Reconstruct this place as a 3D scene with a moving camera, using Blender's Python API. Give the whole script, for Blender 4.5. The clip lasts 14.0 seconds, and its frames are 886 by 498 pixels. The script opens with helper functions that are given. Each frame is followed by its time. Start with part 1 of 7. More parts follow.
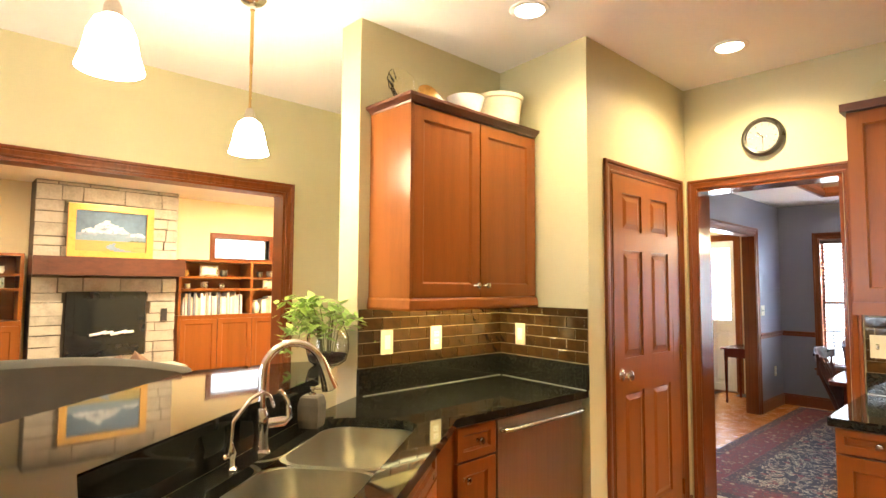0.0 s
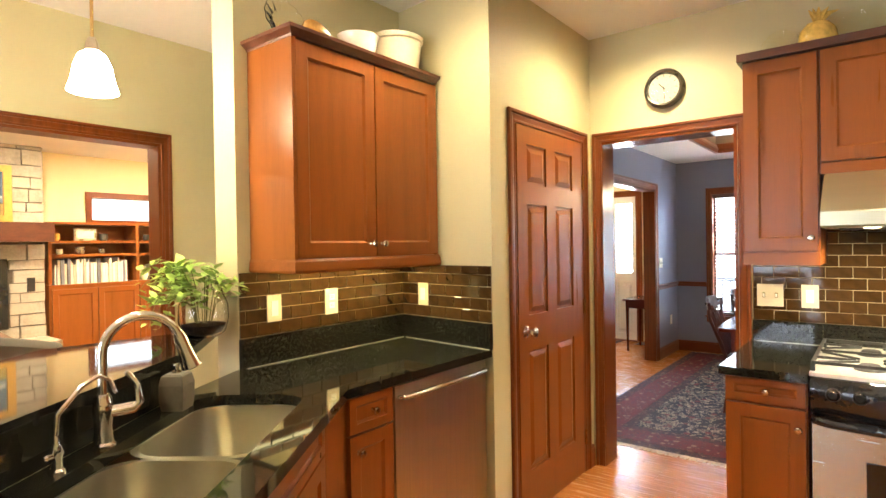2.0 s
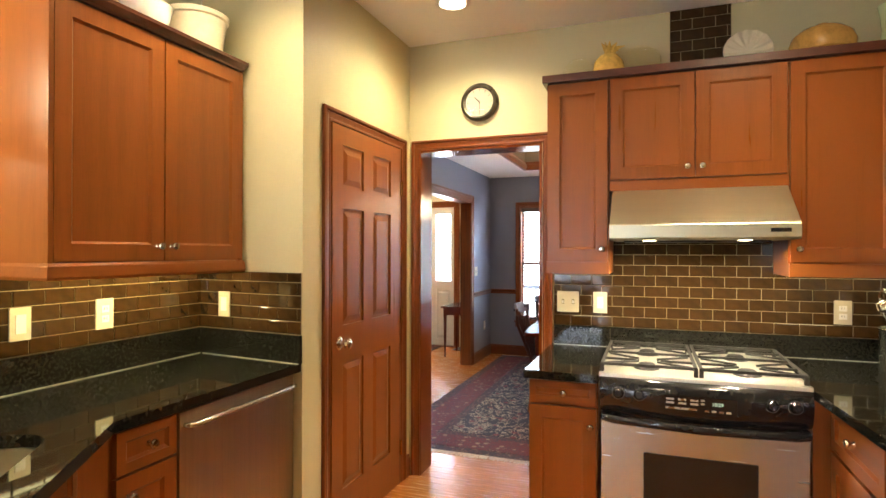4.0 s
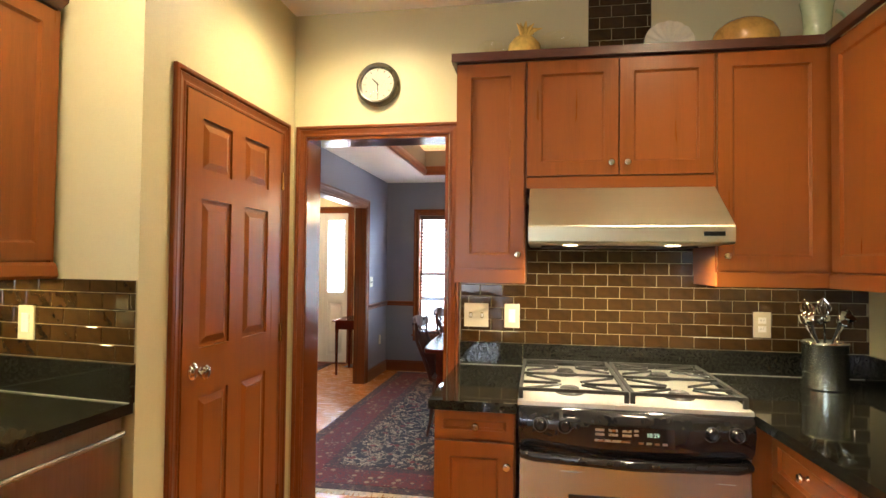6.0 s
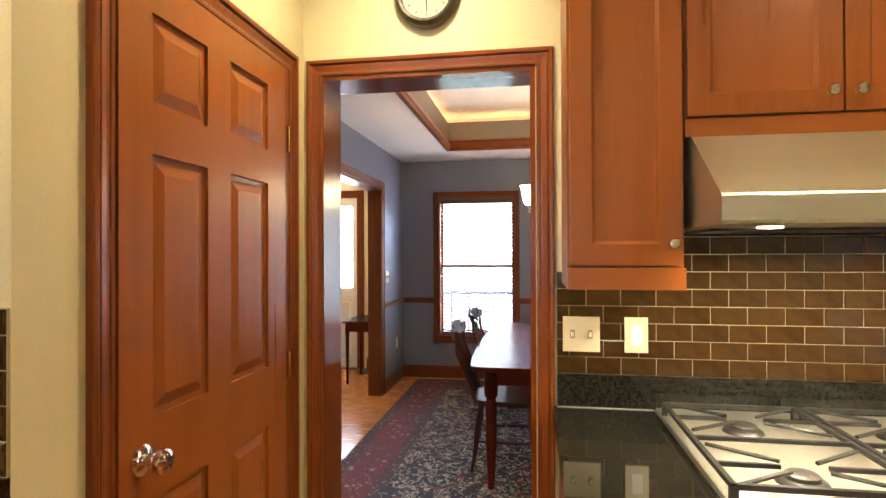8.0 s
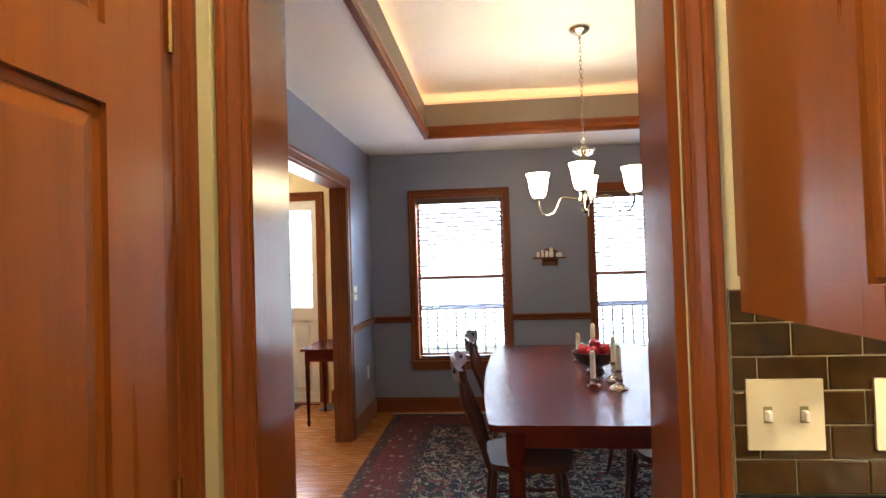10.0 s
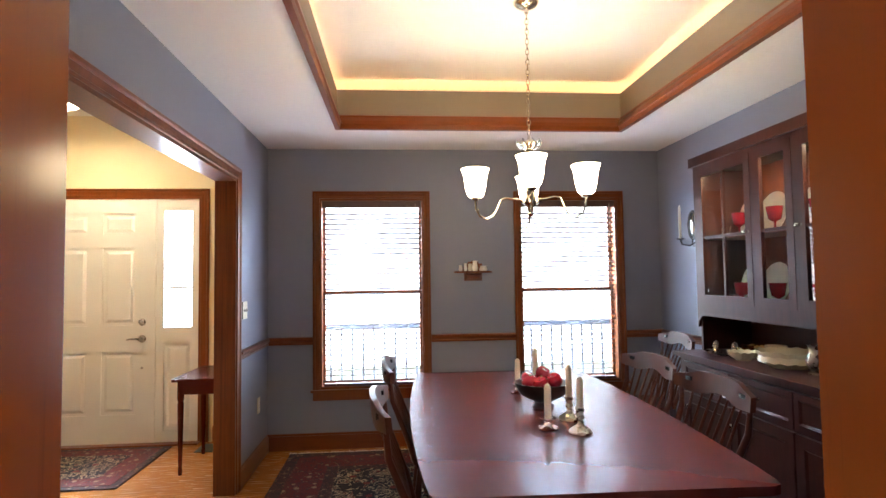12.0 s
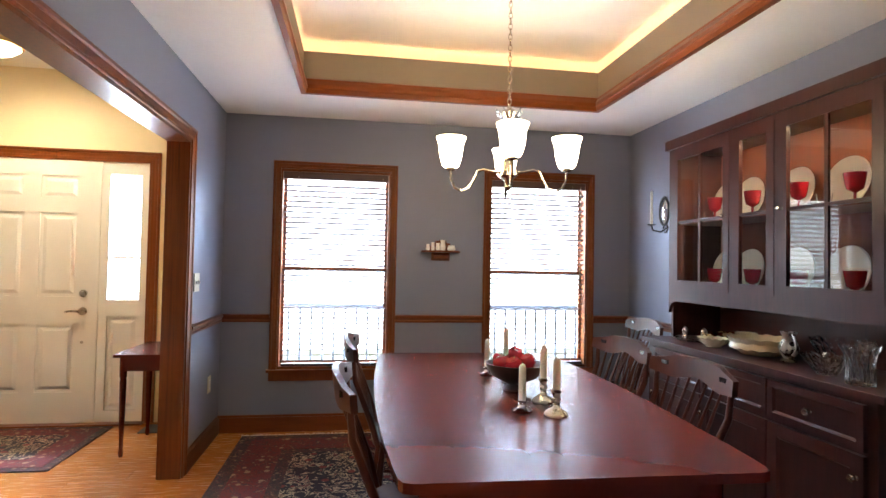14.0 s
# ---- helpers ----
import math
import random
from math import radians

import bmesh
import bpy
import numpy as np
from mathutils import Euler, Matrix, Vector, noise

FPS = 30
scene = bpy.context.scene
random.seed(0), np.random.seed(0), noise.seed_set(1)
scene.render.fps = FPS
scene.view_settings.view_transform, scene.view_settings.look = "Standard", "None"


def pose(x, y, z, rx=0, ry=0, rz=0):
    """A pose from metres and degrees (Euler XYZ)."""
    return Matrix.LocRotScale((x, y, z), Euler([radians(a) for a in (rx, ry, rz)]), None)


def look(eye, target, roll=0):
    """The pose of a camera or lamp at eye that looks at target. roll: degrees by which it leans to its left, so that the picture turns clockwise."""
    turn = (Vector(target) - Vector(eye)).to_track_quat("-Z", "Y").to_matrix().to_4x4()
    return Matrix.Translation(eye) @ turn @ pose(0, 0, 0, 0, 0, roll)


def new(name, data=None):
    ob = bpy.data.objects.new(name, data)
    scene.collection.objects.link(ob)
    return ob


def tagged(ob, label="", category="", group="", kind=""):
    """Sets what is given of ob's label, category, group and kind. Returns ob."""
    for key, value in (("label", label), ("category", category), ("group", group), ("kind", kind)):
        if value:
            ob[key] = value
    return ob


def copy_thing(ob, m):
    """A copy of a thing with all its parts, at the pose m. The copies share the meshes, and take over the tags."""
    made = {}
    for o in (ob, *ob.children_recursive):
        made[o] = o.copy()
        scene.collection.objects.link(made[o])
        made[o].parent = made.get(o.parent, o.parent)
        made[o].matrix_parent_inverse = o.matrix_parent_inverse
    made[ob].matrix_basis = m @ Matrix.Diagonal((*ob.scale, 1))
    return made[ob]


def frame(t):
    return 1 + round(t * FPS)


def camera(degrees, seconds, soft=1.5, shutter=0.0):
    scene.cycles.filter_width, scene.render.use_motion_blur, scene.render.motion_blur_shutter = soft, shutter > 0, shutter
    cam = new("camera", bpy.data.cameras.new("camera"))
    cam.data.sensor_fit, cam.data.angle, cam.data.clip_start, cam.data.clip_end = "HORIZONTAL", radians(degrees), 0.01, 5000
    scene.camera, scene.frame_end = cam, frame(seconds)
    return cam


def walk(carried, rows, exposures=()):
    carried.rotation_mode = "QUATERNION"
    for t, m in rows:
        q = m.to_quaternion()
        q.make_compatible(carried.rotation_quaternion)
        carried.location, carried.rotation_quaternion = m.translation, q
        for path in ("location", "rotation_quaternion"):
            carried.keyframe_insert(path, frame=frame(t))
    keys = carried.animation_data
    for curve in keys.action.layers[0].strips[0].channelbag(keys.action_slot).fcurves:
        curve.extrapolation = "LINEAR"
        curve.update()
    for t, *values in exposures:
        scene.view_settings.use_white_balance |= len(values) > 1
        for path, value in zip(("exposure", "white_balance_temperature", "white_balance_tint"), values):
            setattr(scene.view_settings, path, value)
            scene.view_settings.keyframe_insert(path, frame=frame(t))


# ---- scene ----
cam = camera(76.7, 14.0)
PATH = [
    (0, (-0.071, 0.236, 1.434), (1.305, 1.681, 1.565), 0.3),
    (0.5, (-0.039, 0.248, 1.422), (1.351, 1.682, 1.526), -0.1),
    (1, (0.031, 0.273, 1.421), (1.449, 1.683, 1.483), -0.5),
    (1.5, (0.088, 0.296, 1.422), (1.583, 1.623, 1.441), -0.8),
    (2, (0.143, 0.304, 1.427), (1.719, 1.535, 1.412), -0.9),
    (2.5, (0.181, 0.316, 1.429), (1.848, 1.419, 1.397), -0.7),
    (3, (0.222, 0.349, 1.432), (1.978, 1.307, 1.398), -0.4),
    (3.5, (0.251, 0.339, 1.429), (2.073, 1.165, 1.412), -0.1),
    (4, (0.288, 0.327, 1.418), (2.164, 1.02, 1.427), 0.1),
    (4.2, (0.315, 0.31, 1.416), (2.206, 0.961, 1.435), 0.1),
    (6.3, (0.86, 0.515, 1.386), (2.833, 0.838, 1.438), 0.7),
    (6.5, (0.954, 0.555, 1.391), (2.926, 0.887, 1.438), 0.9),
    (7, (1.188, 0.684, 1.408), (3.159, 1.021, 1.438), 1.0),
    (7.5, (1.372, 0.781, 1.406), (3.342, 1.122, 1.43), 0.5),
    (8, (1.609, 0.922, 1.411), (3.583, 1.247, 1.423), -0.2),
    (8.2, (1.696, 0.953, 1.427), (3.667, 1.288, 1.423), -0.6),
    (10.3, (2.689, 1.277, 1.404), (4.683, 1.419, 1.461), -2.0),
    (10.5, (2.759, 1.291, 1.408), (4.755, 1.407, 1.472), -2.1),
    (11, (2.923, 1.315, 1.385), (4.92, 1.379, 1.473), -1.5),
    (11.5, (3.093, 1.353, 1.388), (5.09, 1.307, 1.484), -1.1),
    (12, (3.201, 1.378, 1.374), (5.192, 1.21, 1.474), -0.8),
    (12.5, (3.287, 1.392, 1.348), (5.271, 1.157, 1.445), -0.2),
    (13, (3.338, 1.401, 1.329), (5.318, 1.132, 1.417), 0.5),
    (13.5, (3.367, 1.408, 1.313), (5.343, 1.11, 1.387), 1.0),
    (14, (3.373, 1.41, 1.31), (5.349, 1.104, 1.365), 1.1),
]
EXPOSURES = [(0, 0.42), (2, 0.25), (4.2, 0.0), (6.3, 0.0), (8.2, 0.0), (10.3, -0.14), (12, 0.05), (14, 0.12)]

walk(cam, [(t, look(eye, target, roll)) for t, eye, target, roll in PATH], EXPOSURES)

# ---- world and lights ----
world = bpy.data.worlds.new("world")
scene.world = world
world.use_nodes = True
wn = world.node_tree.nodes
sky = wn.new("ShaderNodeTexSky")
sky.sky_type, sky.sun_disc = "NISHITA", False
sky.sun_elevation, sky.sun_rotation = radians(48), radians(60)
world.node_tree.links.new(sky.outputs[0], wn["Background"].inputs[0])
wn["Background"].inputs[1].default_value = 0.12
sun = new("sun", bpy.data.lights.new("sun", "SUN"))
sun.data.energy, sun.data.angle, sun.data.color = 3.0, radians(0.5), (1.0, 0.95, 0.88)
sun.matrix_world = look((0, 0, 20), (6, -10.4, 0))

WARM, SOFTWARM, DAY = (1.0, 0.81, 0.50), (1.0, 0.82, 0.56), (0.77, 0.80, 1.0)


def area_lamp(name, place, target, sx, sy, watts, color, shape="RECTANGLE"):
    d = bpy.data.lights.new(name, "AREA")
    d.shape, d.size, d.size_y, d.energy, d.color = shape, sx, sy, watts, color
    ob = new(name, d)
    ob.matrix_world = look(place, target)
    return ob


# recessed ceiling cans of the kitchen: place and watts
# third placed by the hood's highlight; fourth added out of view for light
CANS = [(3.06, 1.30, 130), (1.97, 1.80, 75), (2.45, -0.15, 105), (0.55, 0.45, 36)]
for cx, cy, watts in CANS:
    d = bpy.data.lights.new("can_lamp", "SPOT")
    d.energy, d.color, d.spot_size, d.spot_blend, d.shadow_soft_size = watts, WARM, radians(155), 1.0, 0.05
    new("can_lamp", d).matrix_world = look((cx, cy, 2.705), (cx, cy, 0))
# bulbs in the open tops of the chandelier's shades
for k in range(4):
    b = new("chandelier_bulb", bpy.data.lights.new("chandelier_bulb", "POINT"))
    b.data.energy, b.data.color, b.data.shadow_soft_size = 7.0, (1.0, 0.74, 0.44), 0.03
    b.location = (6.0 + 0.28 * math.cos(radians(78 + 90 * k)), 0.69 + 0.28 * math.sin(radians(78 + 90 * k)), 1.935)
# lamps standing in for daylight in the openings
area_lamp("patio_light", (-3.18, 2.1, 1.15), (0, 2.1, 2.2), 2.0, 2.0, 34, DAY)
# added outside, above the sight line, to throw sky light through the dining windows
area_lamp("front_sky_fill", (11.0, 0.735, 3.45), (7.4, 0.735, 1.1), 5.0, 1.8, 13500, (0.52, 0.70, 1.0))
area_lamp("window_light", (8.29, 3.246, 1.48), (0, 3.246, 1.2), 0.23, 1.0, 26, DAY)
area_lamp("living_window_light", (2.88, 6.88, 1.87), (2.88, 0, 1.6), 0.66, 0.22, 0.35, DAY)
# ceiling lamps added out of view to brighten the living room
for lx in (-0.6, 1.6, 3.2):
    area_lamp("living_fill_lamp", (lx, 5.6, 2.40), (lx, 5.7, 0), 0.12, 0.12, 66, SOFTWARM, "DISK")
area_lamp("foyer_lamp", (7.47, 3.83, 2.63), (7.47, 3.83, 0), 0.2, 0.2, 20, SOFTWARM, "DISK")

# ---- materials ----


def nodes_of(name):
    m = bpy.data.materials.new(name)
    m.use_nodes = True
    t = m.node_tree
    return m, t, t.nodes["Principled BSDF"]


def material(name, color, rough=0.5, metal=0.0, vary=0.15, scale=8.0, stretch=(1, 1, 1), fine=60.0, bump=0.1, coat=0.0, spec=0.5, rough_vary=0.1):
    """A surface whose colour varies at a coarse and a fine scale, with fine relief."""
    m, t, p = nodes_of(name)
    link = t.links.new
    co = t.nodes.new("ShaderNodeTexCoord")
    mp = t.nodes.new("ShaderNodeMapping")
    mp.inputs["Scale"].default_value = stretch
    link(co.outputs["Object"], mp.inputs["Vector"])
    big, small = t.nodes.new("ShaderNodeTexNoise"), t.nodes.new("ShaderNodeTexNoise")
    for n, s in ((big, scale), (small, fine)):
        n.inputs["Scale"].default_value, n.inputs["Detail"].default_value = s, 4
        link(mp.outputs[0], n.inputs["Vector"])
    info = t.nodes.new("ShaderNodeObjectInfo")
    mix = t.nodes.new("ShaderNodeMath")
    mix.operation = "ADD"
    link(big.outputs["Fac"], mix.inputs[0])
    half = t.nodes.new("ShaderNodeMath")
    half.operation, half.inputs[1].default_value = "MULTIPLY", 0.6
    link(small.outputs["Fac"], half.inputs[0])
    link(half.outputs[0], mix.inputs[1])
    rnd = t.nodes.new("ShaderNodeMath")
    rnd.operation, rnd.inputs[1].default_value = "MULTIPLY_ADD", 0.25
    link(info.outputs["Random"], rnd.inputs[0])
    link(mix.outputs[0], rnd.inputs[2])
    ramp = t.nodes.new("ShaderNodeValToRGB")
    c = np.array(color[:3], float)
    ramp.color_ramp.elements[0].position, ramp.color_ramp.elements[1].position = 0.5, 1.0
    ramp.color_ramp.elements[0].color = (*np.clip(c * (1 - vary), 0, 1), 1)
    ramp.color_ramp.elements[1].color = (*np.clip(c * (1 + vary), 0, 1), 1)
    link(rnd.outputs[0], ramp.inputs[0])
    link(ramp.outputs[0], p.inputs["Base Color"])
    p.inputs["Metallic"].default_value = metal
    p.inputs["Specular IOR Level"].default_value = spec
    p.inputs["Coat Weight"].default_value, p.inputs["Coat Roughness"].default_value = coat, 0.12
    rr = t.nodes.new("ShaderNodeMapRange")
    rr.inputs["To Min"].default_value, rr.inputs["To Max"].default_value = max(rough - rough_vary, 0.02), min(rough + rough_vary, 1)
    link(big.outputs["Fac"], rr.inputs[0])
    link(rr.outputs[0], p.inputs["Roughness"])
    if bump:
        b = t.nodes.new("ShaderNodeBump")
        b.inputs["Strength"].default_value, b.inputs["Distance"].default_value = bump, 0.004
        link(small.outputs["Fac"], b.inputs["Height"])
        link(b.outputs[0], p.inputs["Normal"])
    return m


def glow(name, color, strength):
    m, t, p = nodes_of(name)
    p.inputs["Base Color"].default_value = (0.8, 0.8, 0.8, 1)
    p.inputs["Emission Color"].default_value = (*color, 1)
    p.inputs["Emission Strength"].default_value = strength
    return m


def glassy(name, color=(1, 1, 1), rough=0.0, ior=1.45):
    m, t, p = nodes_of(name)
    p.inputs["Base Color"].default_value = (*color, 1)
    p.inputs["Transmission Weight"].default_value = 1.0
    p.inputs["Roughness"].default_value, p.inputs["IOR"].default_value = rough, ior
    return m


def granite_material():
    m, t, p = nodes_of("granite")
    link = t.links.new
    co = t.nodes.new("ShaderNodeTexCoord")
    v, n = t.nodes.new("ShaderNodeTexVoronoi"), t.nodes.new("ShaderNodeTexNoise")
    v.inputs["Scale"].default_value, n.inputs["Scale"].default_value = 190, 85
    n.inputs["Detail"].default_value = 6
    link(co.outputs["Object"], v.inputs["Vector"]), link(co.outputs["Object"], n.inputs["Vector"])
    r1, r2 = t.nodes.new("ShaderNodeValToRGB"), t.nodes.new("ShaderNodeValToRGB")
    r1.color_ramp.elements[0].position, r1.color_ramp.elements[0].color = 0.42, (0.008, 0.008, 0.0065, 1)
    r1.color_ramp.elements[1].position, r1.color_ramp.elements[1].color = 0.75, (0.020, 0.020, 0.014, 1)
    link(n.outputs["Fac"], r1.inputs[0])
    r2.color_ramp.elements[0].position, r2.color_ramp.elements[0].color = 0.02, (0.10, 0.095, 0.06, 1)
    r2.color_ramp.elements[1].position, r2.color_ramp.elements[1].color = 0.11, (0, 0, 0, 1)
    link(v.outputs["Distance"], r2.inputs[0])
    mx = t.nodes.new("ShaderNodeMix")
    mx.data_type, mx.blend_type = "RGBA", "ADD"
    mx.inputs[0].default_value = 0.5
    link(r1.outputs[0], mx.inputs[6]), link(r2.outputs[0], mx.inputs[7])
    link(mx.outputs[2], p.inputs["Base Color"])
    p.inputs["Roughness"].default_value = 0.04
    p.inputs["Specular IOR Level"].default_value = 0.36
    return m


def rug_material(name, field, motif, accent, scale):
    """Woven wool with a dense irregular pattern of curling motifs."""
    m, t, p = nodes_of(name)
    link = t.links.new
    co = t.nodes.new("ShaderNodeTexCoord")
    n, v, w = t.nodes.new("ShaderNodeTexNoise"), t.nodes.new("ShaderNodeTexVoronoi"), t.nodes.new("ShaderNodeTexNoise")
    n.inputs["Scale"].default_value, n.inputs["Detail"].default_value, n.inputs["Distortion"].default_value = scale, 2, 1.6
    v.inputs["Scale"].default_value = scale * 0.55
    w.inputs["Scale"].default_value = 400
    for q in (n, v, w):
        link(co.outputs["Object"], q.inputs["Vector"])
    r = t.nodes.new("ShaderNodeValToRGB")
    r.color_ramp.interpolation = "CONSTANT"
    e = r.color_ramp.elements
    e[0].position, e[0].color = 0.0, (*field, 1)
    e[1].position, e[1].color = 0.53, (*motif, 1)
    e.new(0.60).color = (*field, 1)
    e.new(0.66).color = (*accent, 1)
    link(n.outputs["Fac"], r.inputs[0])
    r2 = t.nodes.new("ShaderNodeValToRGB")
    r2.color_ramp.interpolation = "CONSTANT"
    r2.color_ramp.elements[0].color, r2.color_ramp.elements[1].color = (1, 1, 1, 1), (0, 0, 0, 1)
    r2.color_ramp.elements[1].position = 0.22
    link(v.outputs["Distance"], r2.inputs[0])
    mx = t.nodes.new("ShaderNodeMix")
    mx.data_type = "RGBA"
    link(r2.outputs[0], mx.inputs[0]), link(r.outputs[0], mx.inputs[6])
    mx.inputs[7].default_value = (*accent, 1)
    link(mx.outputs[2], p.inputs["Base Color"])
    p.inputs["Roughness"].default_value = 0.95
    b = t.nodes.new("ShaderNodeBump")
    b.inputs["Strength"].default_value, b.inputs["Distance"].default_value = 0.6, 0.003
    link(w.outputs["Fac"], b.inputs["Height"]), link(b.outputs[0], p.inputs["Normal"])
    return m


CHERRY = (0.200, 0.060, 0.011)
M = {}
M["cherry_z"] = material("cherry_upright_grain", CHERRY, 0.30, vary=0.15, scale=3, stretch=(7, 7, 0.4), fine=30, bump=0.03, coat=0.0, spec=0.30, rough_vary=0.06)
M["cherry_y"] = material("cherry_grain_along_y", CHERRY, 0.30, vary=0.15, scale=3, stretch=(7, 0.4, 7), fine=30, bump=0.03, coat=0.0, spec=0.30, rough_vary=0.06)
M["cherry_x"] = material("cherry_grain_along_x", CHERRY, 0.30, vary=0.15, scale=3, stretch=(0.4, 7, 7), fine=30, bump=0.03, coat=0.0, spec=0.30, rough_vary=0.06)
M["crown"] = material("cherry_crown", (0.070, 0.020, 0.009), 0.38, vary=0.25, scale=5, stretch=(2, 2, 6), fine=18, bump=0.05, coat=0.2)
M["trim"] = material("stained_trim", (0.125, 0.033, 0.007), 0.30, vary=0.36, scale=5, stretch=(14, 14, 0.3), fine=26, bump=0.0, coat=0.0, spec=0.25, rough_vary=0.04)
M["trim_flat"] = material("stained_trim_level", (0.125, 0.031, 0.006), 0.30, vary=0.3, scale=3, stretch=(1, 1, 14), fine=20, bump=0.0, coat=0.0, spec=0.25, rough_vary=0.04)
M["jamb"] = material("smooth_stained_jamb", (0.125, 0.031, 0.006), 0.17, vary=0.25, scale=4, stretch=(10, 10, 0.3), fine=26, bump=0.0, coat=0.0, spec=0.25, rough_vary=0.03)
M["table"] = material("dark_cherry_table", (0.092, 0.0145, 0.007), 0.24, vary=0.05, scale=3, stretch=(0.5, 7, 7), fine=30, bump=0.0, coat=0.0, spec=0.10, rough_vary=0.02)
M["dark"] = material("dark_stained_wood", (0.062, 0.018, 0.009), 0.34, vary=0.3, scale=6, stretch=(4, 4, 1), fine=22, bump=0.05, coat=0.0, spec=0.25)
M["hutch"] = material("dark_hutch_wood", (0.036, 0.010, 0.008), 0.32, vary=0.3, scale=5, stretch=(8, 8, 0.6), fine=20, bump=0.0, coat=0.0, spec=0.24, rough_vary=0.05)
# cherry inside made redder and lighter than the hutch, for the lamps' warm glow
M["hutch_lit_inside"] = material("cherry_hutch_lit_interior", (0.15, 0.032, 0.008), 0.5, vary=0.2, scale=4, stretch=(8, 8, 0.6), fine=20, bump=0.0)
M["oak"] = material("oak_floor_strip", (0.40, 0.155, 0.038), 0.26, vary=0.2, scale=4, stretch=(14, 1, 1), fine=25, bump=0.05, coat=0.08, spec=0.4)
M["subfloor"] = material("floor_joint", (0.10, 0.04, 0.012), 0.6, bump=0.0)
M["kitchen_wall"] = material("olive_beige_paint", (0.54, 0.49, 0.285), 0.5, vary=0.05, scale=2, fine=180, bump=0.12)
M["ceiling"] = material("white_ceiling_paint", (0.87, 0.85, 0.80), 0.7, vary=0.04, scale=2, fine=60, bump=0.25)
M["dining_wall"] = material("slate_blue_paint", (0.178, 0.189, 0.238), 0.5, vary=0.06, scale=2, fine=180, bump=0.12)
M["taupe"] = material("taupe_paint", (0.20, 0.165, 0.12), 0.6, vary=0.05, scale=2, fine=180, bump=0.1)
M["foyer_wall"] = material("cream_paint", (0.72, 0.60, 0.38), 0.6, vary=0.05, scale=2, fine=180, bump=0.1)
M["living_wall"] = material("yellow_cream_paint", (0.75, 0.62, 0.36), 0.6, vary=0.05, scale=2, fine=180, bump=0.1)
M["tile"] = material("brown_glass_tile", (0.032, 0.016, 0.0052), 0.06, spec=0.42, vary=0.35, scale=9, fine=30, bump=0.07, coat=0.0, rough_vary=0.03)
M["grout"] = material("grout", (0.32, 0.27, 0.16), 0.85, vary=0.12, scale=20, fine=120)
M["granite"] = granite_material()
M["caulk"] = material("pale_caulk", (0.30, 0.30, 0.25), 0.5, vary=0.2, scale=20)
M["steel"] = material("brushed_steel", (0.48, 0.53, 0.48), 0.25, 1.0, vary=0.08, scale=6, stretch=(1, 0.6, 20), fine=40, bump=0.03, rough_vary=0.06)
M["steel_door"] = material("brushed_steel_warm", (0.50, 0.43, 0.36), 0.32, 1.0, vary=0.08, scale=5, stretch=(20, 20, 0.4), fine=40, bump=0.03, rough_vary=0.06)
M["chrome"] = material("polished_chrome", (0.78, 0.76, 0.74), 0.08, 1.0, vary=0.03, bump=0.0, rough_vary=0.03)
M["nickel"] = material("satin_nickel", (0.62, 0.57, 0.48), 0.2, 1.0, vary=0.05, bump=0.0, rough_vary=0.04)
M["brass"] = material("brass", (0.70, 0.48, 0.20), 0.25, 1.0, vary=0.08, bump=0.02)
M["pewter"] = material("pewter", (0.42, 0.40, 0.36), 0.28, 1.0, vary=0.12, scale=30, bump=0.05)
M["black"] = material("black_enamel", (0.012, 0.012, 0.013), 0.12, vary=0.2, bump=0.0, rough_vary=0.04)
M["iron"] = material("cast_iron", (0.013, 0.012, 0.011), 0.45, vary=0.2, scale=60, bump=0.2)
M["plate"] = material("almond_plastic", (0.60, 0.54, 0.38), 0.35, vary=0.03, bump=0.0)
M["white_paint"] = material("white_gloss_paint", (0.80, 0.78, 0.72), 0.35, vary=0.03, scale=3, fine=90, bump=0.03)
M["ceramic"] = material("cream_ceramic", (0.74, 0.68, 0.50), 0.2, vary=0.08, scale=14, bump=0.02, coat=0.4)
M["china"] = material("white_china", (0.80, 0.76, 0.68), 0.15, vary=0.05, scale=18, bump=0.02, coat=0.4)
M["ochre"] = material("ochre_glaze", (0.42, 0.23, 0.05), 0.2, vary=0.35, scale=18, bump=0.05, coat=0.5)
M["gold_glaze"] = material("golden_glaze", (0.62, 0.40, 0.09), 0.18, vary=0.3, scale=22, bump=0.25, coat=0.5)
M["bronze"] = material("dark_bronze_paint", (0.045, 0.038, 0.024), 0.3, vary=0.25, scale=20, bump=0.03)
M["green_glaze"] = material("pale_green_glaze", (0.42, 0.50, 0.28), 0.2, vary=0.2, scale=14, bump=0.03, coat=0.5)
M["wax"] = material("ivory_wax", (0.82, 0.75, 0.60), 0.45, vary=0.04, scale=20, bump=0.03)
M["apple"] = material("red_apple_skin", (0.30, 0.008, 0.018), 0.2, vary=0.35, scale=12, bump=0.02, coat=0.4)
M["bowl"] = material("dark_bronze_bowl", (0.07, 0.055, 0.045), 0.35, 0.6, vary=0.25, scale=25, bump=0.1)
M["ruby"] = material("ruby_glass", (0.30, 0.006, 0.016), 0.08, vary=0.1, bump=0.0, coat=0.5)
M["sink_steel"] = material("satin_sink_steel", (0.56, 0.54, 0.46), 0.30, 1.0, vary=0.04, scale=4, bump=0.0, rough_vary=0.05)
M["glass"] = glassy("clear_glass", (0.98, 0.99, 0.98), 0.0, 1.35)
M["pressed"] = glassy("pressed_glass", (1.0, 0.99, 0.88), 0.10, 1.35)
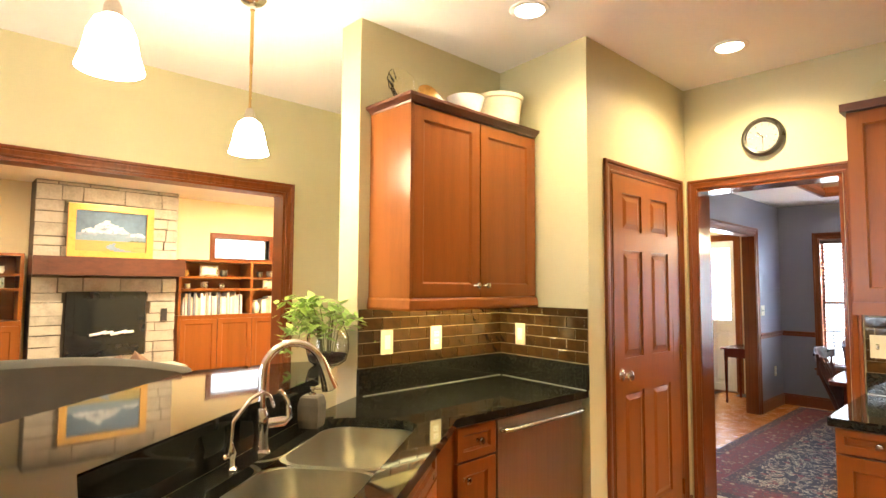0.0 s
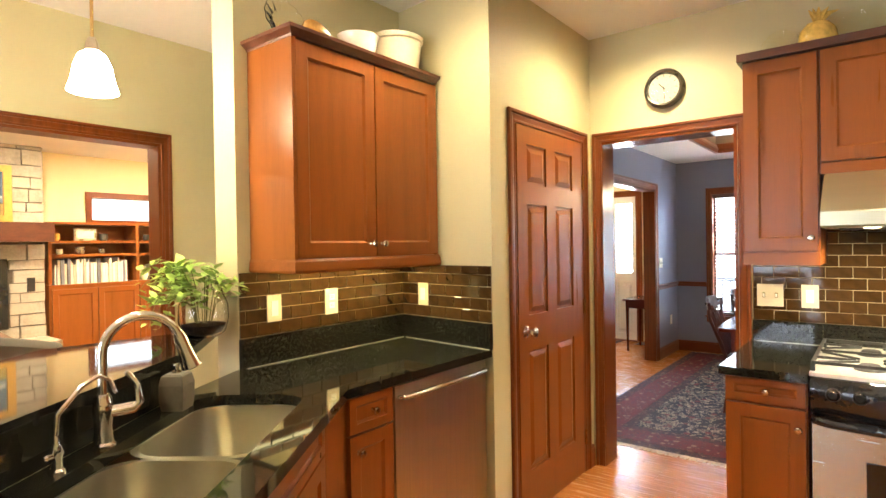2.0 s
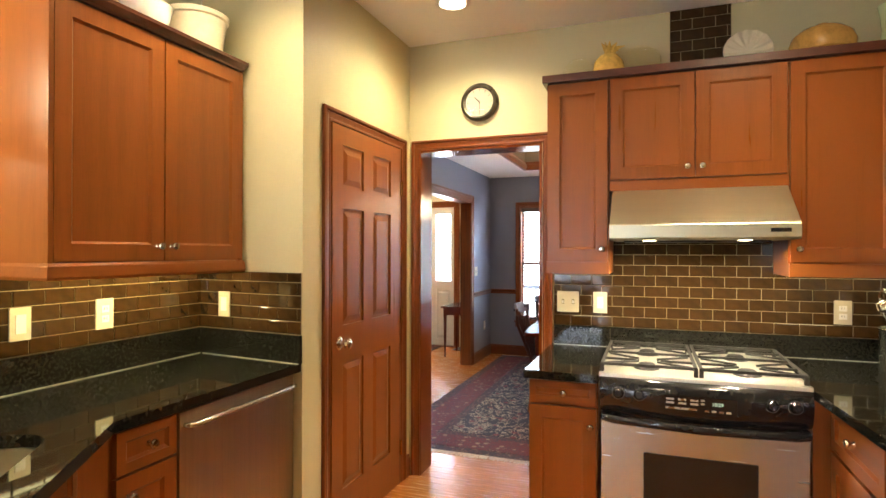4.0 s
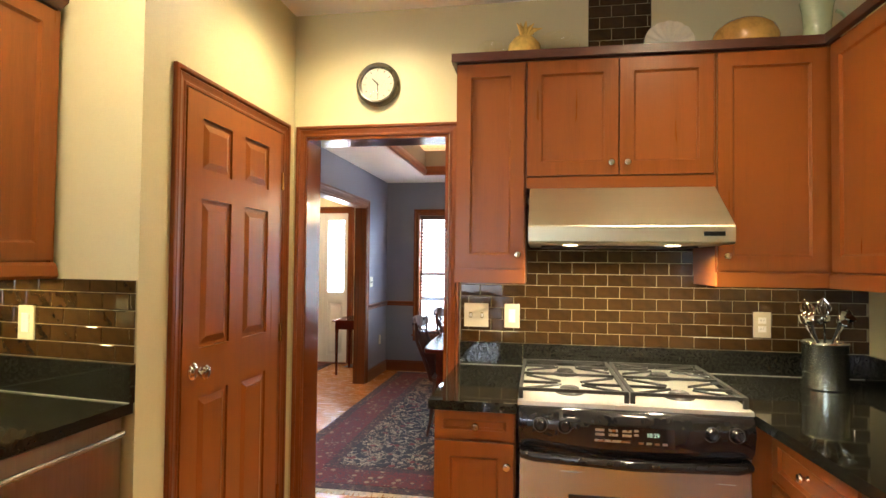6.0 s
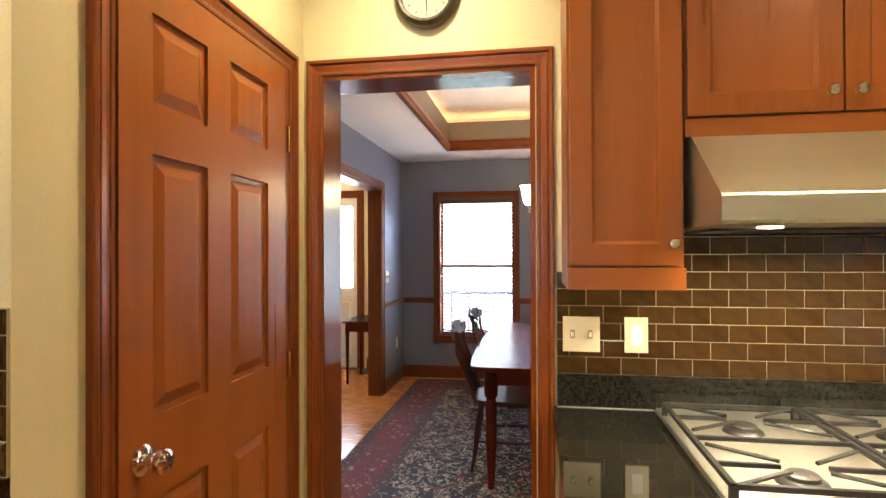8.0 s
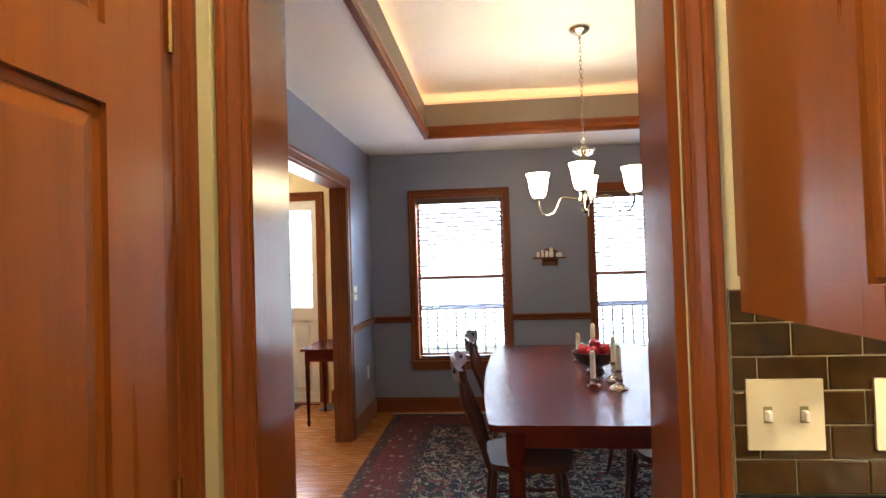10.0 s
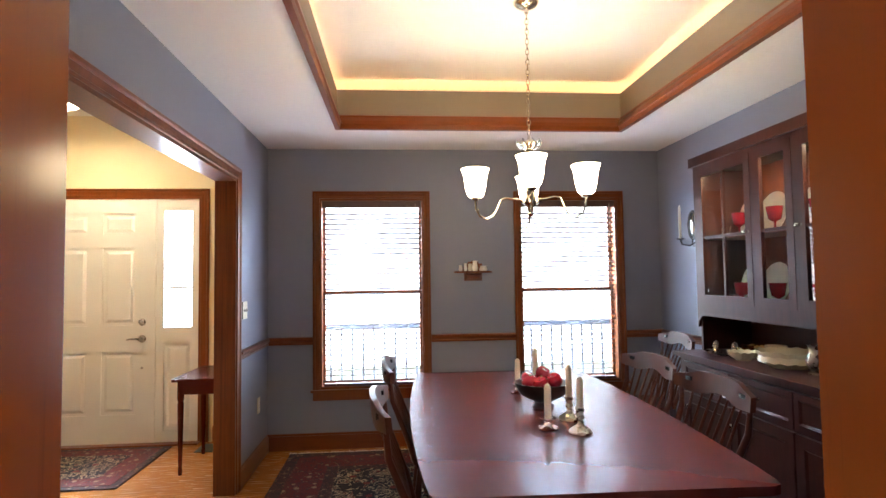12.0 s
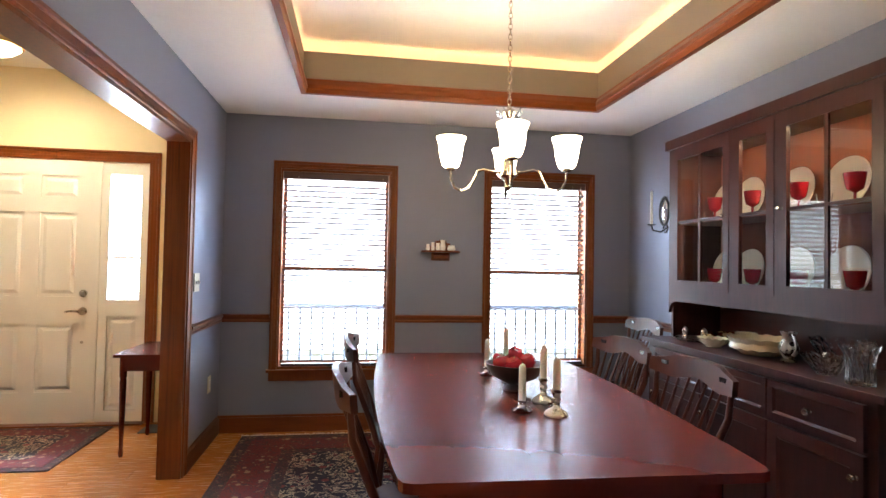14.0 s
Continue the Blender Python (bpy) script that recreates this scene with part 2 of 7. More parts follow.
M["crystal"] = glassy("cut_crystal", (1.0, 1.0, 1.0), 0.02, 1.5)
M["hood_steel"] = material("satin_hood_steel", (0.60, 0.58, 0.43), 0.38, 1.0, vary=0.04, scale=3, stretch=(1, 0.3, 12), bump=0.0, rough_vary=0.05)
M["cooktop_steel"] = material("satin_cooktop_steel", (0.72, 0.72, 0.64), 0.42, 1.0, vary=0.05, scale=8, bump=0.0, rough_vary=0.06)
M["pane"] = glassy("window_pane", (0.97, 0.98, 0.98), 0.0, 1.2)
M["shade"] = glow("lit_frosted_shade", (1.0, 0.80, 0.50), 26)
M["pend_shade"] = glow("lit_pendant_shade", (1.0, 0.84, 0.56), 125)
M["can_glow"] = glow("lit_can_lens", (1.0, 0.87, 0.66), 40)
M["rope"] = glow("cove_rope_light", (1.0, 0.47, 0.21), 34)
M["hood_glow"] = glow("hood_lamp_lens", (1.0, 0.8, 0.5), 6)
M["ucl"] = glow("under_cabinet_tube", (1.0, 0.86, 0.40), 90)
M["ucl_small"] = glow("small_under_cabinet_tube", (1.0, 0.82, 0.40), 32)
M["stone"] = material("fireplace_stone", (0.33, 0.285, 0.22), 0.8, vary=0.25, scale=9, fine=50, bump=0.5)
M["mortar"] = material("stone_mortar", (0.10, 0.075, 0.05), 0.9, vary=0.2, scale=20)
M["sofa"] = material("olive_upholstery", (0.055, 0.052, 0.038), 0.9, vary=0.15, scale=6, fine=220, bump=0.3)
M["cushion"] = material("brown_cushion_cloth", (0.14, 0.085, 0.055), 0.9, vary=0.3, scale=14, fine=200, bump=0.3)
M["gilt"] = material("gilt_frame", (0.40, 0.22, 0.045), 0.4, 0.5, vary=0.25, scale=25, bump=0.15)
M["leaf"] = material("vine_leaf", (0.30, 0.44, 0.09), 0.45, vary=0.45, scale=25, bump=0.05)
M["stem"] = material("vine_stem", (0.16, 0.15, 0.05), 0.6)
M["soil"] = material("dark_soil", (0.05, 0.035, 0.025), 0.9, vary=0.4, scale=60, bump=0.5)
M["soapstone"] = material("grey_soapstone", (0.065, 0.055, 0.038), 0.5, vary=0.4, scale=18, fine=60, bump=0.15)
M["screen"] = material("dark_glass_screen", (0.01, 0.011, 0.012), 0.06, bump=0.0)
M["digits"] = glow("green_clock_digits", (0.1, 1.0, 0.6), 0.5)
M["clock_face"] = material("cream_clock_face", (0.80, 0.74, 0.55), 0.4, vary=0.06, scale=12, bump=0.0)
M["blind"] = material("dark_wood_blind", (0.075, 0.036, 0.028), 0.5, vary=0.1, scale=6, bump=0.05)
M["cord"] = material("blind_cord", (0.5, 0.46, 0.4), 0.8)
M["fringe"] = material("rug_fringe", (0.62, 0.52, 0.36), 0.95, vary=0.2, scale=60)
M["rug_field"] = rug_material("rug_field", (0.018, 0.014, 0.018), (0.46, 0.36, 0.23), (0.16, 0.024, 0.02), 17)
M["rug_band"] = rug_material("rug_red_band", (0.13, 0.018, 0.018), (0.055, 0.025, 0.03), (0.30, 0.20, 0.12), 22)
M["rug_edge"] = rug_material("rug_dark_band", (0.035, 0.02, 0.022), (0.11, 0.03, 0.028), (0.22, 0.15, 0.09), 34)
M["flame"] = material("pale_gas_logs", (0.75, 0.74, 0.68), 0.8, vary=0.25, scale=30, bump=0.4)
M["paper"] = material("book_pages", (0.62, 0.54, 0.40), 0.8, vary=0.2, scale=30)
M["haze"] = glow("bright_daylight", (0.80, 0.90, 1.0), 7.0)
# same glowing daylight, dimmed to weaken the window's reflection on the bar
M["haze_dim"] = glow("dimmed_daylight", (0.86, 0.93, 1.0), 1.6)
M["concrete"] = material("pale_concrete", (0.42, 0.41, 0.39), 0.85, vary=0.12, scale=3, fine=40, bump=0.2)
M["railing"] = material("dark_railing_paint", (0.06, 0.065, 0.075), 0.5, vary=0.1)
M["lawn"] = material("lawn_and_drive", (0.14, 0.15, 0.10), 0.9, vary=0.4, scale=0.6, fine=9)
BOOKS = [material("book_cloth", c, 0.7, vary=0.12, scale=30) for c in ((0.60, 0.55, 0.44), (0.66, 0.62, 0.54), (0.14, 0.14, 0.16), (0.62, 0.60, 0.55), (0.56, 0.48, 0.36), (0.42, 0.36, 0.26))]

# ---- helpers for building ----


def thing(name, base, label, category, group="", kind=""):
    ob = new(name)
    ob.empty_display_size = 0.05
    ob.location = base
    return tagged(ob, label, category, group, kind)


def root_of(ob):
    while ob.parent:
        ob = ob.parent
    return ob


def part(name, bm, mat, parent=None, label="", smooth=False, kind=""):
    """One mesh object from a bmesh given in world places, under a thing or a part."""
    bmesh.ops.recalc_face_normals(bm, faces=bm.faces)
    me = bpy.data.meshes.new(name)
    bm.to_mesh(me)
    bm.free()
    me.materials.append(mat)
    if smooth:
        me.shade_smooth()
        me.set_sharp_from_angle(angle=radians(40))
    ob = new(name, me)
    if parent is not None:
        me.transform(Matrix.Translation(-root_of(parent).location))
        ob.parent = parent
    return tagged(ob, label, "", "", kind)


def structure(name, bm, mat, label, category):
    return tagged(part(name, bm, mat), label, category, "", "structure")


def box(bm, x0, x1, y0, y1, z0, z1):
    v = [bm.verts.new((x, y, z)) for x in (x0, x1) for y in (y0, y1) for z in (z0, z1)]
    for f in ((0, 1, 3, 2), (4, 6, 7, 5), (0, 4, 5, 1), (2, 3, 7, 6), (0, 2, 6, 4), (1, 5, 7, 3)):
        bm.faces.new([v[i] for i in f])
    return bm


def soften(bm, width=0.002, segments=1):
    edges = [e for e in bm.edges if len(e.link_faces) == 2 and e.calc_face_angle(0) > 0.5]
    bmesh.ops.bevel(bm, geom=edges, offset=width, segments=segments, affect="EDGES", clamp_overlap=True)
    return bm


def B(*dims, bevel=0.002):
    bm = box(bmesh.new(), *dims)
    return soften(bm, bevel) if bevel else bm


class Side:
    """A face of something: u runs along it, d stands out of it, z is up."""

    def __init__(self, origin, u, n):
        self.o, self.u, self.n = Vector(origin), Vector(u), Vector(n)

    def p(self, u, d, z):
        return self.o + self.u * u + self.n * d + Vector((0, 0, z))

    def box(self, bm, u0, u1, d0, d1, z0, z1):
        v = [bm.verts.new(self.p(u, d, z)) for u in (u0, u1) for d in (d0, d1) for z in (z0, z1)]
        for f in ((0, 1, 3, 2), (4, 6, 7, 5), (0, 4, 5, 1), (2, 3, 7, 6), (0, 2, 6, 4), (1, 5, 7, 3)):
            bm.faces.new([v[i] for i in f])
        return bm

    def B(self, *dims, bevel=0.002):
        bm = self.box(bmesh.new(), *dims)
        return soften(bm, bevel) if bevel else bm

    def ring(self, bm, u0, u1, z0, z1, w, d0, d1, d2=None):
        """A mitred rectangular frame in one piece; d2: a lower height at the inner edge."""
        def loop(i, d):
            return [bm.verts.new(self.p(u, d, z)) for u, z in ((u0 + i, z0 + i), (u1 - i, z0 + i), (u1 - i, z1 - i), (u0 + i, z1 - i))]
        r = [loop(0, d0), loop(0, d1), loop(w, d1 if d2 is None else d2), loop(w, d0)]
        for k in range(4):
            j = (k + 1) % 4
            for a, b in ((0, 1), (1, 2), (2, 3), (3, 0)):
                bm.faces.new((r[a][k], r[a][j], r[b][j], r[b][k]))
        return bm

    def frustum(self, bm, u0, u1, z0, z1, d0, d1, inset):
        """A raised field with sloping sides from depth d0 up to d1."""
        a = [bm.verts.new(self.p(u, d0, z)) for u, z in ((u0, z0), (u1, z0), (u1, z1), (u0, z1))]
        b = [bm.verts.new(self.p(u, d1, z)) for u, z in ((u0 + inset, z0 + inset), (u1 - inset, z0 + inset), (u1 - inset, z1 - inset), (u0 + inset, z1 - inset))]
        bm.faces.new(b)
        bm.faces.new(a[::-1])
        for i in range(4):
            bm.faces.new((a[i], a[(i + 1) % 4], b[(i + 1) % 4], b[i]))
        return bm


def prism(bm, points, z0, z1):
    lo = [bm.verts.new((x, y, z0)) for x, y in points]
    hi = [bm.verts.new((x, y, z1)) for x, y in points]
    bm.faces.new(lo[::-1]), bm.faces.new(hi)
    for i in range(len(points)):
        j = (i + 1) % len(points)
        bm.faces.new((lo[i], lo[j], hi[j], hi[i]))
    return bm


def lathe(bm, profile, place=(0, 0, 0), steps=24, turn=None):
    """A turned shape from (radius, height) pairs, standing at place; turn: a matrix applied first."""
    rings = []
    t = Matrix.Translation(place) @ (turn or Matrix())
    for r, z in profile:
        if r < 1e-5:
            rings.append([bm.verts.new(t @ Vector((0, 0, z)))])
        else:
            rings.append([bm.verts.new(t @ Vector((r * math.cos(a), r * math.sin(a), z))) for a in [2 * math.pi * k / steps for k in range(steps)]])
    for a, b in zip(rings, rings[1:]):
        for k in range(steps):
            q = [a[k % len(a)], a[(k + 1) % len(a)], b[(k + 1) % len(b)], b[k % len(b)]]
            q = list(dict.fromkeys(q))
            if len(q) > 2:
                bm.faces.new(q)
    for ring, flip in ((rings[0], True), (rings[-1], False)):
        if len(ring) > 2:
            bm.faces.new(ring[::-1] if flip else ring)
    return bm


def tube(bm, points, radius, steps=10):
    """A round bar along points; radius a number or one for each point."""
    pts = [Vector(p) for p in points]
    rad = radius if isinstance(radius, (list, tuple)) else [radius] * len(pts)
    rings, side = [], None
    for i, p in enumerate(pts):
        d = (pts[min(i + 1, len(pts) - 1)] - pts[max(i - 1, 0)]).normalized()
        if side is None:
            side = d.orthogonal().normalized()
        side = (side - d * side.dot(d)).normalized()
        up = d.cross(side)
        rings.append([bm.verts.new(p + (side * math.cos(a) + up * math.sin(a)) * rad[i]) for a in [2 * math.pi * k / steps for k in range(steps)]])
    for a, b in zip(rings, rings[1:]):
        for k in range(steps):
            bm.faces.new((a[k], a[(k + 1) % steps], b[(k + 1) % steps], b[k]))
    bm.faces.new(rings[0][::-1]), bm.faces.new(rings[-1])
    return bm


def arc(c, r, a0, a1, axis_u, axis_v, n=12):
    return [Vector(c) + Vector(axis_u) * (r * math.cos(a)) + Vector(axis_v) * (r * math.sin(a)) for a in [radians(a0 + (a1 - a0) * k / n) for k in range(n + 1)]]


def sweep(bm, line, profile, up=(0, 0, 1)):
    """A moulding: profile of (outward, height) pairs carried along a level polyline with mitred corners, outward being to its right."""
    pts = [Vector(p) for p in line]
    dirs = [(b - a).normalized() for a, b in zip(pts, pts[1:])]
    rings = []
    for i, p in enumerate(pts):
        d0, d1 = dirs[max(i - 1, 0)], dirs[min(i, len(dirs) - 1)]
        r0, r1 = d0.cross(Vector(up)), d1.cross(Vector(up))
        m = (r0 + r1).normalized()
        m = m / max(m.dot(r0), 0.3)
        rings.append([bm.verts.new(p + m * o + Vector(up) * h) for o, h in profile])
    for a, b in zip(rings, rings[1:]):
        for k in range(len(profile)):
            j = (k + 1) % len(profile)
            bm.faces.new((a[k], a[j], b[j], b[k]))
    bm.faces.new(rings[0]), bm.faces.new(rings[-1][::-1])
    return bm


def casing(bm, side, u0, u1, top, wide=0.066, thick=0.018, legs=True, floor=0.0):
    """A moulded wooden surround of an opening with mitred corners, standing out of a wall."""
    k, w = thick / 0.018, wide / 0.066
    shape = [(0, 0), (0, 0.009), (0.003, 0.011), (0.012, 0.011), (0.015, 0.0085), (0.024, 0.0095), (0.034, 0.012), (0.041, 0.0135), (0.044, 0.010), (0.047, 0.0145), (0.051, 0.0175), (0.056, 0.018), (0.063, 0.018), (0.066, 0.0155), (0.066, 0)]
    line = [side.p(u0, 0, floor), side.p(u0, 0, top), side.p(u1, 0, top), side.p(u1, 0, floor)]
    away = 1 if Vector((0, 0, 1)).cross(side.n).dot(side.u) < 0 else -1
    return sweep(bm, line, [(o * w * away, h * k) for o, h in shape], side.n)

# ---- the large structure ----
KC, DC = 2.726, 2.445                       # ceiling heights: kitchen, dining room
EAST = Side((3.575, 0, 0), (0, 1, 0), (-1, 0, 0))      # kitchen side of the wall to the dining room
NORTH = Side((0, 2.415, 0), (1, 0, 0), (0, -1, 0))      # back wall of the sink alcove
PANTRY = Side((0, 1.77, 0), (1, 0, 0), (0, -1, 0))     # pantry wall
sk = Vector((2.40 - 2.476, 1.77 - 2.415, 0)).normalized()
ALCOVE = Side((2.476, 2.415, 0), sk, (sk.y, -sk.x, 0))
LIVING = Side((0, 3.79, 0), (1, 0, 0), (0, -1, 0))
DEAST = Side((7.86, 0, 0), (0, 1, 0), (-1, 0, 0))      # window wall of the dining room
DNORTH = Side((0, 2.42, 0), (1, 0, 0), (0, -1, 0))     # dining side of the foyer opening
DSOUTH = Side((0, -0.90, 0), (1, 0, 0), (0, 1, 0))
FRONT = Side((8.20, 0, 0), (0, 1, 0), (-1, 0, 0))      # front door wall of the foyer

floor = structure("floor", box(bmesh.new(), -3.3, 8.3, -1.02, 7.0, -0.12, -0.006), M["subfloor"], "warm oak strip floor through kitchen and dining room", "floor")


def wall_x(bm, x0, x1, y0, y1, top, holes=()):
    """A wall that runs along y, with openings (y0, y1, z0, z1)."""
    at = y0
    for a, b, c, d in sorted(holes):
        box(bm, x0, x1, at, a, 0, top)
        if c > 0:
            box(bm, x0, x1, a, b, 0, c)
        box(bm, x0, x1, a, b, d, top)
        at = b
    return box(bm, x0, x1, at, y1, 0, top)


def wall_y(bm, y0, y1, x0, x1, top, holes=()):
    at = x0
    for a, b, c, d in sorted(holes):
        box(bm, at, a, y0, y1, 0, top)
        if c > 0:
            box(bm, a, b, y0, y1, 0, c)
        box(bm, a, b, y0, y1, d, top)
        at = b
    return box(bm, at, x1, y0, y1, 0, top)


DOORWAY = (0.92, 1.702, 0, 2.062)
wall_e = structure("wall_east", wall_x(bmesh.new(), 3.575, 3.665, -1.12, 1.88, KC + 0.1, [DOORWAY]), M["kitchen_wall"], "olive beige kitchen wall with doorway to the dining room", "wall")
structure("wall_dining_west", wall_x(bmesh.new(), 3.665, 3.755, -1.02, 2.42, DC + 0.5, [DOORWAY]), M["dining_wall"], "slate blue dining room wall round the doorway", "wall")
structure("wall_pantry", wall_y(bmesh.new(), 1.77, 1.88, 2.51, 3.575, KC + 0.1, [(2.620, 3.432, 0, 2.045)]), M["kitchen_wall"], "olive beige pantry wall with a panelled door", "wall")
wall_a = structure("wall_alcove_east", prism(bmesh.new(), [(2.40, 1.77), (2.51, 1.77), (2.60, 2.415), (2.476, 2.415)], 0, KC + 0.1), M["kitchen_wall"], "olive beige side wall of the sink alcove", "wall")
wall_n = structure("wall_alcove_north", box(bmesh.new(), 1.452, 2.60, 2.415, 2.575, 0, KC + 0.1), M["kitchen_wall"], "olive beige wall stub behind the sink alcove", "wall")
structure("wall_north", wall_y(bmesh.new(), 3.79, 3.92, -3.2, 2.7, KC + 0.1, [(-1.6, 1.798, 0, 2.074)]), M["kitchen_wall"], "olive beige wall with a wide cased opening", "wall")
structure("wall_dinette_east", box(bmesh.new(), 2.60, 2.70, 1.88, 3.79, 0, KC + 0.1), M["kitchen_wall"], "plain olive beige wall", "wall")
structure("wall_south", box(bmesh.new(), -3.2, 3.575, -1.12, -1.02, 0, KC + 0.1), M["kitchen_wall"], "olive beige kitchen wall behind the counter", "wall")
structure("wall_west", wall_x(bmesh.new(), -3.3, -3.2, -1.12, 3.92, KC + 0.1, [(1.05, 3.15, 0.08, 2.12)]), M["kitchen_wall"], "olive beige wall with a wide glazed opening", "wall")
pw = thing("window_5", (-3.25, 2.1, 0.08), "wide patio window behind the breakfast bar", "window", kind="structure")
bm = bmesh.new()
for d in ((1.05, 1.12, 0.08, 2.12), (2.06, 2.14, 0.08, 2.12), (3.08, 3.15, 0.08, 2.12), (1.12, 3.08, 2.05, 2.12), (1.12, 3.08, 0.08, 0.15)):
    box(bm, -3.29, -3.21, *d)
part("window_frame", bm, M["white_paint"], pw)
for a, b in ((1.12, 2.06), (2.14, 3.08)):
    g = part("pane", box(bmesh.new(), -3.255, -3.25, a, b, 0.15, 2.05), M["pane"], pw, "clear glass pane")
    g.visible_shadow = False
structure("ceiling", box(bmesh.new(), -3.2, 3.575, -1.02, 3.79, KC, KC + 0.08), M["ceiling"], "white painted kitchen ceiling", "ceiling")

# dining room: window wall, foyer opening, tray ceiling
WINS = [(1.150, 1.998), (-0.515, 0.325)]
WZ0, WZ1 = 0.475, 2.035
structure("wall_dining_east", wall_x(bmesh.new(), 7.86, 8.0, -1.02, 2.55, DC + 0.5, [(a, b, WZ0, WZ1) for a, b in WINS]), M["dining_wall"], "slate blue wall with two tall windows", "wall")
structure("wall_dining_north", wall_y(bmesh.new(), 2.42, 2.485, 3.665, 7.86, DC + 0.5, [(4.1, 6.965, 0, 2.04)]), M["dining_wall"], "slate blue wall with a wide cased opening", "wall")
structure("wall_foyer_south", wall_y(bmesh.new(), 2.485, 2.55, 3.665, 7.86, DC + 0.5, [(4.1, 6.965, 0, 2.04)]), M["foyer_wall"], "cream foyer side of the cased opening", "wall")
structure("wall_dining_south", box(bmesh.new(), 3.755, 7.86, -1.02, -0.90, 0, DC + 0.5), M["dining_wall"], "slate blue wall behind the hutch", "wall")
TX0, TX1, TY0, TY1 = 4.45, 7.17, -0.29, 1.785
bm = bmesh.new()
for d in ((3.755, TX0, -0.90, 2.42), (TX1, 7.86, -0.90, 2.42), (TX0, TX1, -0.90, TY0), (TX0, TX1, TY1, 2.42)):
    box(bm, *d, DC, DC + 0.02)
box(bm, TX0 - 0.25, TX1 + 0.25, TY0 - 0.25, TY1 + 0.25, 2.80, 2.88)
for d in ((TX0 - 0.25, TX0 - 0.23, TY0 - 0.25, TY1 + 0.25), (TX1 + 0.23, TX1 + 0.25, TY0 - 0.25, TY1 + 0.25), (TX0 - 0.23, TX1 + 0.23, TY0 - 0.25, TY0 - 0.23), (TX0 - 0.23, TX1 + 0.23, TY1 + 0.23, TY1 + 0.25)):
    box(bm, *d, DC + 0.02, 2.80)
structure("ceiling_dining", bm, M["ceiling"], "white tray ceiling with a warmly lit cove", "ceiling")
bm = bmesh.new()
for d in ((TX0 - 0.03, TX0, TY0 - 0.03, TY1 + 0.03), (TX1, TX1 + 0.03, TY0 - 0.03, TY1 + 0.03), (TX0, TX1, TY0 - 0.03, TY0), (TX0, TX1, TY1, TY1 + 0.03)):
    box(bm, *d, DC + 0.02, 2.715)
structure("tray_band", bm, M["taupe"], "taupe painted band inside the tray ceiling", "trim")
bm = bmesh.new()
sweep(bm, [(TX0, TY0, 2.44), (TX1, TY0, 2.44), (TX1, TY1, 2.44), (TX0, TY1, 2.44), (TX0, TY0, 2.44)],
      [(0.012, 0.0), (0.012, -0.012), (-0.02, -0.012), (-0.026, 0.012), (-0.034, 0.02), (-0.030, 0.045), (-0.012, 0.075), (-0.012, 0.088), (0.0, 0.095), (0.0, 0.0)])
structure("tray_moulding", bm, M["trim_flat"], "stained wood crown moulding round the tray", "trim")
# rope lights on the ledge behind the band
rope = thing("rope_light", (TX0, TY0, 2.48), "warm glowing rope light hidden in the tray cove", "rope light")
for a, b in (((TX0 - 0.1, TY0 - 0.1), (TX1 + 0.1, TY0 - 0.1)), ((TX1 + 0.1, TY0 - 0.1), (TX1 + 0.1, TY1 + 0.1)), ((TX1 + 0.1, TY1 + 0.1), (TX0 - 0.1, TY1 + 0.1)), ((TX0 - 0.1, TY1 + 0.1), (TX0 - 0.1, TY0 - 0.1))):
    part("light_tube", tube(bmesh.new(), [(*a, 2.475), (*b, 2.475)], 0.008, 6), M["rope"], rope)

# foyer
structure("wall_front", wall_x(bmesh.new(), 8.20, 8.34, 2.55, 6.2, 2.90, [(3.055, 4.39, 0, 2.11)]), M["foyer_wall"], "cream foyer wall round the front door", "wall")
structure("wall_foyer_return", box(bmesh.new(), 7.86, 8.34, 2.42, 2.55, 0, 2.90), M["foyer_wall"], "cream foyer wall return", "wall")
structure("wall_foyer_north", box(bmesh.new(), 3.55, 8.34, 6.2, 6.3, 0, 2.90), M["foyer_wall"], "plain cream foyer wall", "wall")
structure("wall_foyer_west", box(bmesh.new(), 3.55, 3.665, 2.55, 6.2, 0, 2.90), M["foyer_wall"], "plain cream foyer wall", "wall")
structure("ceiling_foyer", box(bmesh.new(), 3.665, 8.20, 2.55, 6.2, 2.80, 2.90), M["ceiling"], "white foyer ceiling", "ceiling")

# living room beyond the opening
structure("wall_living_north", wall_y(bmesh.new(), 6.90, 7.04, -3.6, 3.45, 2.55, [(2.54, 3.22, 1.75, 1.985)]), M["living_wall"], "yellow cream living room wall with a small window", "wall")
structure("wall_living_west", box(bmesh.new(), -3.7, -3.6, 3.92, 7.04, 0, 2.55), M["living_wall"], "plain yellow cream wall", "wall")
structure("wall_living_east", box(bmesh.new(), 3.45, 3.55, 3.92, 7.04, 0, 2.55), M["living_wall"], "plain yellow cream wall", "wall")
structure("wall_living_south", box(bmesh.new(), 2.7, 3.45, 3.92, 4.0, 0, 2.55), M["living_wall"], "plain yellow cream wall", "wall")
structure("ceiling_living", box(bmesh.new(), -3.6, 3.45, 3.92, 6.90, 2.42, 2.5), M["ceiling"], "white living room ceiling", "ceiling")

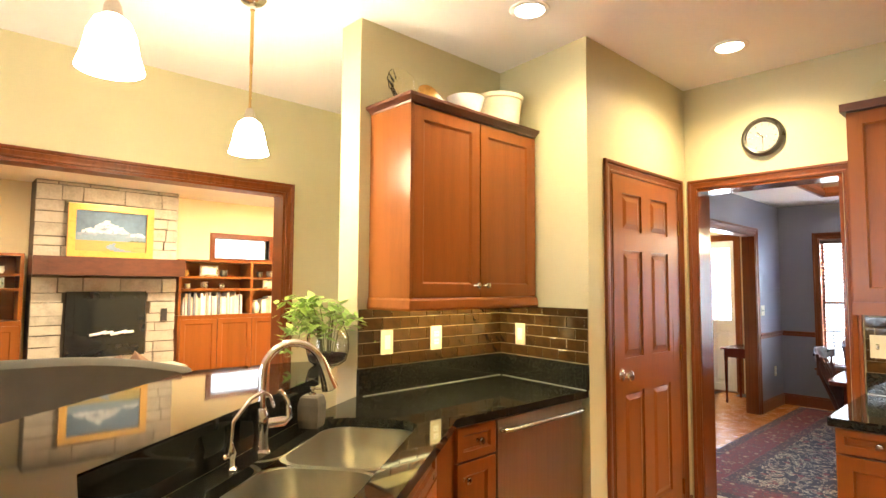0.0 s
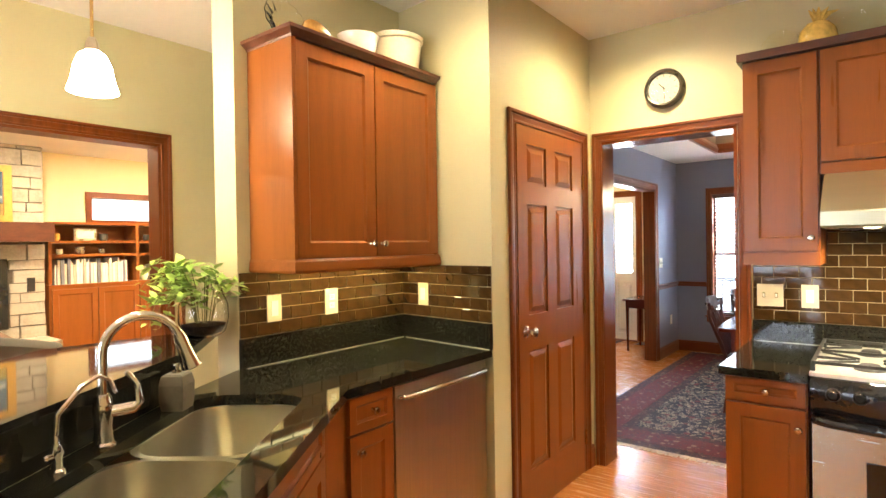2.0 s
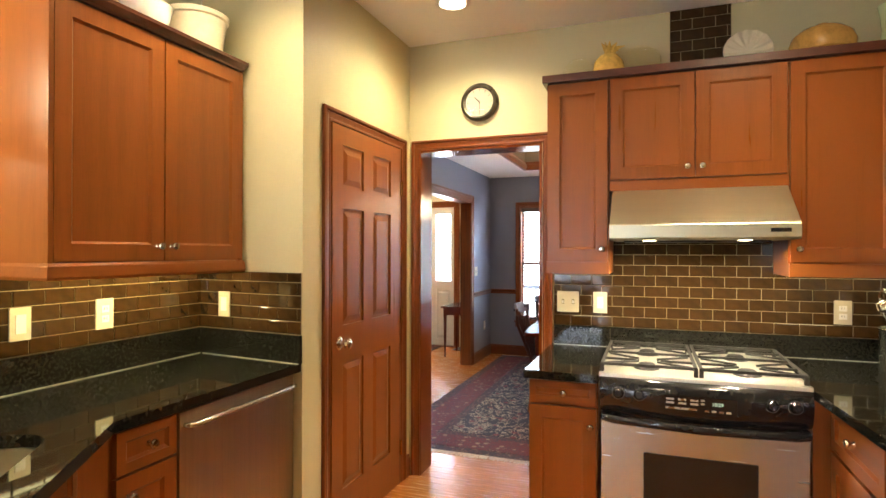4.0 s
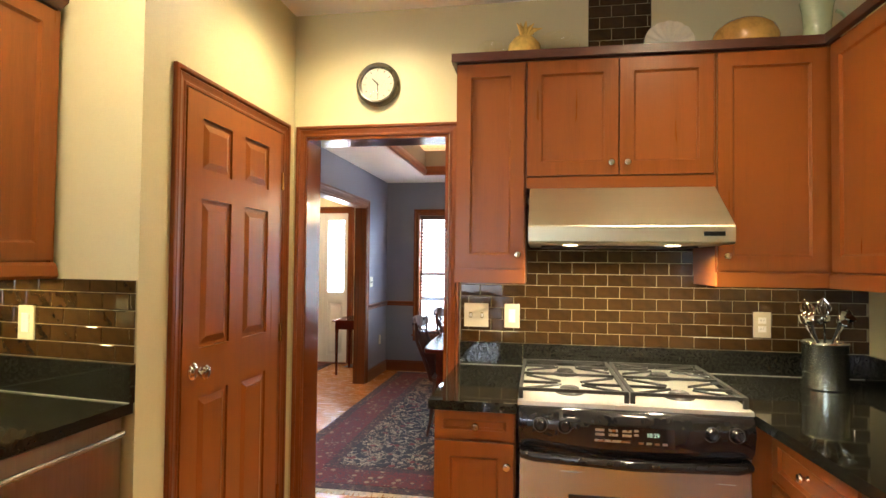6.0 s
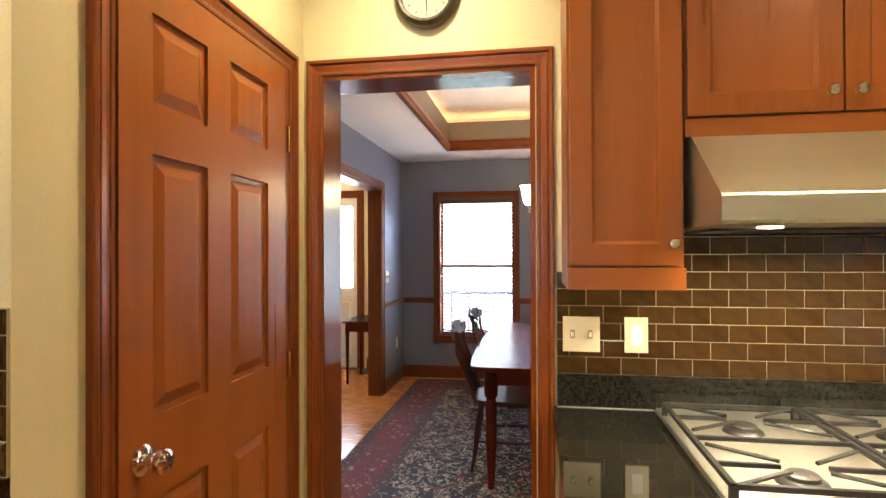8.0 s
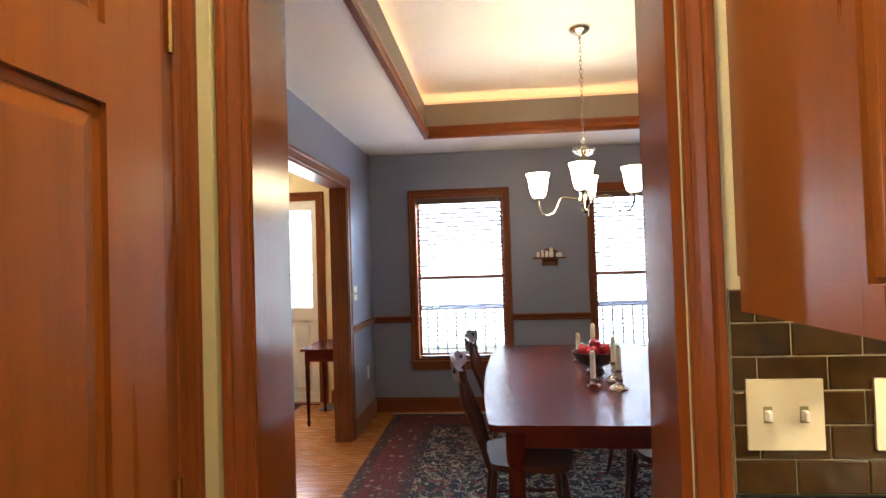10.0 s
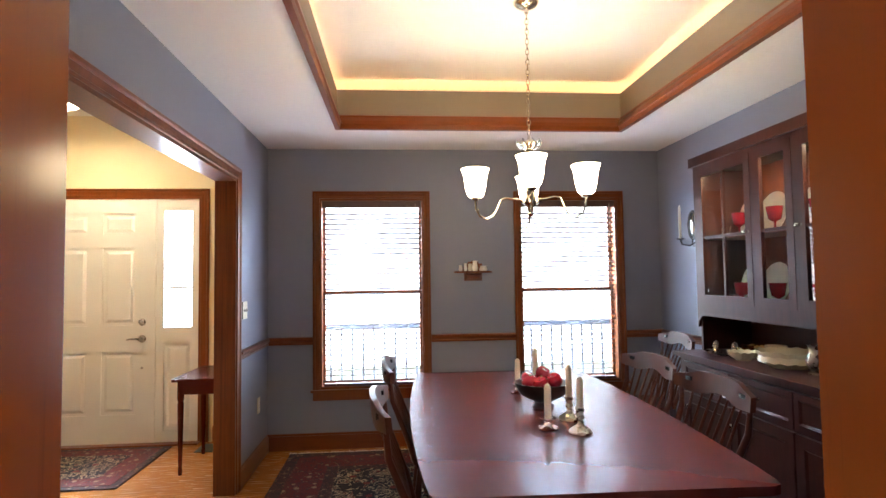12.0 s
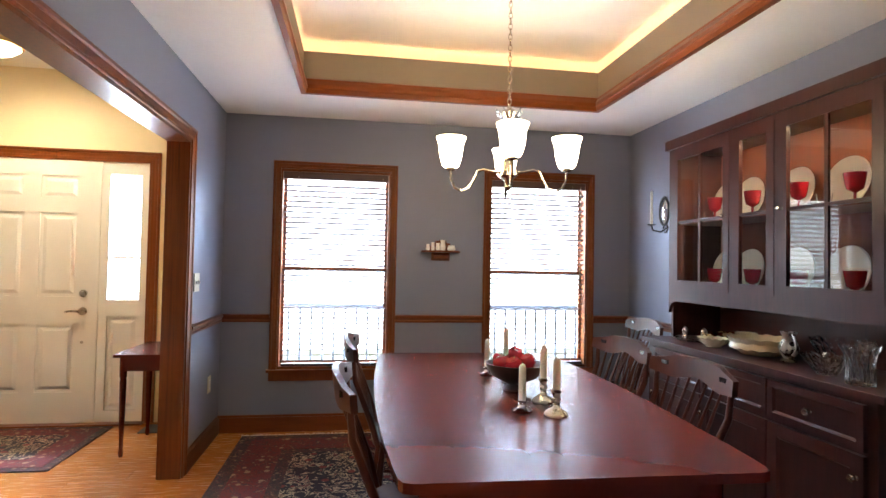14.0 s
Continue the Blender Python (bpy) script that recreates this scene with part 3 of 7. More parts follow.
# ground and distance outside
structure("backdrop", box(bmesh.new(), 14.0, 14.1, -14, 22, -2, 12), M["haze"], "pale overexposed daylight outside the front windows", "backdrop")
structure("backdrop_3", box(bmesh.new(), -9.1, -9.0, -8, 12, -2, 8), M["haze"], "pale overexposed daylight behind the house", "backdrop")
structure("backdrop_2", box(bmesh.new(), -4, 10, 9.5, 9.6, 0, 8), M["haze_dim"], "pale overexposed daylight outside the living window", "backdrop")
structure("ground", box(bmesh.new(), -400, 400, -400, 400, -0.5, -0.3), M["lawn"], "lawn outside the windows", "ground")

structure("porch_floor", box(bmesh.new(), 8.34, 9.75, -3.0, 6.5, -0.30, -0.14), M["concrete"], "pale concrete porch floor outside the front windows", "porch")
porch = thing("porch_railing", (9.6, 0.75, -0.14), "dark painted porch railing outside the dining windows", "railing")
for z0, z1 in ((0.02, 0.07), (0.80, 0.86)):
    part("rail", B(9.57, 9.63, -2.6, 4.1, z0, z1, bevel=0.006), M["railing"], porch)
for y in (-2.6, 0.75, 4.02):
    part("post", B(9.55, 9.65, y, y + 0.10, -0.138, 0.93, bevel=0.006), M["railing"], porch)
for k in range(54):
    part("baluster", box(bmesh.new(), 9.588, 9.612, -2.46 + 0.12 * k, -2.436 + 0.12 * k, 0.07, 0.80), M["railing"], porch)

# surrounds of the openings
structure("trim_doorway", casing(bmesh.new(), EAST, 0.916, 1.694, 2.060, 0.058), M["trim"], "stained wood casing of the dining doorway", "trim")
bm = bmesh.new()
box(bm, 3.572, 3.758, 1.690, 1.702, 0, 2.062), box(bm, 3.572, 3.758, 0.92, 0.938, 0, 2.062), box(bm, 3.572, 3.758, 0.938, 1.690, 2.044, 2.062)
structure("jamb_doorway", soften(bm), M["jamb"], "smooth stained wood jamb of the dining doorway", "trim")
structure("trim_pantry", casing(bmesh.new(), PANTRY, 2.620, 3.432, 2.045), M["trim"], "stained wood casing of the pantry door", "trim")
structure("trim_living", casing(bmesh.new(), LIVING, -1.6, 1.798, 2.074, 0.062), M["trim"], "stained wood casing of the wide opening", "trim")
bm = bmesh.new()
box(bm, 1.780, 1.798, 3.787, 3.923, 0, 2.074), box(bm, -1.6, 1.780, 3.787, 3.923, 2.056, 2.074)
structure("jamb_living", bm, M["trim"], "stained wood jamb of the wide opening", "trim")
structure("trim_foyer", casing(bmesh.new(), DNORTH, 4.1, 6.965, 2.04, 0.075), M["trim"], "stained wood casing of the foyer opening", "trim")
bm = bmesh.new()
box(bm, 6.947, 6.965, 2.417, 2.553, 0, 2.04), box(bm, 4.1, 4.118, 2.417, 2.553, 0, 2.04), box(bm, 4.118, 6.947, 2.417, 2.553, 2.022, 2.04)
structure("jamb_foyer", bm, M["trim"], "stained wood jamb of the foyer opening", "trim")
bm = bmesh.new()
for y0, y1 in WINS:
    casing(bm, DEAST, y0, y1, WZ1, 0.058, 0.018, floor=WZ0)
    DEAST.box(bm, y0 - 0.075, y1 + 0.075, 0, 0.03, WZ0 - 0.02, WZ0)
    DEAST.box(bm, y0 - 0.058, y1 + 0.058, 0, 0.018, WZ0 - 0.085, WZ0 - 0.02)
structure("trim_windows", bm, M["trim"], "stained wood casings of the dining windows", "trim")
RAIL = [(0, 0), (0.012, 0), (0.016, 0.012), (0.010, 0.022), (0.022, 0.034), (0.026, 0.05), (0.018, 0.058), (0, 0.062)]
bm = bmesh.new()
for side, a, b in ((DEAST, -0.90, WINS[1][0] - 0.058), (DEAST, WINS[1][1] + 0.058, WINS[0][0] - 0.058), (DEAST, WINS[0][1] + 0.058, 2.42), (DNORTH, 7.04, 7.86), (DNORTH, 3.755, 4.025), (DSOUTH, 6.75, 7.86)):
    vs = [[bm.verts.new(side.p(u, d, 0.840 + h)) for d, h in RAIL] for u in (a, b)]
    for k in range(len(RAIL)):
        j = (k + 1) % len(RAIL)
        bm.faces.new((vs[0][k], vs[0][j], vs[1][j], vs[1][k]))
    bm.faces.new(vs[0]), bm.faces.new(vs[1][::-1])
structure("chair_rail", bm, M["trim_flat"], "dark stained chair rail moulding", "trim")
bm = bmesh.new()
for side, a, b in ((DEAST, -0.90, 2.42), (DNORTH, 7.04, 7.842), (DNORTH, 3.755, 4.025), (DSOUTH, 3.755, 7.842), (PANTRY, 3.50, 3.557), (FRONT, 2.55, 2.95)):
    side.box(bm, a, b, 0, 0.016, 0, 0.115), side.box(bm, a, b, 0, 0.010, 0.115, 0.132)
structure("baseboard", bm, M["trim_flat"], "stained wood baseboard", "baseboard")

# ---- kitchen ----


def knob(parent, side, u, z, d0, mat=None, r=0.0155):
    """A turned cabinet knob standing out of a door at depth d0."""
    q = side.n.to_track_quat("Z", "Y").to_matrix().to_4x4()
    prof = [(r * 0.62, 0), (r * 0.5, 0.004), (r * 0.36, 0.010), (r * 0.45, 0.015), (r, 0.020), (r * 1.02, 0.024), (r * 0.8, 0.029), (0, 0.031)]
    return part("knob", lathe(bmesh.new(), prof, side.p(u, d0, z), 16, q), M["nickel"], parent, "polished nickel knob", True)


def cab_door(parent, side, u0, u1, z0, z1, d, mat, knob_at=None, name="door", stile=0.058, thick=0.02):
    """A framed door with a recessed panel and a fine bead, on the face at depth d."""
    bm = bmesh.new()
    side.ring(bm, u0, u1, z0, z1, stile, d, d + thick)
    soften(bm, 0.0015)
    door = part(name, bm, mat, parent)
    bm = side.box(bmesh.new(), u0 + stile - 0.004, u1 - stile + 0.004, d + 0.001, d + thick - 0.010, z0 + stile - 0.004, z1 - stile + 0.004)
    part("panel", bm, mat, door)
    bm = bmesh.new()
    a, b, c, e = u0 + stile, u1 - stile, z0 + stile, z1 - stile
    side.ring(bm, a, b, c, e, 0.009, d + 0.004, d + thick - 0.002, d + thick - 0.0092)
    part("bead", bm, mat, door)
    if knob_at:
        knob(door, side, knob_at[0], knob_at[1], d + thick)
    return door


# pantry door with six raised panels, closed in its frame
door_p = tagged(thing("door_1", (3.06, 1.79, 0), "closed six-panel cherry door of the pantry", "door", kind="structure"))
u0, u1, zt, dd = 2.624, 3.396, 2.04, -0.022
bm = bmesh.new()
cols = ((2.727, 2.940), (3.050, 3.270))
rows = ((0.235, 0.866), (1.050, 1.632), (1.738, 1.946))
for a, b in ((u0, cols[0][0]), (cols[0][1], cols[1][0]), (cols[1][1], u1)):
    PANTRY.box(bm, a, b, dd, dd + 0.035, 0.008, zt)
for c in cols:
    z = 0.008
    for r in rows:
        PANTRY.box(bm, c[0], c[1], dd, dd + 0.035, z, r[0])
        z = r[1]
    PANTRY.box(bm, c[0], c[1], dd, dd + 0.035, z, zt)
part("slab", bm, M["cherry_z"], door_p)
part("jamb", PANTRY.B(3.399, 3.4315, -0.10, 0.008, 0.0, 2.044), M["trim"], door_p)
for c in cols:
    for r in rows:
        bm = PANTRY.box(bmesh.new(), c[0], c[1], dd - 0.002, dd + 0.025, r[0], r[1])
        PANTRY.frustum(bm, c[0] + 0.012, c[1] - 0.012, r[0] + 0.012, r[1] - 0.012, dd + 0.024, dd + 0.0335, 0.03)
        part("panel", bm, M["cherry_z"], door_p)
q = PANTRY.n.to_track_quat("Z", "Y").to_matrix().to_4x4()
part("door_knob", lathe(bmesh.new(), [(0.033, 0), (0.033, 0.004), (0.026, 0.009), (0.012, 0.013), (0.011, 0.03), (0.02, 0.036), (0.028, 0.047), (0.027, 0.058), (0.018, 0.066), (0, 0.068)], PANTRY.p(2.690, dd + 0.035, 0.968), 24, q), M["chrome"], door_p, "polished nickel door knob", True)
for z in (0.22, 1.03, 1.80):
    bm = tube(bmesh.new(), [PANTRY.p(3.420, 0.016, z - 0.045), PANTRY.p(3.420, 0.016, z + 0.045)], 0.006, 8)
    PANTRY.box(bm, 3.412, 3.426, 0.0085, 0.0165, z - 0.045, z + 0.045)
    part("hinge", bm, M["brass"], door_p, "aged brass butt hinge")

# wall cabinet over the sink counter
CROWN = [(-0.02, 0), (0.003, 0), (0.006, 0.008), (0.018, 0.018), (0.029, 0.025), (0.031, 0.038), (-0.02, 0.038)]
cab = thing("wall_cabinet", (1.97, 2.415, 1.315), "cherry wall cabinet with two framed doors", "cabinet")
part("body", NORTH.B(1.514, 2.416, 0.002, 0.286, 1.378, 2.254), M["cherry_z"], cab)
for a, b, k in ((1.532, 1.964, 1.934), (1.970, 2.402, 2.000)):
    cab_door(cab, NORTH, a, b, 1.384, 2.247, 0.286, M["cherry_z"], (k, 1.437))
for a, b in ((1.514, 1.531), (2.403, 2.416)):
    part("face_stile", NORTH.box(bmesh.new(), a, b, 0.286, 0.304, 1.378, 2.254), M["cherry_z"], cab)
part("light_rail", soften(sweep(bmesh.new(), [(1.514, 2.412, 1.322), (1.514, 2.109, 1.322), (2.416, 2.109, 1.322), (2.416, 2.412, 1.322)], [(-0.02, 0), (0.006, 0), (0.010, 0.01), (0.006, 0.045), (0.001, 0.056), (-0.02, 0.056)]), 0.001), M["cherry_x"], cab, "moulded light rail")
part("crown", sweep(bmesh.new(), [(1.514, 2.413, 2.254), (1.514, 2.109, 2.254), (2.416, 2.109, 2.254)], CROWN), M["crown"], cab, "dark cherry crown moulding")
part("top_board", NORTH.box(bmesh.new(), 1.535, 2.396, 0.004, 0.285, 2.254, 2.290), M["crown"], cab)
part("light_tube", NORTH.box(bmesh.new(), 1.62, 2.36, 0.19, 0.22, 1.345, 1.36), M["ucl"], cab, "lit under-cabinet tube")

# counter along the alcove and the diagonal sink run
DIA = Vector((0.806, 0.592, 0)).normalized()
NRM = Vector((-DIA.y, DIA.x, 0))
O = Vector((0.82, 1.35, 0))
SINK = Side(O, DIA, NRM)                     # u along the diagonal, d from the front edge towards the bar


def dia(a, b):
    v = O + DIA * a + NRM * b
    return v.x, v.y


BARD = 0.535
# outline of the worktop, with a rounded double opening for the sink
outer = [(2.398, 1.775), (1.49, 1.793), dia(-0.62, 0.0), dia(-0.62, BARD), dia(0.73, BARD), (1.445, 2.413), (2.472, 2.413)]


def rounded(u0, u1, d0, d1, r, n=6):
    pts = []
    for cu, cd, a in ((u1 - r, d0 + r, -90), (u1 - r, d1 - r, 0), (u0 + r, d1 - r, 90), (u0 + r, d0 + r, 180)):
        pts += [(cu + r * math.cos(radians(a + 90 * k / n)), cd + r * math.sin(radians(a + 90 * k / n))) for k in range(n + 1)]
    return pts


HOLE = rounded(-0.16, 0.745, 0.085, 0.455, 0.10)
worktop = thing("worktop", (1.3, 1.9, 0.885), "polished black granite worktop with greenish flecks", "worktop")
bm = bmesh.new()
rings = []
for z in (0.885, 0.92):
    o = [bm.verts.new((x, y, z)) for x, y in outer]
    h = [bm.verts.new((*dia(a, b), z)) for a, b in HOLE]
    eo = [bm.edges.new((o[i], o[(i + 1) % len(o)])) for i in range(len(o))]
    eh = [bm.edges.new((h[i], h[(i + 1) % len(h)])) for i in range(len(h))]
    bmesh.ops.triangle_fill(bm, use_beauty=True, edges=eo + eh)
    rings.append((o, h))
for k in (0, 1):
    lo, hi = rings[0][k], rings[1][k]
    for i in range(len(lo)):
        j = (i + 1) % len(lo)
        bm.faces.new((lo[i], lo[j], hi[j], hi[i]))
part("slab", bm, M["granite"], worktop)
part("upstand", NORTH.B(1.454, 2.472, 0.0, 0.022, 0.92, 1.045), M["granite"], worktop)
part("upstand", ALCOVE.B(0.025, 0.648, 0.0, 0.022, 0.92, 1.045), M["granite"], worktop)

for sd, u0, u1 in ((NORTH, 1.476, 2.449), (ALCOVE, 0.045, 0.646)):
    part("caulk_line", sd.box(bmesh.new(), u0, u1, 0.022, 0.0255, 0.9202, 0.9235), M["caulk"], worktop, "pale caulk along the upstand")

# double steel sink hung under the opening
sink = thing("sink", (*dia(0.29, 0.27), 0.70), "double-bowl undermount stainless steel sink", "sink")


def bowl_mesh(u0, u1, d0, d1, depth, wall=0.001):
    bm = bmesh.new()
    prof = [(0.0, 0.884), (0.004, 0.86), (0.012, 0.884 - depth * 0.6), (0.03, 0.884 - depth * 0.93), (0.055, 0.884 - depth)]
    rr = []
    for inset, z in prof:
        pts = rounded(u0 + inset, u1 - inset, d0 + inset, d1 - inset, max(0.10 - inset * 0.4, 0.03))
        rr.append([bm.verts.new((*dia(a, b), z)) for a, b in pts])
    for a, b in zip(rr, rr[1:]):
        for i in range(len(a)):
            j = (i + 1) % len(a)
            bm.faces.new((a[i], a[j], b[j], b[i]))
    bm.faces.new(rr[-1])
    lip = [bm.verts.new((*dia(a, b), 0.8835)) for a, b in rounded(u0 - 0.016, u1 + 0.016, d0 - 0.02, d1 + 0.02, 0.11)]
    for i in range(len(lip)):
        j = (i + 1) % len(lip)
        bm.faces.new((lip[i], lip[j], rr[0][j], rr[0][i]))
    return bm


for a, b in ((-0.155, 0.245), (0.275, 0.74)):
    bowl = part("bowl", bowl_mesh(a, b, 0.09, 0.45, 0.19), M["sink_steel"], sink, "brushed steel bowl", True)
    part("drain", lathe(bmesh.new(), [(0.045, 0), (0.045, 0.003), (0.03, 0.002), (0.0, -0.001)], (*dia((a + b) / 2, 0.28), 0.697), 20), M["chrome"], bowl, "round chrome drain", True)

# gooseneck faucet, filtered-water tap, soap dispenser
fa = thing("faucet", (*dia(0.255, 0.49), 0.92), "chrome gooseneck faucet with a side lever", "faucet")
f0 = Vector((*dia(0.255, 0.487), 0.92))
out = (DIA * 0.62 - NRM * 0.78).normalized()
part("base", lathe(bmesh.new(), [(0.030, 0), (0.030, 0.006), (0.024, 0.012), (0.021, 0.05), (0.024, 0.09), (0.022, 0.12), (0.016, 0.135)], f0, 24), M["chrome"], fa, "", True)
part("spout", tube(bmesh.new(), [f0 + Vector((0, 0, z)) for z in (0.12, 0.18, 0.235)] + arc(f0 + out * 0.095 + Vector((0, 0, 0.235)), 0.095, 180, 22, out, (0, 0, 1), 14), 0.0125, 14), M["chrome"], fa, "", True)
tip = f0 + out * (0.095 + 0.095 * math.cos(radians(22))) + Vector((0, 0, 0.235 + 0.095 * math.sin(radians(22))))
dn = (out * 0.35 + Vector((0, 0, -1))).normalized()
part("spray_head", tube(bmesh.new(), [tip - dn * 0.005, tip + dn * 0.02, tip + dn * 0.06, tip + dn * 0.10, tip + dn * 0.104], [0.0145, 0.018, 0.02, 0.027, 0.018], 16), M["chrome"], fa, "", True)
part("lever", tube(bmesh.new(), [f0 + Vector((0, 0, 0.085)), f0 + out * 0.07 + Vector((0, 0, 0.088)), f0 + out * 0.085 + Vector((0, 0, 0.10)), f0 + out * 0.078 + Vector((0, 0, 0.15)), f0 + out * 0.055 + Vector((0, 0, 0.185))], [0.017, 0.016, 0.012, 0.009, 0.007], 12), M["chrome"], fa, "curved chrome lever", True)
ro = thing("water_tap", (*dia(0.10, 0.49), 0.92), "small chrome filtered-water tap with a bent spout", "tap")
r0 = Vector((*dia(0.085, 0.487), 0.92))
part("base", lathe(bmesh.new(), [(0.019, 0), (0.019, 0.005), (0.013, 0.01), (0.012, 0.03), (0.016, 0.045), (0.008, 0.07), (0.006, 0.085)], r0, 20), M["chrome"], ro, "", True)
part("lever", tube(bmesh.new(), [r0 + Vector((0, 0, 0.038)), r0 - DIA * 0.035 + Vector((0, 0, 0.044)), r0 - DIA * 0.04 + Vector((0, 0, 0.045))], [0.006, 0.009, 0.004], 10), M["chrome"], ro, "", True)
ro_out = (DIA * 0.9 - NRM * 0.45).normalized()
part("spout", tube(bmesh.new(), [r0 + Vector((0, 0, 0.08)), r0 + ro_out * 0.004 + Vector((0, 0, 0.13)), r0 + ro_out * 0.06 + Vector((0, 0, 0.185)), r0 + ro_out * 0.10 + Vector((0, 0, 0.20)), r0 + ro_out * 0.125 + Vector((0, 0, 0.185)), r0 + ro_out * 0.14 + Vector((0, 0, 0.15))], 0.006, 10), M["chrome"], ro, "", True)
so = thing("soap_dispenser", (*dia(0.60, 0.46), 0.92), "square grey stone soap dispenser on the worktop", "soap dispenser")
sc = Vector((*dia(0.585, 0.462), 0))
bm = bmesh.new()
for z, h in ((0.92, 0.034), (0.95, 0.038), (1.0, 0.039), (1.028, 0.033), (1.034, 0.026)):
    ring = [bm.verts.new(sc + DIA * (h * i) + NRM * (h * j) + Vector((0, 0, z))) for i, j in ((-1, -1), (1, -1), (1, 1), (-1, 1))]
    if z > 0.92:
        for k in range(4):
            bm.faces.new((last[k], last[(k + 1) % 4], ring[(k + 1) % 4], ring[k]))
    else:
        bm.faces.new(ring[::-1])
    last = ring
bm.faces.new(last)
part("body", soften(bm, 0.003), M["soapstone"], so)
part("pump", tube(lathe(bmesh.new(), [(0.014, 0), (0.014, 0.008), (0.006, 0.012), (0.005, 0.02), (0.011, 0.022), (0.010, 0.03), (0, 0.031)], (sc.x, sc.y, 1.033), 14), [sc + Vector((0, 0, 1.056)), sc + out * 0.035 + Vector((0, 0, 1.054))], 0.004, 8), M["nickel"], so, "white metal pump head", True)

# raised bar behind the sink
bar = thing("breakfast_bar", (*dia(0.1, 0.7), 0), "raised breakfast bar with a polished dark granite top", "bar counter")
bar_out = [(0.08, 0.93), dia(-0.42, BARD - 0.025), dia(0.757, BARD - 0.025), (1.448, 2.59), (1.25, 2.66), (0.83, 2.70), (0.12, 2.10), (-0.36, 1.66), (-0.44, 0.93)]
bm = prism(bmesh.new(), bar_out, 1.038, 1.07)
part("top", soften(bm, 0.005, 2), M["granite"], bar, "polished granite bar top")
part("kneewall", prism(bmesh.new(), [(-0.06, 0.93), (0.06, 0.93), dia(-0.44, BARD + 0.02), dia(0.74, BARD + 0.02), dia(0.70, BARD + 0.13), dia(-0.47, BARD + 0.13)], 0, 1.038), M["kitchen_wall"], bar, "olive beige knee wall")
part("upstand", SINK.B(-0.62, 0.742, BARD + 0.0, BARD + 0.02, 0.921, 1.038), M["granite"], bar, "black granite upstand")

# base cabinets under the sink run and the dishwasher
base = thing("base_cabinet", (1.62, 2.1, 0), "narrow cherry base cabinet with drawer and door", "cabinet")
BASEF = Side((0, 1.83, 0), (1, 0, 0), (0, -1, 0))
part("body", box(bmesh.new(), 1.50, 1.745, 1.831, 2.42, 0.10, 0.884), M["cherry_z"], base)
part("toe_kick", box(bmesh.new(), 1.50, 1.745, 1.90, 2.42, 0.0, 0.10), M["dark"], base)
cab_door(base, BASEF, 1.513, 1.738, 0.745, 0.875, 0.0, M["cherry_z"], (1.628, 0.812), "drawer_front", 0.032)
cab_door(base, BASEF, 1.513, 1.738, 0.12, 0.735, 0.0, M["cherry_z"], (1.553, 0.672), "door", 0.05)
sinkbase = thing("sink_cabinet", (*dia(0.2, 0.3), 0), "diagonal cherry sink base cabinet", "cabinet")
part("body", prism(bmesh.new(), [dia(-0.60, 0.033), dia(0.735, 0.033), (1.497, 1.83), (1.497, 2.40), dia(0.70, 0.50), dia(-0.60, 0.50)], 0.10, 0.70), M["cherry_z"], sinkbase)
part("apron", SINK.B(-0.60, 0.735, 0.033, 0.052, 0.70, 0.884), M["cherry_z"], sinkbase)
part("corner_post", prism(bmesh.new(), [dia(0.735, 0.033), (1.499, 1.826), (1.499, 1.87), dia(0.72, 0.07)], 0.10, 0.884), M["cherry_z"], sinkbase)
SBF = Side(O + NRM * 0.033, DIA, -NRM)
for a, b, k in ((-0.42, 0.12, 0.08), (0.13, 0.67, 0.17)):
    cab_door(sinkbase, SBF, a, b, 0.12, 0.735, 0.0, M["cherry_z"], (k, 0.68))
cab_door(sinkbase, SBF, -0.42, 0.67, 0.745, 0.875, 0.0, M["cherry_x"], None, "false_front", 0.035)
dw = thing("dishwasher", (2.07, 2.1, 0), "stainless steel dishwasher with a bar handle", "dishwasher")
part("door", B(1.752, 2.392, 1.812, 1.84, 0.11, 0.872, bevel=0.004), M["steel_door"], dw, "brushed steel door")
part("tub", box(bmesh.new(), 1.756, 2.388, 1.84, 2.41, 0.02, 0.87), M["black"], dw)
h = [(1.775, 1.812, 0.825), (1.775, 1.786, 0.828), (1.80, 1.778, 0.828), (2.345, 1.778, 0.828), (2.37, 1.786, 0.828), (2.37, 1.812, 0.825)]
part("handle", tube(bmesh.new(), h, 0.009, 10), M["steel"], dw, "polished steel bar handle", True)
part("toe_panel", box(bmesh.new(), 1.756, 2.388, 1.86, 1.88, 0.0, 0.105), M["black"], dw)


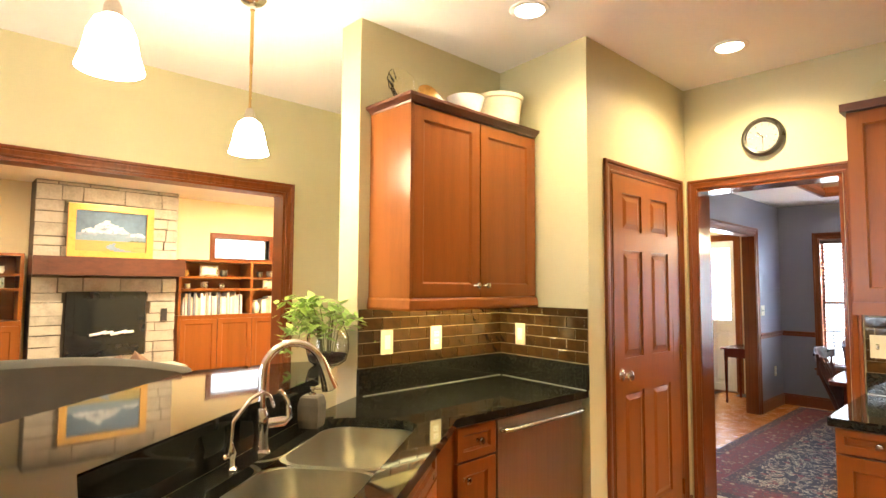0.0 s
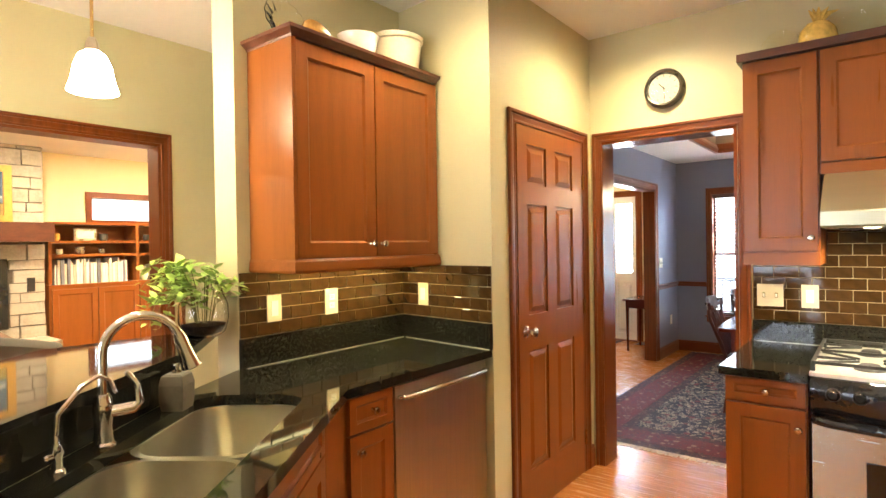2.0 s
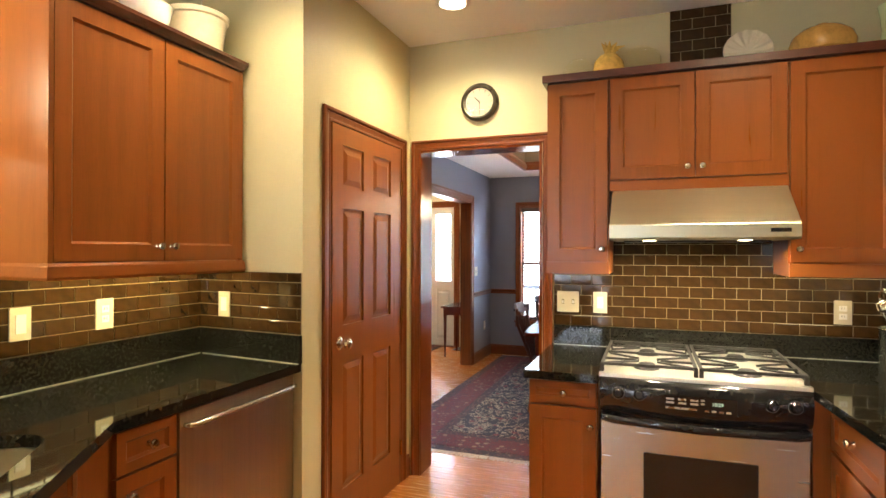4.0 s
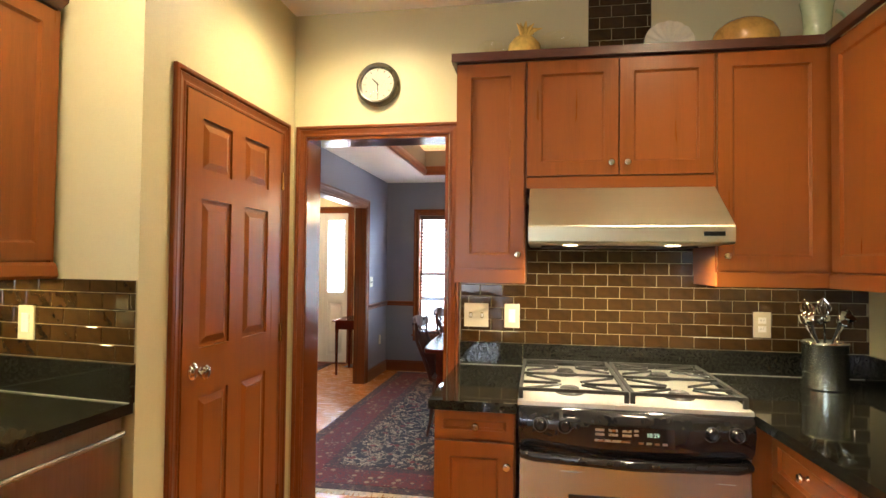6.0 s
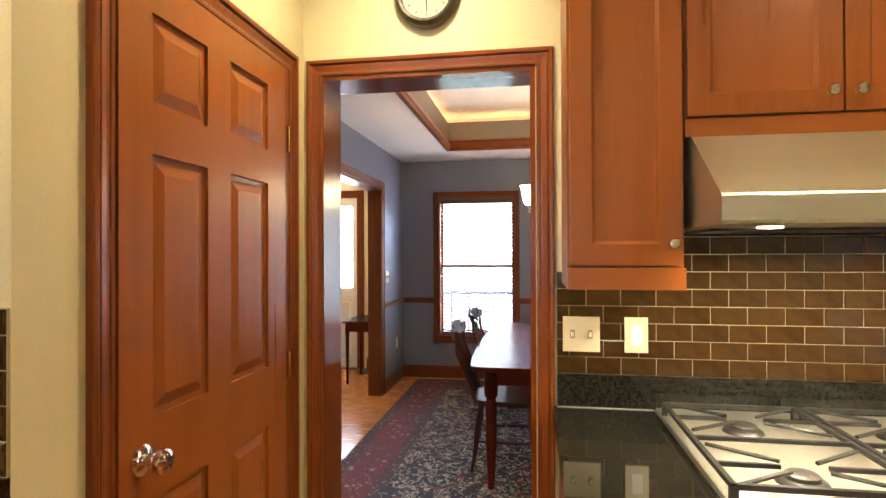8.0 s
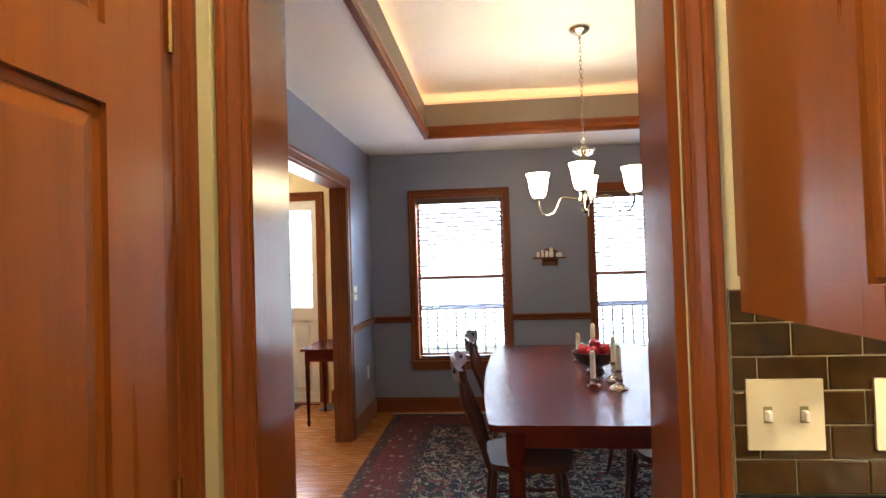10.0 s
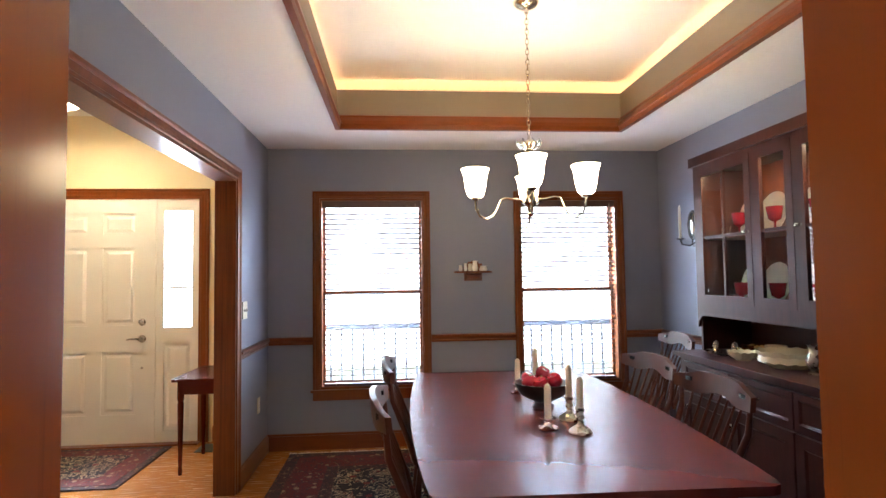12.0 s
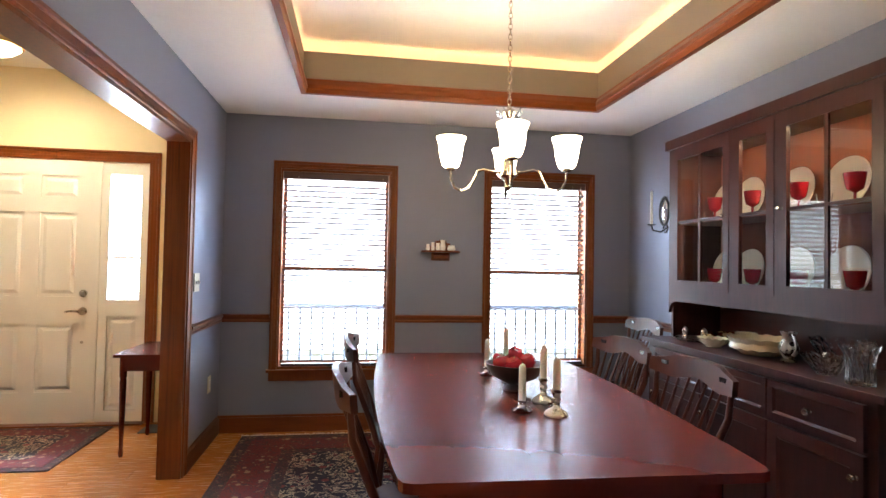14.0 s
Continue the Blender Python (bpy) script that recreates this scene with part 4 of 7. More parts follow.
def outlet_plate(side, u, z, d, w, h, kind, label):
    pl = thing("switch_plate" if "switch" in kind else "outlet", side.p(u, d, z - h / 2), label, "switch" if "switch" in kind else "outlet")
    part("plate", side.B(u - w / 2, u + w / 2, d, d + 0.006, z - h / 2, z + h / 2, bevel=0.0025), M["plate"], pl)
    if kind == "outlet":
        for dz in (-0.02, 0.02):
            bm = side.B(u - 0.017, u + 0.017, d + 0.005, d + 0.009, z + dz - 0.014, z + dz + 0.014, bevel=0.003)
            soc = part("socket", bm, M["white_paint"], pl)
            bm = bmesh.new()
            for du in (-0.006, 0.006):
                side.box(bm, u + du - 0.001, u + du + 0.001, d + 0.0085, d + 0.0096, z + dz - 0.003, z + dz + 0.006)
            part("slots", bm, M["black"], soc)
    elif kind == "switch":
        part("rocker", side.B(u - 0.017, u + 0.017, d + 0.005, d + 0.010, z - 0.033, z + 0.033, bevel=0.002), M["white_paint"], pl)
    else:
        for du in (-w / 4.2, w / 4.2):
            bm = bmesh.new()
            side.frustum(bm, u + du - 0.005, u + du + 0.005, z - 0.010, z + 0.008, d + 0.005, d + 0.018, 0.002)
            part("toggle", bm, M["white_paint"], pl)
            part("slot", side.box(bmesh.new(), u + du - 0.007, u + du + 0.007, d + 0.005, d + 0.0064, z - 0.014, z + 0.014), M["stem"], pl, "dark slot round the toggle")
    return pl


TD = 0.009
outlet_plate(NORTH, 1.62, 1.16, TD, 0.072, 0.116, "switch", "almond rocker switch plate on the tiled wall")
outlet_plate(NORTH, 1.945, 1.163, TD, 0.075, 0.122, "outlet", "almond double outlet on the tiled wall")
outlet_plate(ALCOVE, 0.178, 1.166, TD, 0.072, 0.118, "switch", "almond rocker switch plate on the side wall")
outlet_plate(EAST, 0.769, 1.132, TD, 0.122, 0.118, "double toggle switch", "almond plate with two toggle switches")
outlet_plate(EAST, 0.590, 1.132, TD, 0.075, 0.118, "switch", "almond rocker switch plate beside the hood")
outlet_plate(EAST, -0.566, 1.12, TD, 0.075, 0.118, "outlet", "almond double outlet near the range")

# wall clock above the doorway
ck = thing("wall_clock", (3.575, 1.30, 2.21), "round dark-rimmed wall clock with a cream face", "clock")
turn = EAST.n.to_track_quat("Z", "Y").to_matrix().to_4x4()
cc = EAST.p(1.30, 0, 2.327)
part("rim", lathe(bmesh.new(), [(0.108, 0), (0.116, 0.006), (0.117, 0.02), (0.110, 0.034), (0.100, 0.040), (0.090, 0.036), (0.087, 0.024), (0.087, 0.0)], cc, 40, turn), M["bronze"], ck, "dark bronze rim", True)
part("face", lathe(bmesh.new(), [(0.088, 0.012), (0.088, 0.020), (0, 0.020)], cc, 40, turn), M["clock_face"], ck)


def on_face(side, c, du, dz, ang, l0, l1, w, d):
    """A thin bar on a wall face that points at ang degrees from straight up, clockwise as seen."""
    bm = bmesh.new()
    a = radians(ang)
    e, f = Vector((-side.u.x, -side.u.y, 0)) * math.sin(a) + Vector((0, 0, math.cos(a))), None
    f = side.n.cross(e)
    v = [c + e * l + f * s + side.n * k for l in (l0, l1) for s in (-w, w) for k in (d, d + 0.0015)]
    vs = [bm.verts.new(p) for p in v]
    for q in ((0, 1, 3, 2), (4, 6, 7, 5), (0, 4, 5, 1), (2, 3, 7, 6), (0, 2, 6, 4), (1, 5, 7, 3)):
        bm.faces.new([vs[i] for i in q])
    return bm


part("hour_hand", on_face(EAST, cc, 0, 0, -45, -0.008, 0.042, 0.0026, 0.0215), M["black"], ck)
part("minute_hand", on_face(EAST, cc, 0, 0, 177, -0.01, 0.062, 0.0018, 0.024), M["black"], ck)
for k in range(12):
    part("hour_mark", on_face(EAST, cc, 0, 0, k * 30, 0.066, 0.078, 0.0014, 0.0202), M["dark"], ck)
gl = part("glass", lathe(bmesh.new(), [(0.090, 0.030), (0.090, 0.032), (0, 0.034)], cc, 40, turn), M["pane"], ck)
gl.visible_shadow = False

# wall cabinets on the range wall
FX = 0.36                                     # depth of the cabinet fronts from the wall, doors included


def wall_cab(u0, u1, z0, z1, doors, label, rail=True):
    c = thing("wall_cabinet", EAST.p((u0 + u1) / 2, 0, z0), label, "cabinet", "range wall cabinets")
    part("body", EAST.B(u0, u1, 0.002, FX - 0.02, z0, z1, bevel=0.001), M["cherry_z"], c)
    for a, b, k in doors:
        cab_door(c, EAST, a, b, z0 + 0.008, z1 - 0.008, FX - 0.02, M["cherry_z"], k)
    if rail:
        part("light_rail", EAST.B(u0, u1, FX - 0.030, FX + 0.006, z0 - 0.06, z0, bevel=0.004), M["cherry_y"], c, "moulded light rail")
        for u in (u0, u1 - 0.018):
            part("light_rail", EAST.B(u, u + 0.018, 0.012, FX - 0.031, z0 - 0.06, z0, bevel=0.002), M["cherry_x"], c, "plain return of the light rail")
        part("light_tube", EAST.box(bmesh.new(), u0 + 0.05, u1 - 0.05, 0.15, 0.17, z0 - 0.02, z0 - 0.004), M["ucl_small"], c, "lit under-cabinet tube")
    return c


wall_cab(0.519, 0.832, 1.366, 2.292, [(0.527, 0.824, (0.553, 1.432))], "narrow cherry wall cabinet beside the doorway")
mid = wall_cab(-0.264, 0.517, 1.770, 2.292, [(0.128, 0.512, (0.158, 1.828)), (-0.258, 0.122, (0.092, 1.828))], "short two-door cherry wall cabinet above the hood", False)
part("valance", EAST.B(-0.264, 0.517, 0.02, FX - 0.004, 1.722, 1.769), M["cherry_y"], mid)
wall_cab(-0.72, -0.266, 1.366, 2.292, [(-0.688, -0.272, (-0.305, 1.432))], "cherry wall cabinet in the corner beside the hood")
south = thing("wall_cabinet", (2.6, -1.02, 1.366), "cherry wall cabinet on the side wall", "cabinet")
SOUTH = Side((0, -1.02, 0), (1, 0, 0), (0, 1, 0))
part("body", SOUTH.B(2.05, 3.57, 0.002, 0.31, 1.366, 2.292, bevel=0.001), M["cherry_z"], south)
for a, b, k in ((2.66, 3.19, 2.70), (2.07, 2.64, 2.60)):
    cab_door(south, SOUTH, a, b, 1.374, 2.284, 0.31, M["cherry_z"], (k, 1.432))
part("light_rail", SOUTH.B(2.05, 3.20, 0.02, 0.336, 1.306, 1.365, bevel=0.004), M["cherry_x"], south)
cr = thing("crown_moulding", (3.3, 0, 2.293), "dark cherry crown moulding along the cabinet tops", "moulding")
part("run", sweep(bmesh.new(), [(3.573, 0.832, 2.293), (3.215, 0.832, 2.293), (3.215, -0.69, 2.293), (2.05, -0.69, 2.293)], [(-a, b) for a, b in CROWN]), M["crown"], cr)
part("top_board", box(bmesh.new(), 3.23, 3.572, -1.0, 0.82, 2.293, 2.331), M["crown"], cr)

# range hood
hood = thing("range_hood", (3.4, 0.126, 1.455), "sloped stainless steel range hood with lamps", "range hood")
bm = bmesh.new()
prof = [(0.002, 1.722), (0.355, 1.722), (0.60, 1.545), (0.605, 1.538), (0.605, 1.482), (0.59, 1.474), (0.002, 1.474)]
a = [bm.verts.new(EAST.p(-0.262, d, z)) for d, z in prof]
b = [bm.verts.new(EAST.p(0.502, d, z)) for d, z in prof]
bm.faces.new(a), bm.faces.new(b[::-1])
for i in range(len(prof)):
    j = (i + 1) % len(prof)
    bm.faces.new((a[i], a[j], b[j], b[i]))
part("canopy", soften(bm, 0.0015), M["hood_steel"], hood, "brushed steel canopy")
part("badge", EAST.B(-0.225, -0.150, 0.604, 0.608, 1.503, 1.520, bevel=0.001), M["screen"], hood, "small dark maker's plate")
for y in (0.33, -0.08):
    part("lamp_lens", lathe(bmesh.new(), [(0.03, 0), (0.03, -0.004), (0.0, -0.006)], EAST.p(y, 0.42, 1.4735), 16), M["hood_glow"], hood, "lit lamp lens", True)
    area_lamp("hood_lamp", EAST.p(y, 0.42, 1.464), EAST.p(y, 0.34, 0), 0.06, 0.06, 12.0, SOFTWARM, "DISK").data.spread = radians(160)
part("filter", EAST.B(-0.20, 0.45, 0.08, 0.34, 1.466, 1.4738), M["iron"], hood, "dark mesh filter")

# range
rg = thing("gas_range", (3.25, 0.137, 0), "slide-in gas range, stainless steel with a black control panel", "range")
ry0, ry1 = -0.250, 0.524
part("body", box(bmesh.new(), 2.945, 3.65, ry0, ry1, 0.05, 0.881), M["black"], rg)
top = part("cooktop", B(2.90, 3.652, ry0 - 0.012, ry1 + 0.008, 0.881, 0.896, bevel=0.005), M["cooktop_steel"], rg, "brushed steel cooktop")
bm = bmesh.new()
cp = [(2.945, 0.880), (2.902, 0.880), (2.878, 0.862), (2.868, 0.825), (2.885, 0.760), (2.91, 0.735), (2.945, 0.735)]
n = 12
cols_ = []
for k in range(n + 1):
    y = ry0 - 0.008 + (ry1 - ry0 + 0.012) * k / n
    bow = 0.018 * math.sin(math.pi * k / n)
    cols_.append([bm.verts.new((x - (bow if x < 2.94 else 0), y, z - (bow * 1.6 if z < 0.8 else 0))) for x, z in cp])
for p_, q_ in zip(cols_, cols_[1:]):
    for i in range(len(cp)):
        bm.faces.new((p_[i], p_[(i + 1) % len(cp)], q_[(i + 1) % len(cp)], q_[i]))
bm.faces.new(cols_[0]), bm.faces.new(cols_[-1][::-1])
panel = part("control_panel", bm, M["black"], rg, "bowed glossy black control panel", True)
CP = Side((2.862, 0, 0), (0, 1, 0), Vector((-1, 0, 0.12)).normalized())
qk = CP.n.to_track_quat("Z", "Y").to_matrix().to_4x4()
for y in (0.452, 0.368, -0.115, -0.195):
    part("burner_knob", lathe(bmesh.new(), [(0.023, -0.006), (0.023, 0.002), (0.019, 0.006), (0.016, 0.022), (0.014, 0.025), (0, 0.025)], CP.p(y, 0.0, 0.824), 20, qk), M["black"], panel, "glossy black knob", True)
    part("knob_ring", lathe(bmesh.new(), [(0.026, -0.006), (0.026, 0.001), (0.023, 0.0015), (0.023, -0.006)], CP.p(y, 0.0, 0.824), 20, qk), M["iron"], panel, "thin metal ring", True)
DSP = Side((2.852, 0, 0), (0, 1, 0), (-1, 0, 0))
part("display", DSP.B(0.005, 0.285, -0.004, 0.002, 0.770, 0.836, bevel=0.001), M["screen"], panel, "dark display")
bm = bmesh.new()
for k in range(3):
    for j in range(2):
        DSP.box(bm, 0.235 - k * 0.045, 0.265 - k * 0.045, 0.0021, 0.0032, 0.803 + j * 0.015, 0.811 + j * 0.015)
DSP.box(bm, 0.150, 0.268, 0.0021, 0.0032, 0.782, 0.790)
for k in range(4):
    DSP.box(bm, 0.028 + k * 0.026, 0.044 + k * 0.026, 0.0021, 0.0034, 0.780, 0.788)
for z in (0.807, 0.821):
    DSP.box(bm, 0.122, 0.136, 0.0021, 0.0032, z, z + 0.007)
part("buttons", bm, M["pewter"], panel, "pale buttons")
tx = bpy.data.curves.new("digits", "FONT")
tx.body, tx.size, tx.extrude, tx.align_x = "10:29", 0.019, 0.0003, "CENTER"
tob = new("digits", tx)
tme = bpy.data.meshes.new_from_object(tob.evaluated_get(bpy.context.evaluated_depsgraph_get()))
bpy.data.objects.remove(tob)
tme.transform(pose(2.8495, 0.075, 0.806, 90, 0, -90))
tme.transform(Matrix.Translation(-rg.location))
tme.materials.clear(), tme.materials.append(M["digits"])
dg = new("digits", tme)
dg.parent = panel
tagged(dg, "green clock digits 10:29")
od = part("oven_door", B(2.90, 2.945, ry0, ry1, 0.20, 0.706, bevel=0.006), M["steel"], rg, "stainless steel oven door")
part("window", B(2.896, 2.905, -0.075, 0.352, 0.30, 0.575, bevel=0.004), M["screen"], od, "dark glass oven window")
hb = [(2.905, ry1 - 0.012, 0.716), (2.882, ry1 - 0.012, 0.716), (2.868, ry1 - 0.05, 0.712), (2.858, 0.137, 0.704), (2.868, ry0 + 0.05, 0.712), (2.882, ry0 + 0.012, 0.716), (2.905, ry0 + 0.012, 0.716)]
part("handle", tube(bmesh.new(), hb, 0.019, 14), M["black"], od, "black bar handle", True)
part("drawer", B(2.905, 2.945, ry0, ry1, 0.06, 0.19, bevel=0.005), M["steel"], rg, "stainless steel warming drawer")
WELLS = [(3.07, 0.34), (3.43, 0.34), (3.07, -0.06), (3.43, -0.06)]
for x, y in WELLS:
    w = part("burner", lathe(bmesh.new(), [(0.055, 0.896), (0.05, 0.904), (0.038, 0.908), (0.036, 0.916), (0.03, 0.920), (0, 0.921)], (x, y, 0), 20), M["iron"], top, "black burner cap", True)
for yc in (0.335, -0.062):
    gr = bmesh.new()
    w, z = 0.188, 0.932
    ring_ = [(2.945, yc - w), (3.57, yc - w), (3.57, yc + w), (2.945, yc + w), (2.945, yc - w)]
    for (ax, ay), (bx, by) in zip(ring_, ring_[1:]):
        box(gr, min(ax, bx) - 0.006, max(ax, bx) + 0.006, min(ay, by) - 0.006, max(ay, by) + 0.006, z - 0.008, z + 0.004)
    box(gr, 3.244, 3.256, yc - w, yc + w, z - 0.006, z + 0.004)
    for x in (3.07, 3.43):
        for dx, dy in ((0.14, 0.18), (-0.13, 0.18), (0.14, -0.18), (-0.13, -0.18)):
            tube(gr, [(x + dx * 0.22, yc + dy * 0.22, z), (x + dx * 0.92, yc + dy * 0.95, z)], 0.0055, 6)
        box(gr, x - 0.005, x + 0.005, yc + 0.05, yc + w, z - 0.006, z + 0.004), box(gr, x - 0.005, x + 0.005, yc - w, yc - 0.05, z - 0.006, z + 0.004)
    for x in (2.945, 3.57):
        for y in (yc - w, yc + w):
            box(gr, x - 0.008, x + 0.008, y - 0.008, y + 0.008, 0.896, z)
    part("grate", gr, M["iron"], top, "black cast iron grate")
rg.location.x -= 0.105

# counters and base cabinets on the range wall
wt = thing("worktop", (3.25, 0.69, 0.88), "small polished black granite worktop beside the range", "worktop")
part("slab", B(2.785, 3.565, 0.536, 0.862, 0.85, 0.885, bevel=0.004), M["granite"], wt)
part("upstand", EAST.B(0.536, 0.850, 0.001, 0.022, 0.885, 0.996), M["granite"], wt)
part("caulk_line", EAST.box(bmesh.new(), 0.536, 0.850, 0.022, 0.025, 0.8852, 0.888), M["caulk"], wt, "pale caulk along the upstand")
wt2 = thing("worktop", (3.0, -0.65, 0.88), "L-shaped polished black granite corner worktop", "worktop")
part("slab", soften(prism(bmesh.new(), [(3.565, -0.266), (2.80, -0.266), (2.55, -0.282), (2.2, -0.305), (0.9, -0.34), (0.9, -1.012), (3.565, -1.012)], 0.85, 0.885), 0.004), M["granite"], wt2)
part("upstand", EAST.B(-1.0, 0.535, 0.001, 0.022, 0.885, 0.996), M["granite"], wt2)
part("upstand", SOUTH.B(0.9, 3.55, 0.001, 0.022, 0.885, 0.996), M["granite"], wt2)
part("caulk_line", EAST.box(bmesh.new(), -0.99, -0.27, 0.022, 0.025, 0.8852, 0.888), M["caulk"], wt2, "pale caulk along the upstand")
bc = thing("base_cabinet", (3.25, 0.69, 0), "cherry base cabinet with one drawer beside the range", "cabinet")
BF = Side((2.840, 0, 0), (0, 1, 0), (-1, 0, 0))
part("body", box(bmesh.new(), 2.841, 3.57, 0.540, 0.846, 0.10, 0.849), M["cherry_z"], bc)
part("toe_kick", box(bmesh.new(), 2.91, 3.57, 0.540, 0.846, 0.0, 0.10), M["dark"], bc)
cab_door(bc, BF, 0.547, 0.840, 0.742, 0.840, 0.0, M["cherry_y"], (0.688, 0.790), "drawer_front", 0.030)
cab_door(bc, BF, 0.547, 0.840, 0.12, 0.728, 0.0, M["cherry_z"], (0.572, 0.652), "door", 0.055)
bs = thing("base_cabinet", (2.3, -0.7, 0), "cherry base cabinets along the side wall", "cabinet")
SF = Side((0, -0.345, 0), (1, 0, 0), (0, 1, 0))
part("body", box(bmesh.new(), 0.92, 3.55, -1.015, -0.346, 0.10, 0.849), M["cherry_z"], bs)
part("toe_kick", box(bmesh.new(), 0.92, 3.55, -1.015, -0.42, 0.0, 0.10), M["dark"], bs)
part("corner_filler", box(bmesh.new(), 2.845, 3.55, -0.345, -0.270, 0.0, 0.849), M["cherry_z"], bs)
for a, b in ((2.30, 2.82), (1.72, 2.28), (0.95, 1.70)):
    cab_door(bs, SF, a, b, 0.665, 0.838, 0.0, M["cherry_x"], ((a + b) / 2, 0.765), "drawer_front", 0.045)
    cab_door(bs, SF, a, b, 0.12, 0.65, 0.0, M["cherry_z"], (a + 0.05, 0.60))

# utensil crock in the corner
ut = thing("utensil_crock", (3.33, -0.725, 0.885), "steel crock filled with ladles, whisks and spoons", "utensil crock")
ux, uy = 3.33, -0.725
part("crock", lathe(bmesh.new(), [(0.080, 0.8855), (0.084, 0.890), (0.084, 1.068), (0.089, 1.074), (0.085, 1.080), (0.080, 1.070), (0.080, 0.895), (0, 0.895)], (ux, uy, 0), 28), M["steel"], ut, "brushed steel crock", True)
rnd = random.Random(5)
for k in range(8):
    a = k * 0.8 + 0.3
    foot, lean = Vector((ux + 0.04 * math.cos(a + 3), uy + 0.04 * math.sin(a + 3), 0.905)), Vector((0.10 * math.cos(a), 0.12 * math.sin(a), 0.23 + 0.05 * rnd.random()))
    u_ = part("utensil", tube(bmesh.new(), [foot, foot + lean], 0.004, 6), M["chrome"] if k % 2 else M["iron"], ut, "", True)
    e = foot + lean
    if k % 3 == 0:
        wires = bmesh.new()
        for j in range(5):
            b = math.pi * j / 5
            s = Vector((math.cos(b), math.sin(b), 0))
            tube(wires, [e + lean.normalized() * (0.09 * t) + s * (0.028 * math.sin(math.pi * t) * sg) for sg in (1, -1) for t in ([i / 6 for i in range(7)] if sg == 1 else [1 - i / 6 for i in range(7)])], 0.0012, 4)
        part("whisk_wires", wires, M["chrome"], u_, "wire whisk", True)
    else:
        part("ladle", lathe(bmesh.new(), [(0.0, -0.012), (0.02, -0.008), (0.03, 0.006), (0.031, 0.012), (0.027, 0.008), (0.017, -0.004), (0, -0.008)], e, 14, pose(0, 0, 0, 60 + 20 * k, 30 * k, 0)), M["chrome"], u_, "polished spoon bowl", True)


# dishes along the cabinet tops
def dish(name, place, prof, mat, label, category, tilt=None, steps=28, ribs=0, cut=0.0):
    d = thing(name, place, label, category)
    bm = lathe(bmesh.new(), prof, (0, 0, 0), 84 if ribs else steps)
    if ribs:
        for v in bm.verts:
            r = math.hypot(v.co.x, v.co.y)
            if r > 1e-4:
                v.co.z += 0.0 if r < 0.5 * ribs else 0.003 * math.cos(14 * math.atan2(v.co.y, v.co.x))
    if cut:
        for k, v in enumerate(bm.verts):
            r = math.hypot(v.co.x, v.co.y)
            if r > 0.02:
                a = math.atan2(v.co.y, v.co.x)
                f = 1 + cut * math.cos(steps / 2 * a + 40 * v.co.z) / r
                v.co.x, v.co.y = v.co.x * f, v.co.y * f
                if v.co.z > 0.7 * max(p[1] for p in prof):
                    v.co.z += 0.006 * math.cos(8 * a)
    if tilt:
        bm.transform(tilt)
    bm.transform(Matrix.Translation(place))
    part("body", bm, mat, d, "", not cut)
    return d


def plate_prof(r):
    return [(0, 0), (r * 0.55, 0), (r * 0.62, 0.006), (r * 0.95, 0.018), (r, 0.02), (r * 0.98, 0.024), (r * 0.6, 0.011), (0, 0.007)]


def bowl_prof(r, h, foot=0.5):
    return [(0, 0), (r * foot, 0), (r * foot, 0.006), (r * 0.85, h * 0.55), (r, h), (r * 0.97, h), (r * 0.8, h * 0.6), (r * foot, 0.014), (0, 0.012)]


KT = 2.291
dish("plate", (1.64, 2.40 - 0.07, KT + 0.105), plate_prof(0.105), M["pressed"], "pressed clear glass plate leaning on the wall", "plate", pose(0, 0, 0, 74), ribs=0.12)
dish("plate", (1.83, 2.40 - 0.05, KT + 0.09), plate_prof(0.09), M["ochre"], "ochre glazed plate leaning on the wall", "plate", pose(0, 0, 0, 74))
dish("bowl", (2.005, 2.25, KT), bowl_prof(0.10, 0.125), M["china"], "small white ceramic bowl on the cabinet", "bowl")
tubp = [(0, 0), (0.10, 0), (0.110, 0.006), (0.130, 0.16), (0.139, 0.165), (0.141, 0.185), (0.133, 0.19), (0.126, 0.175), (0.104, 0.014), (0, 0.012)]
dish("crock_bowl", (2.27, 2.25, KT), tubp, M["ceramic"], "large cream stoneware bowl on the cabinet", "bowl")
KR = 2.332
leanE = pose(0, 0, 0, 0, -76, 0)
dish("plate", (3.50, 0.70, KR + 0.085), plate_prof(0.085), M["pressed"], "clear glass plate leaning on the wall", "plate", leanE)
pa = thing("pineapple_figure", (3.42, 0.535, KR), "ochre ceramic pineapple ornament on the cabinet", "ornament")
part("fruit", lathe(bmesh.new(), [(0, 0), (0.062, 0), (0.076, 0.02), (0.084, 0.06), (0.076, 0.105), (0.05, 0.138), (0, 0.146)], (3.42, 0.535, KR), 20), M["gold_glaze"], pa, "", True)
bm = bmesh.new()
for k in range(9):
    a = k * 2.4
    lean = Vector((math.cos(a), math.sin(a), 0)) * (0.02 + 0.065 * (k % 3) / 2)
    p0 = Vector((3.42, 0.535, KR + 0.136))
    tube(bm, [p0, p0 + lean * 0.5 + Vector((0, 0, 0.045)), p0 + lean + Vector((0, 0, 0.08 - 0.014 * (k % 3)))], [0.015, 0.012, 0.001], 6)
part("leaves", bm, M["gold_glaze"], pa, "", True)
dish("plate", (3.50, 0.375, KR + 0.10), plate_prof(0.105), M["pressed"], "large clear glass plate leaning on the wall", "plate", leanE)
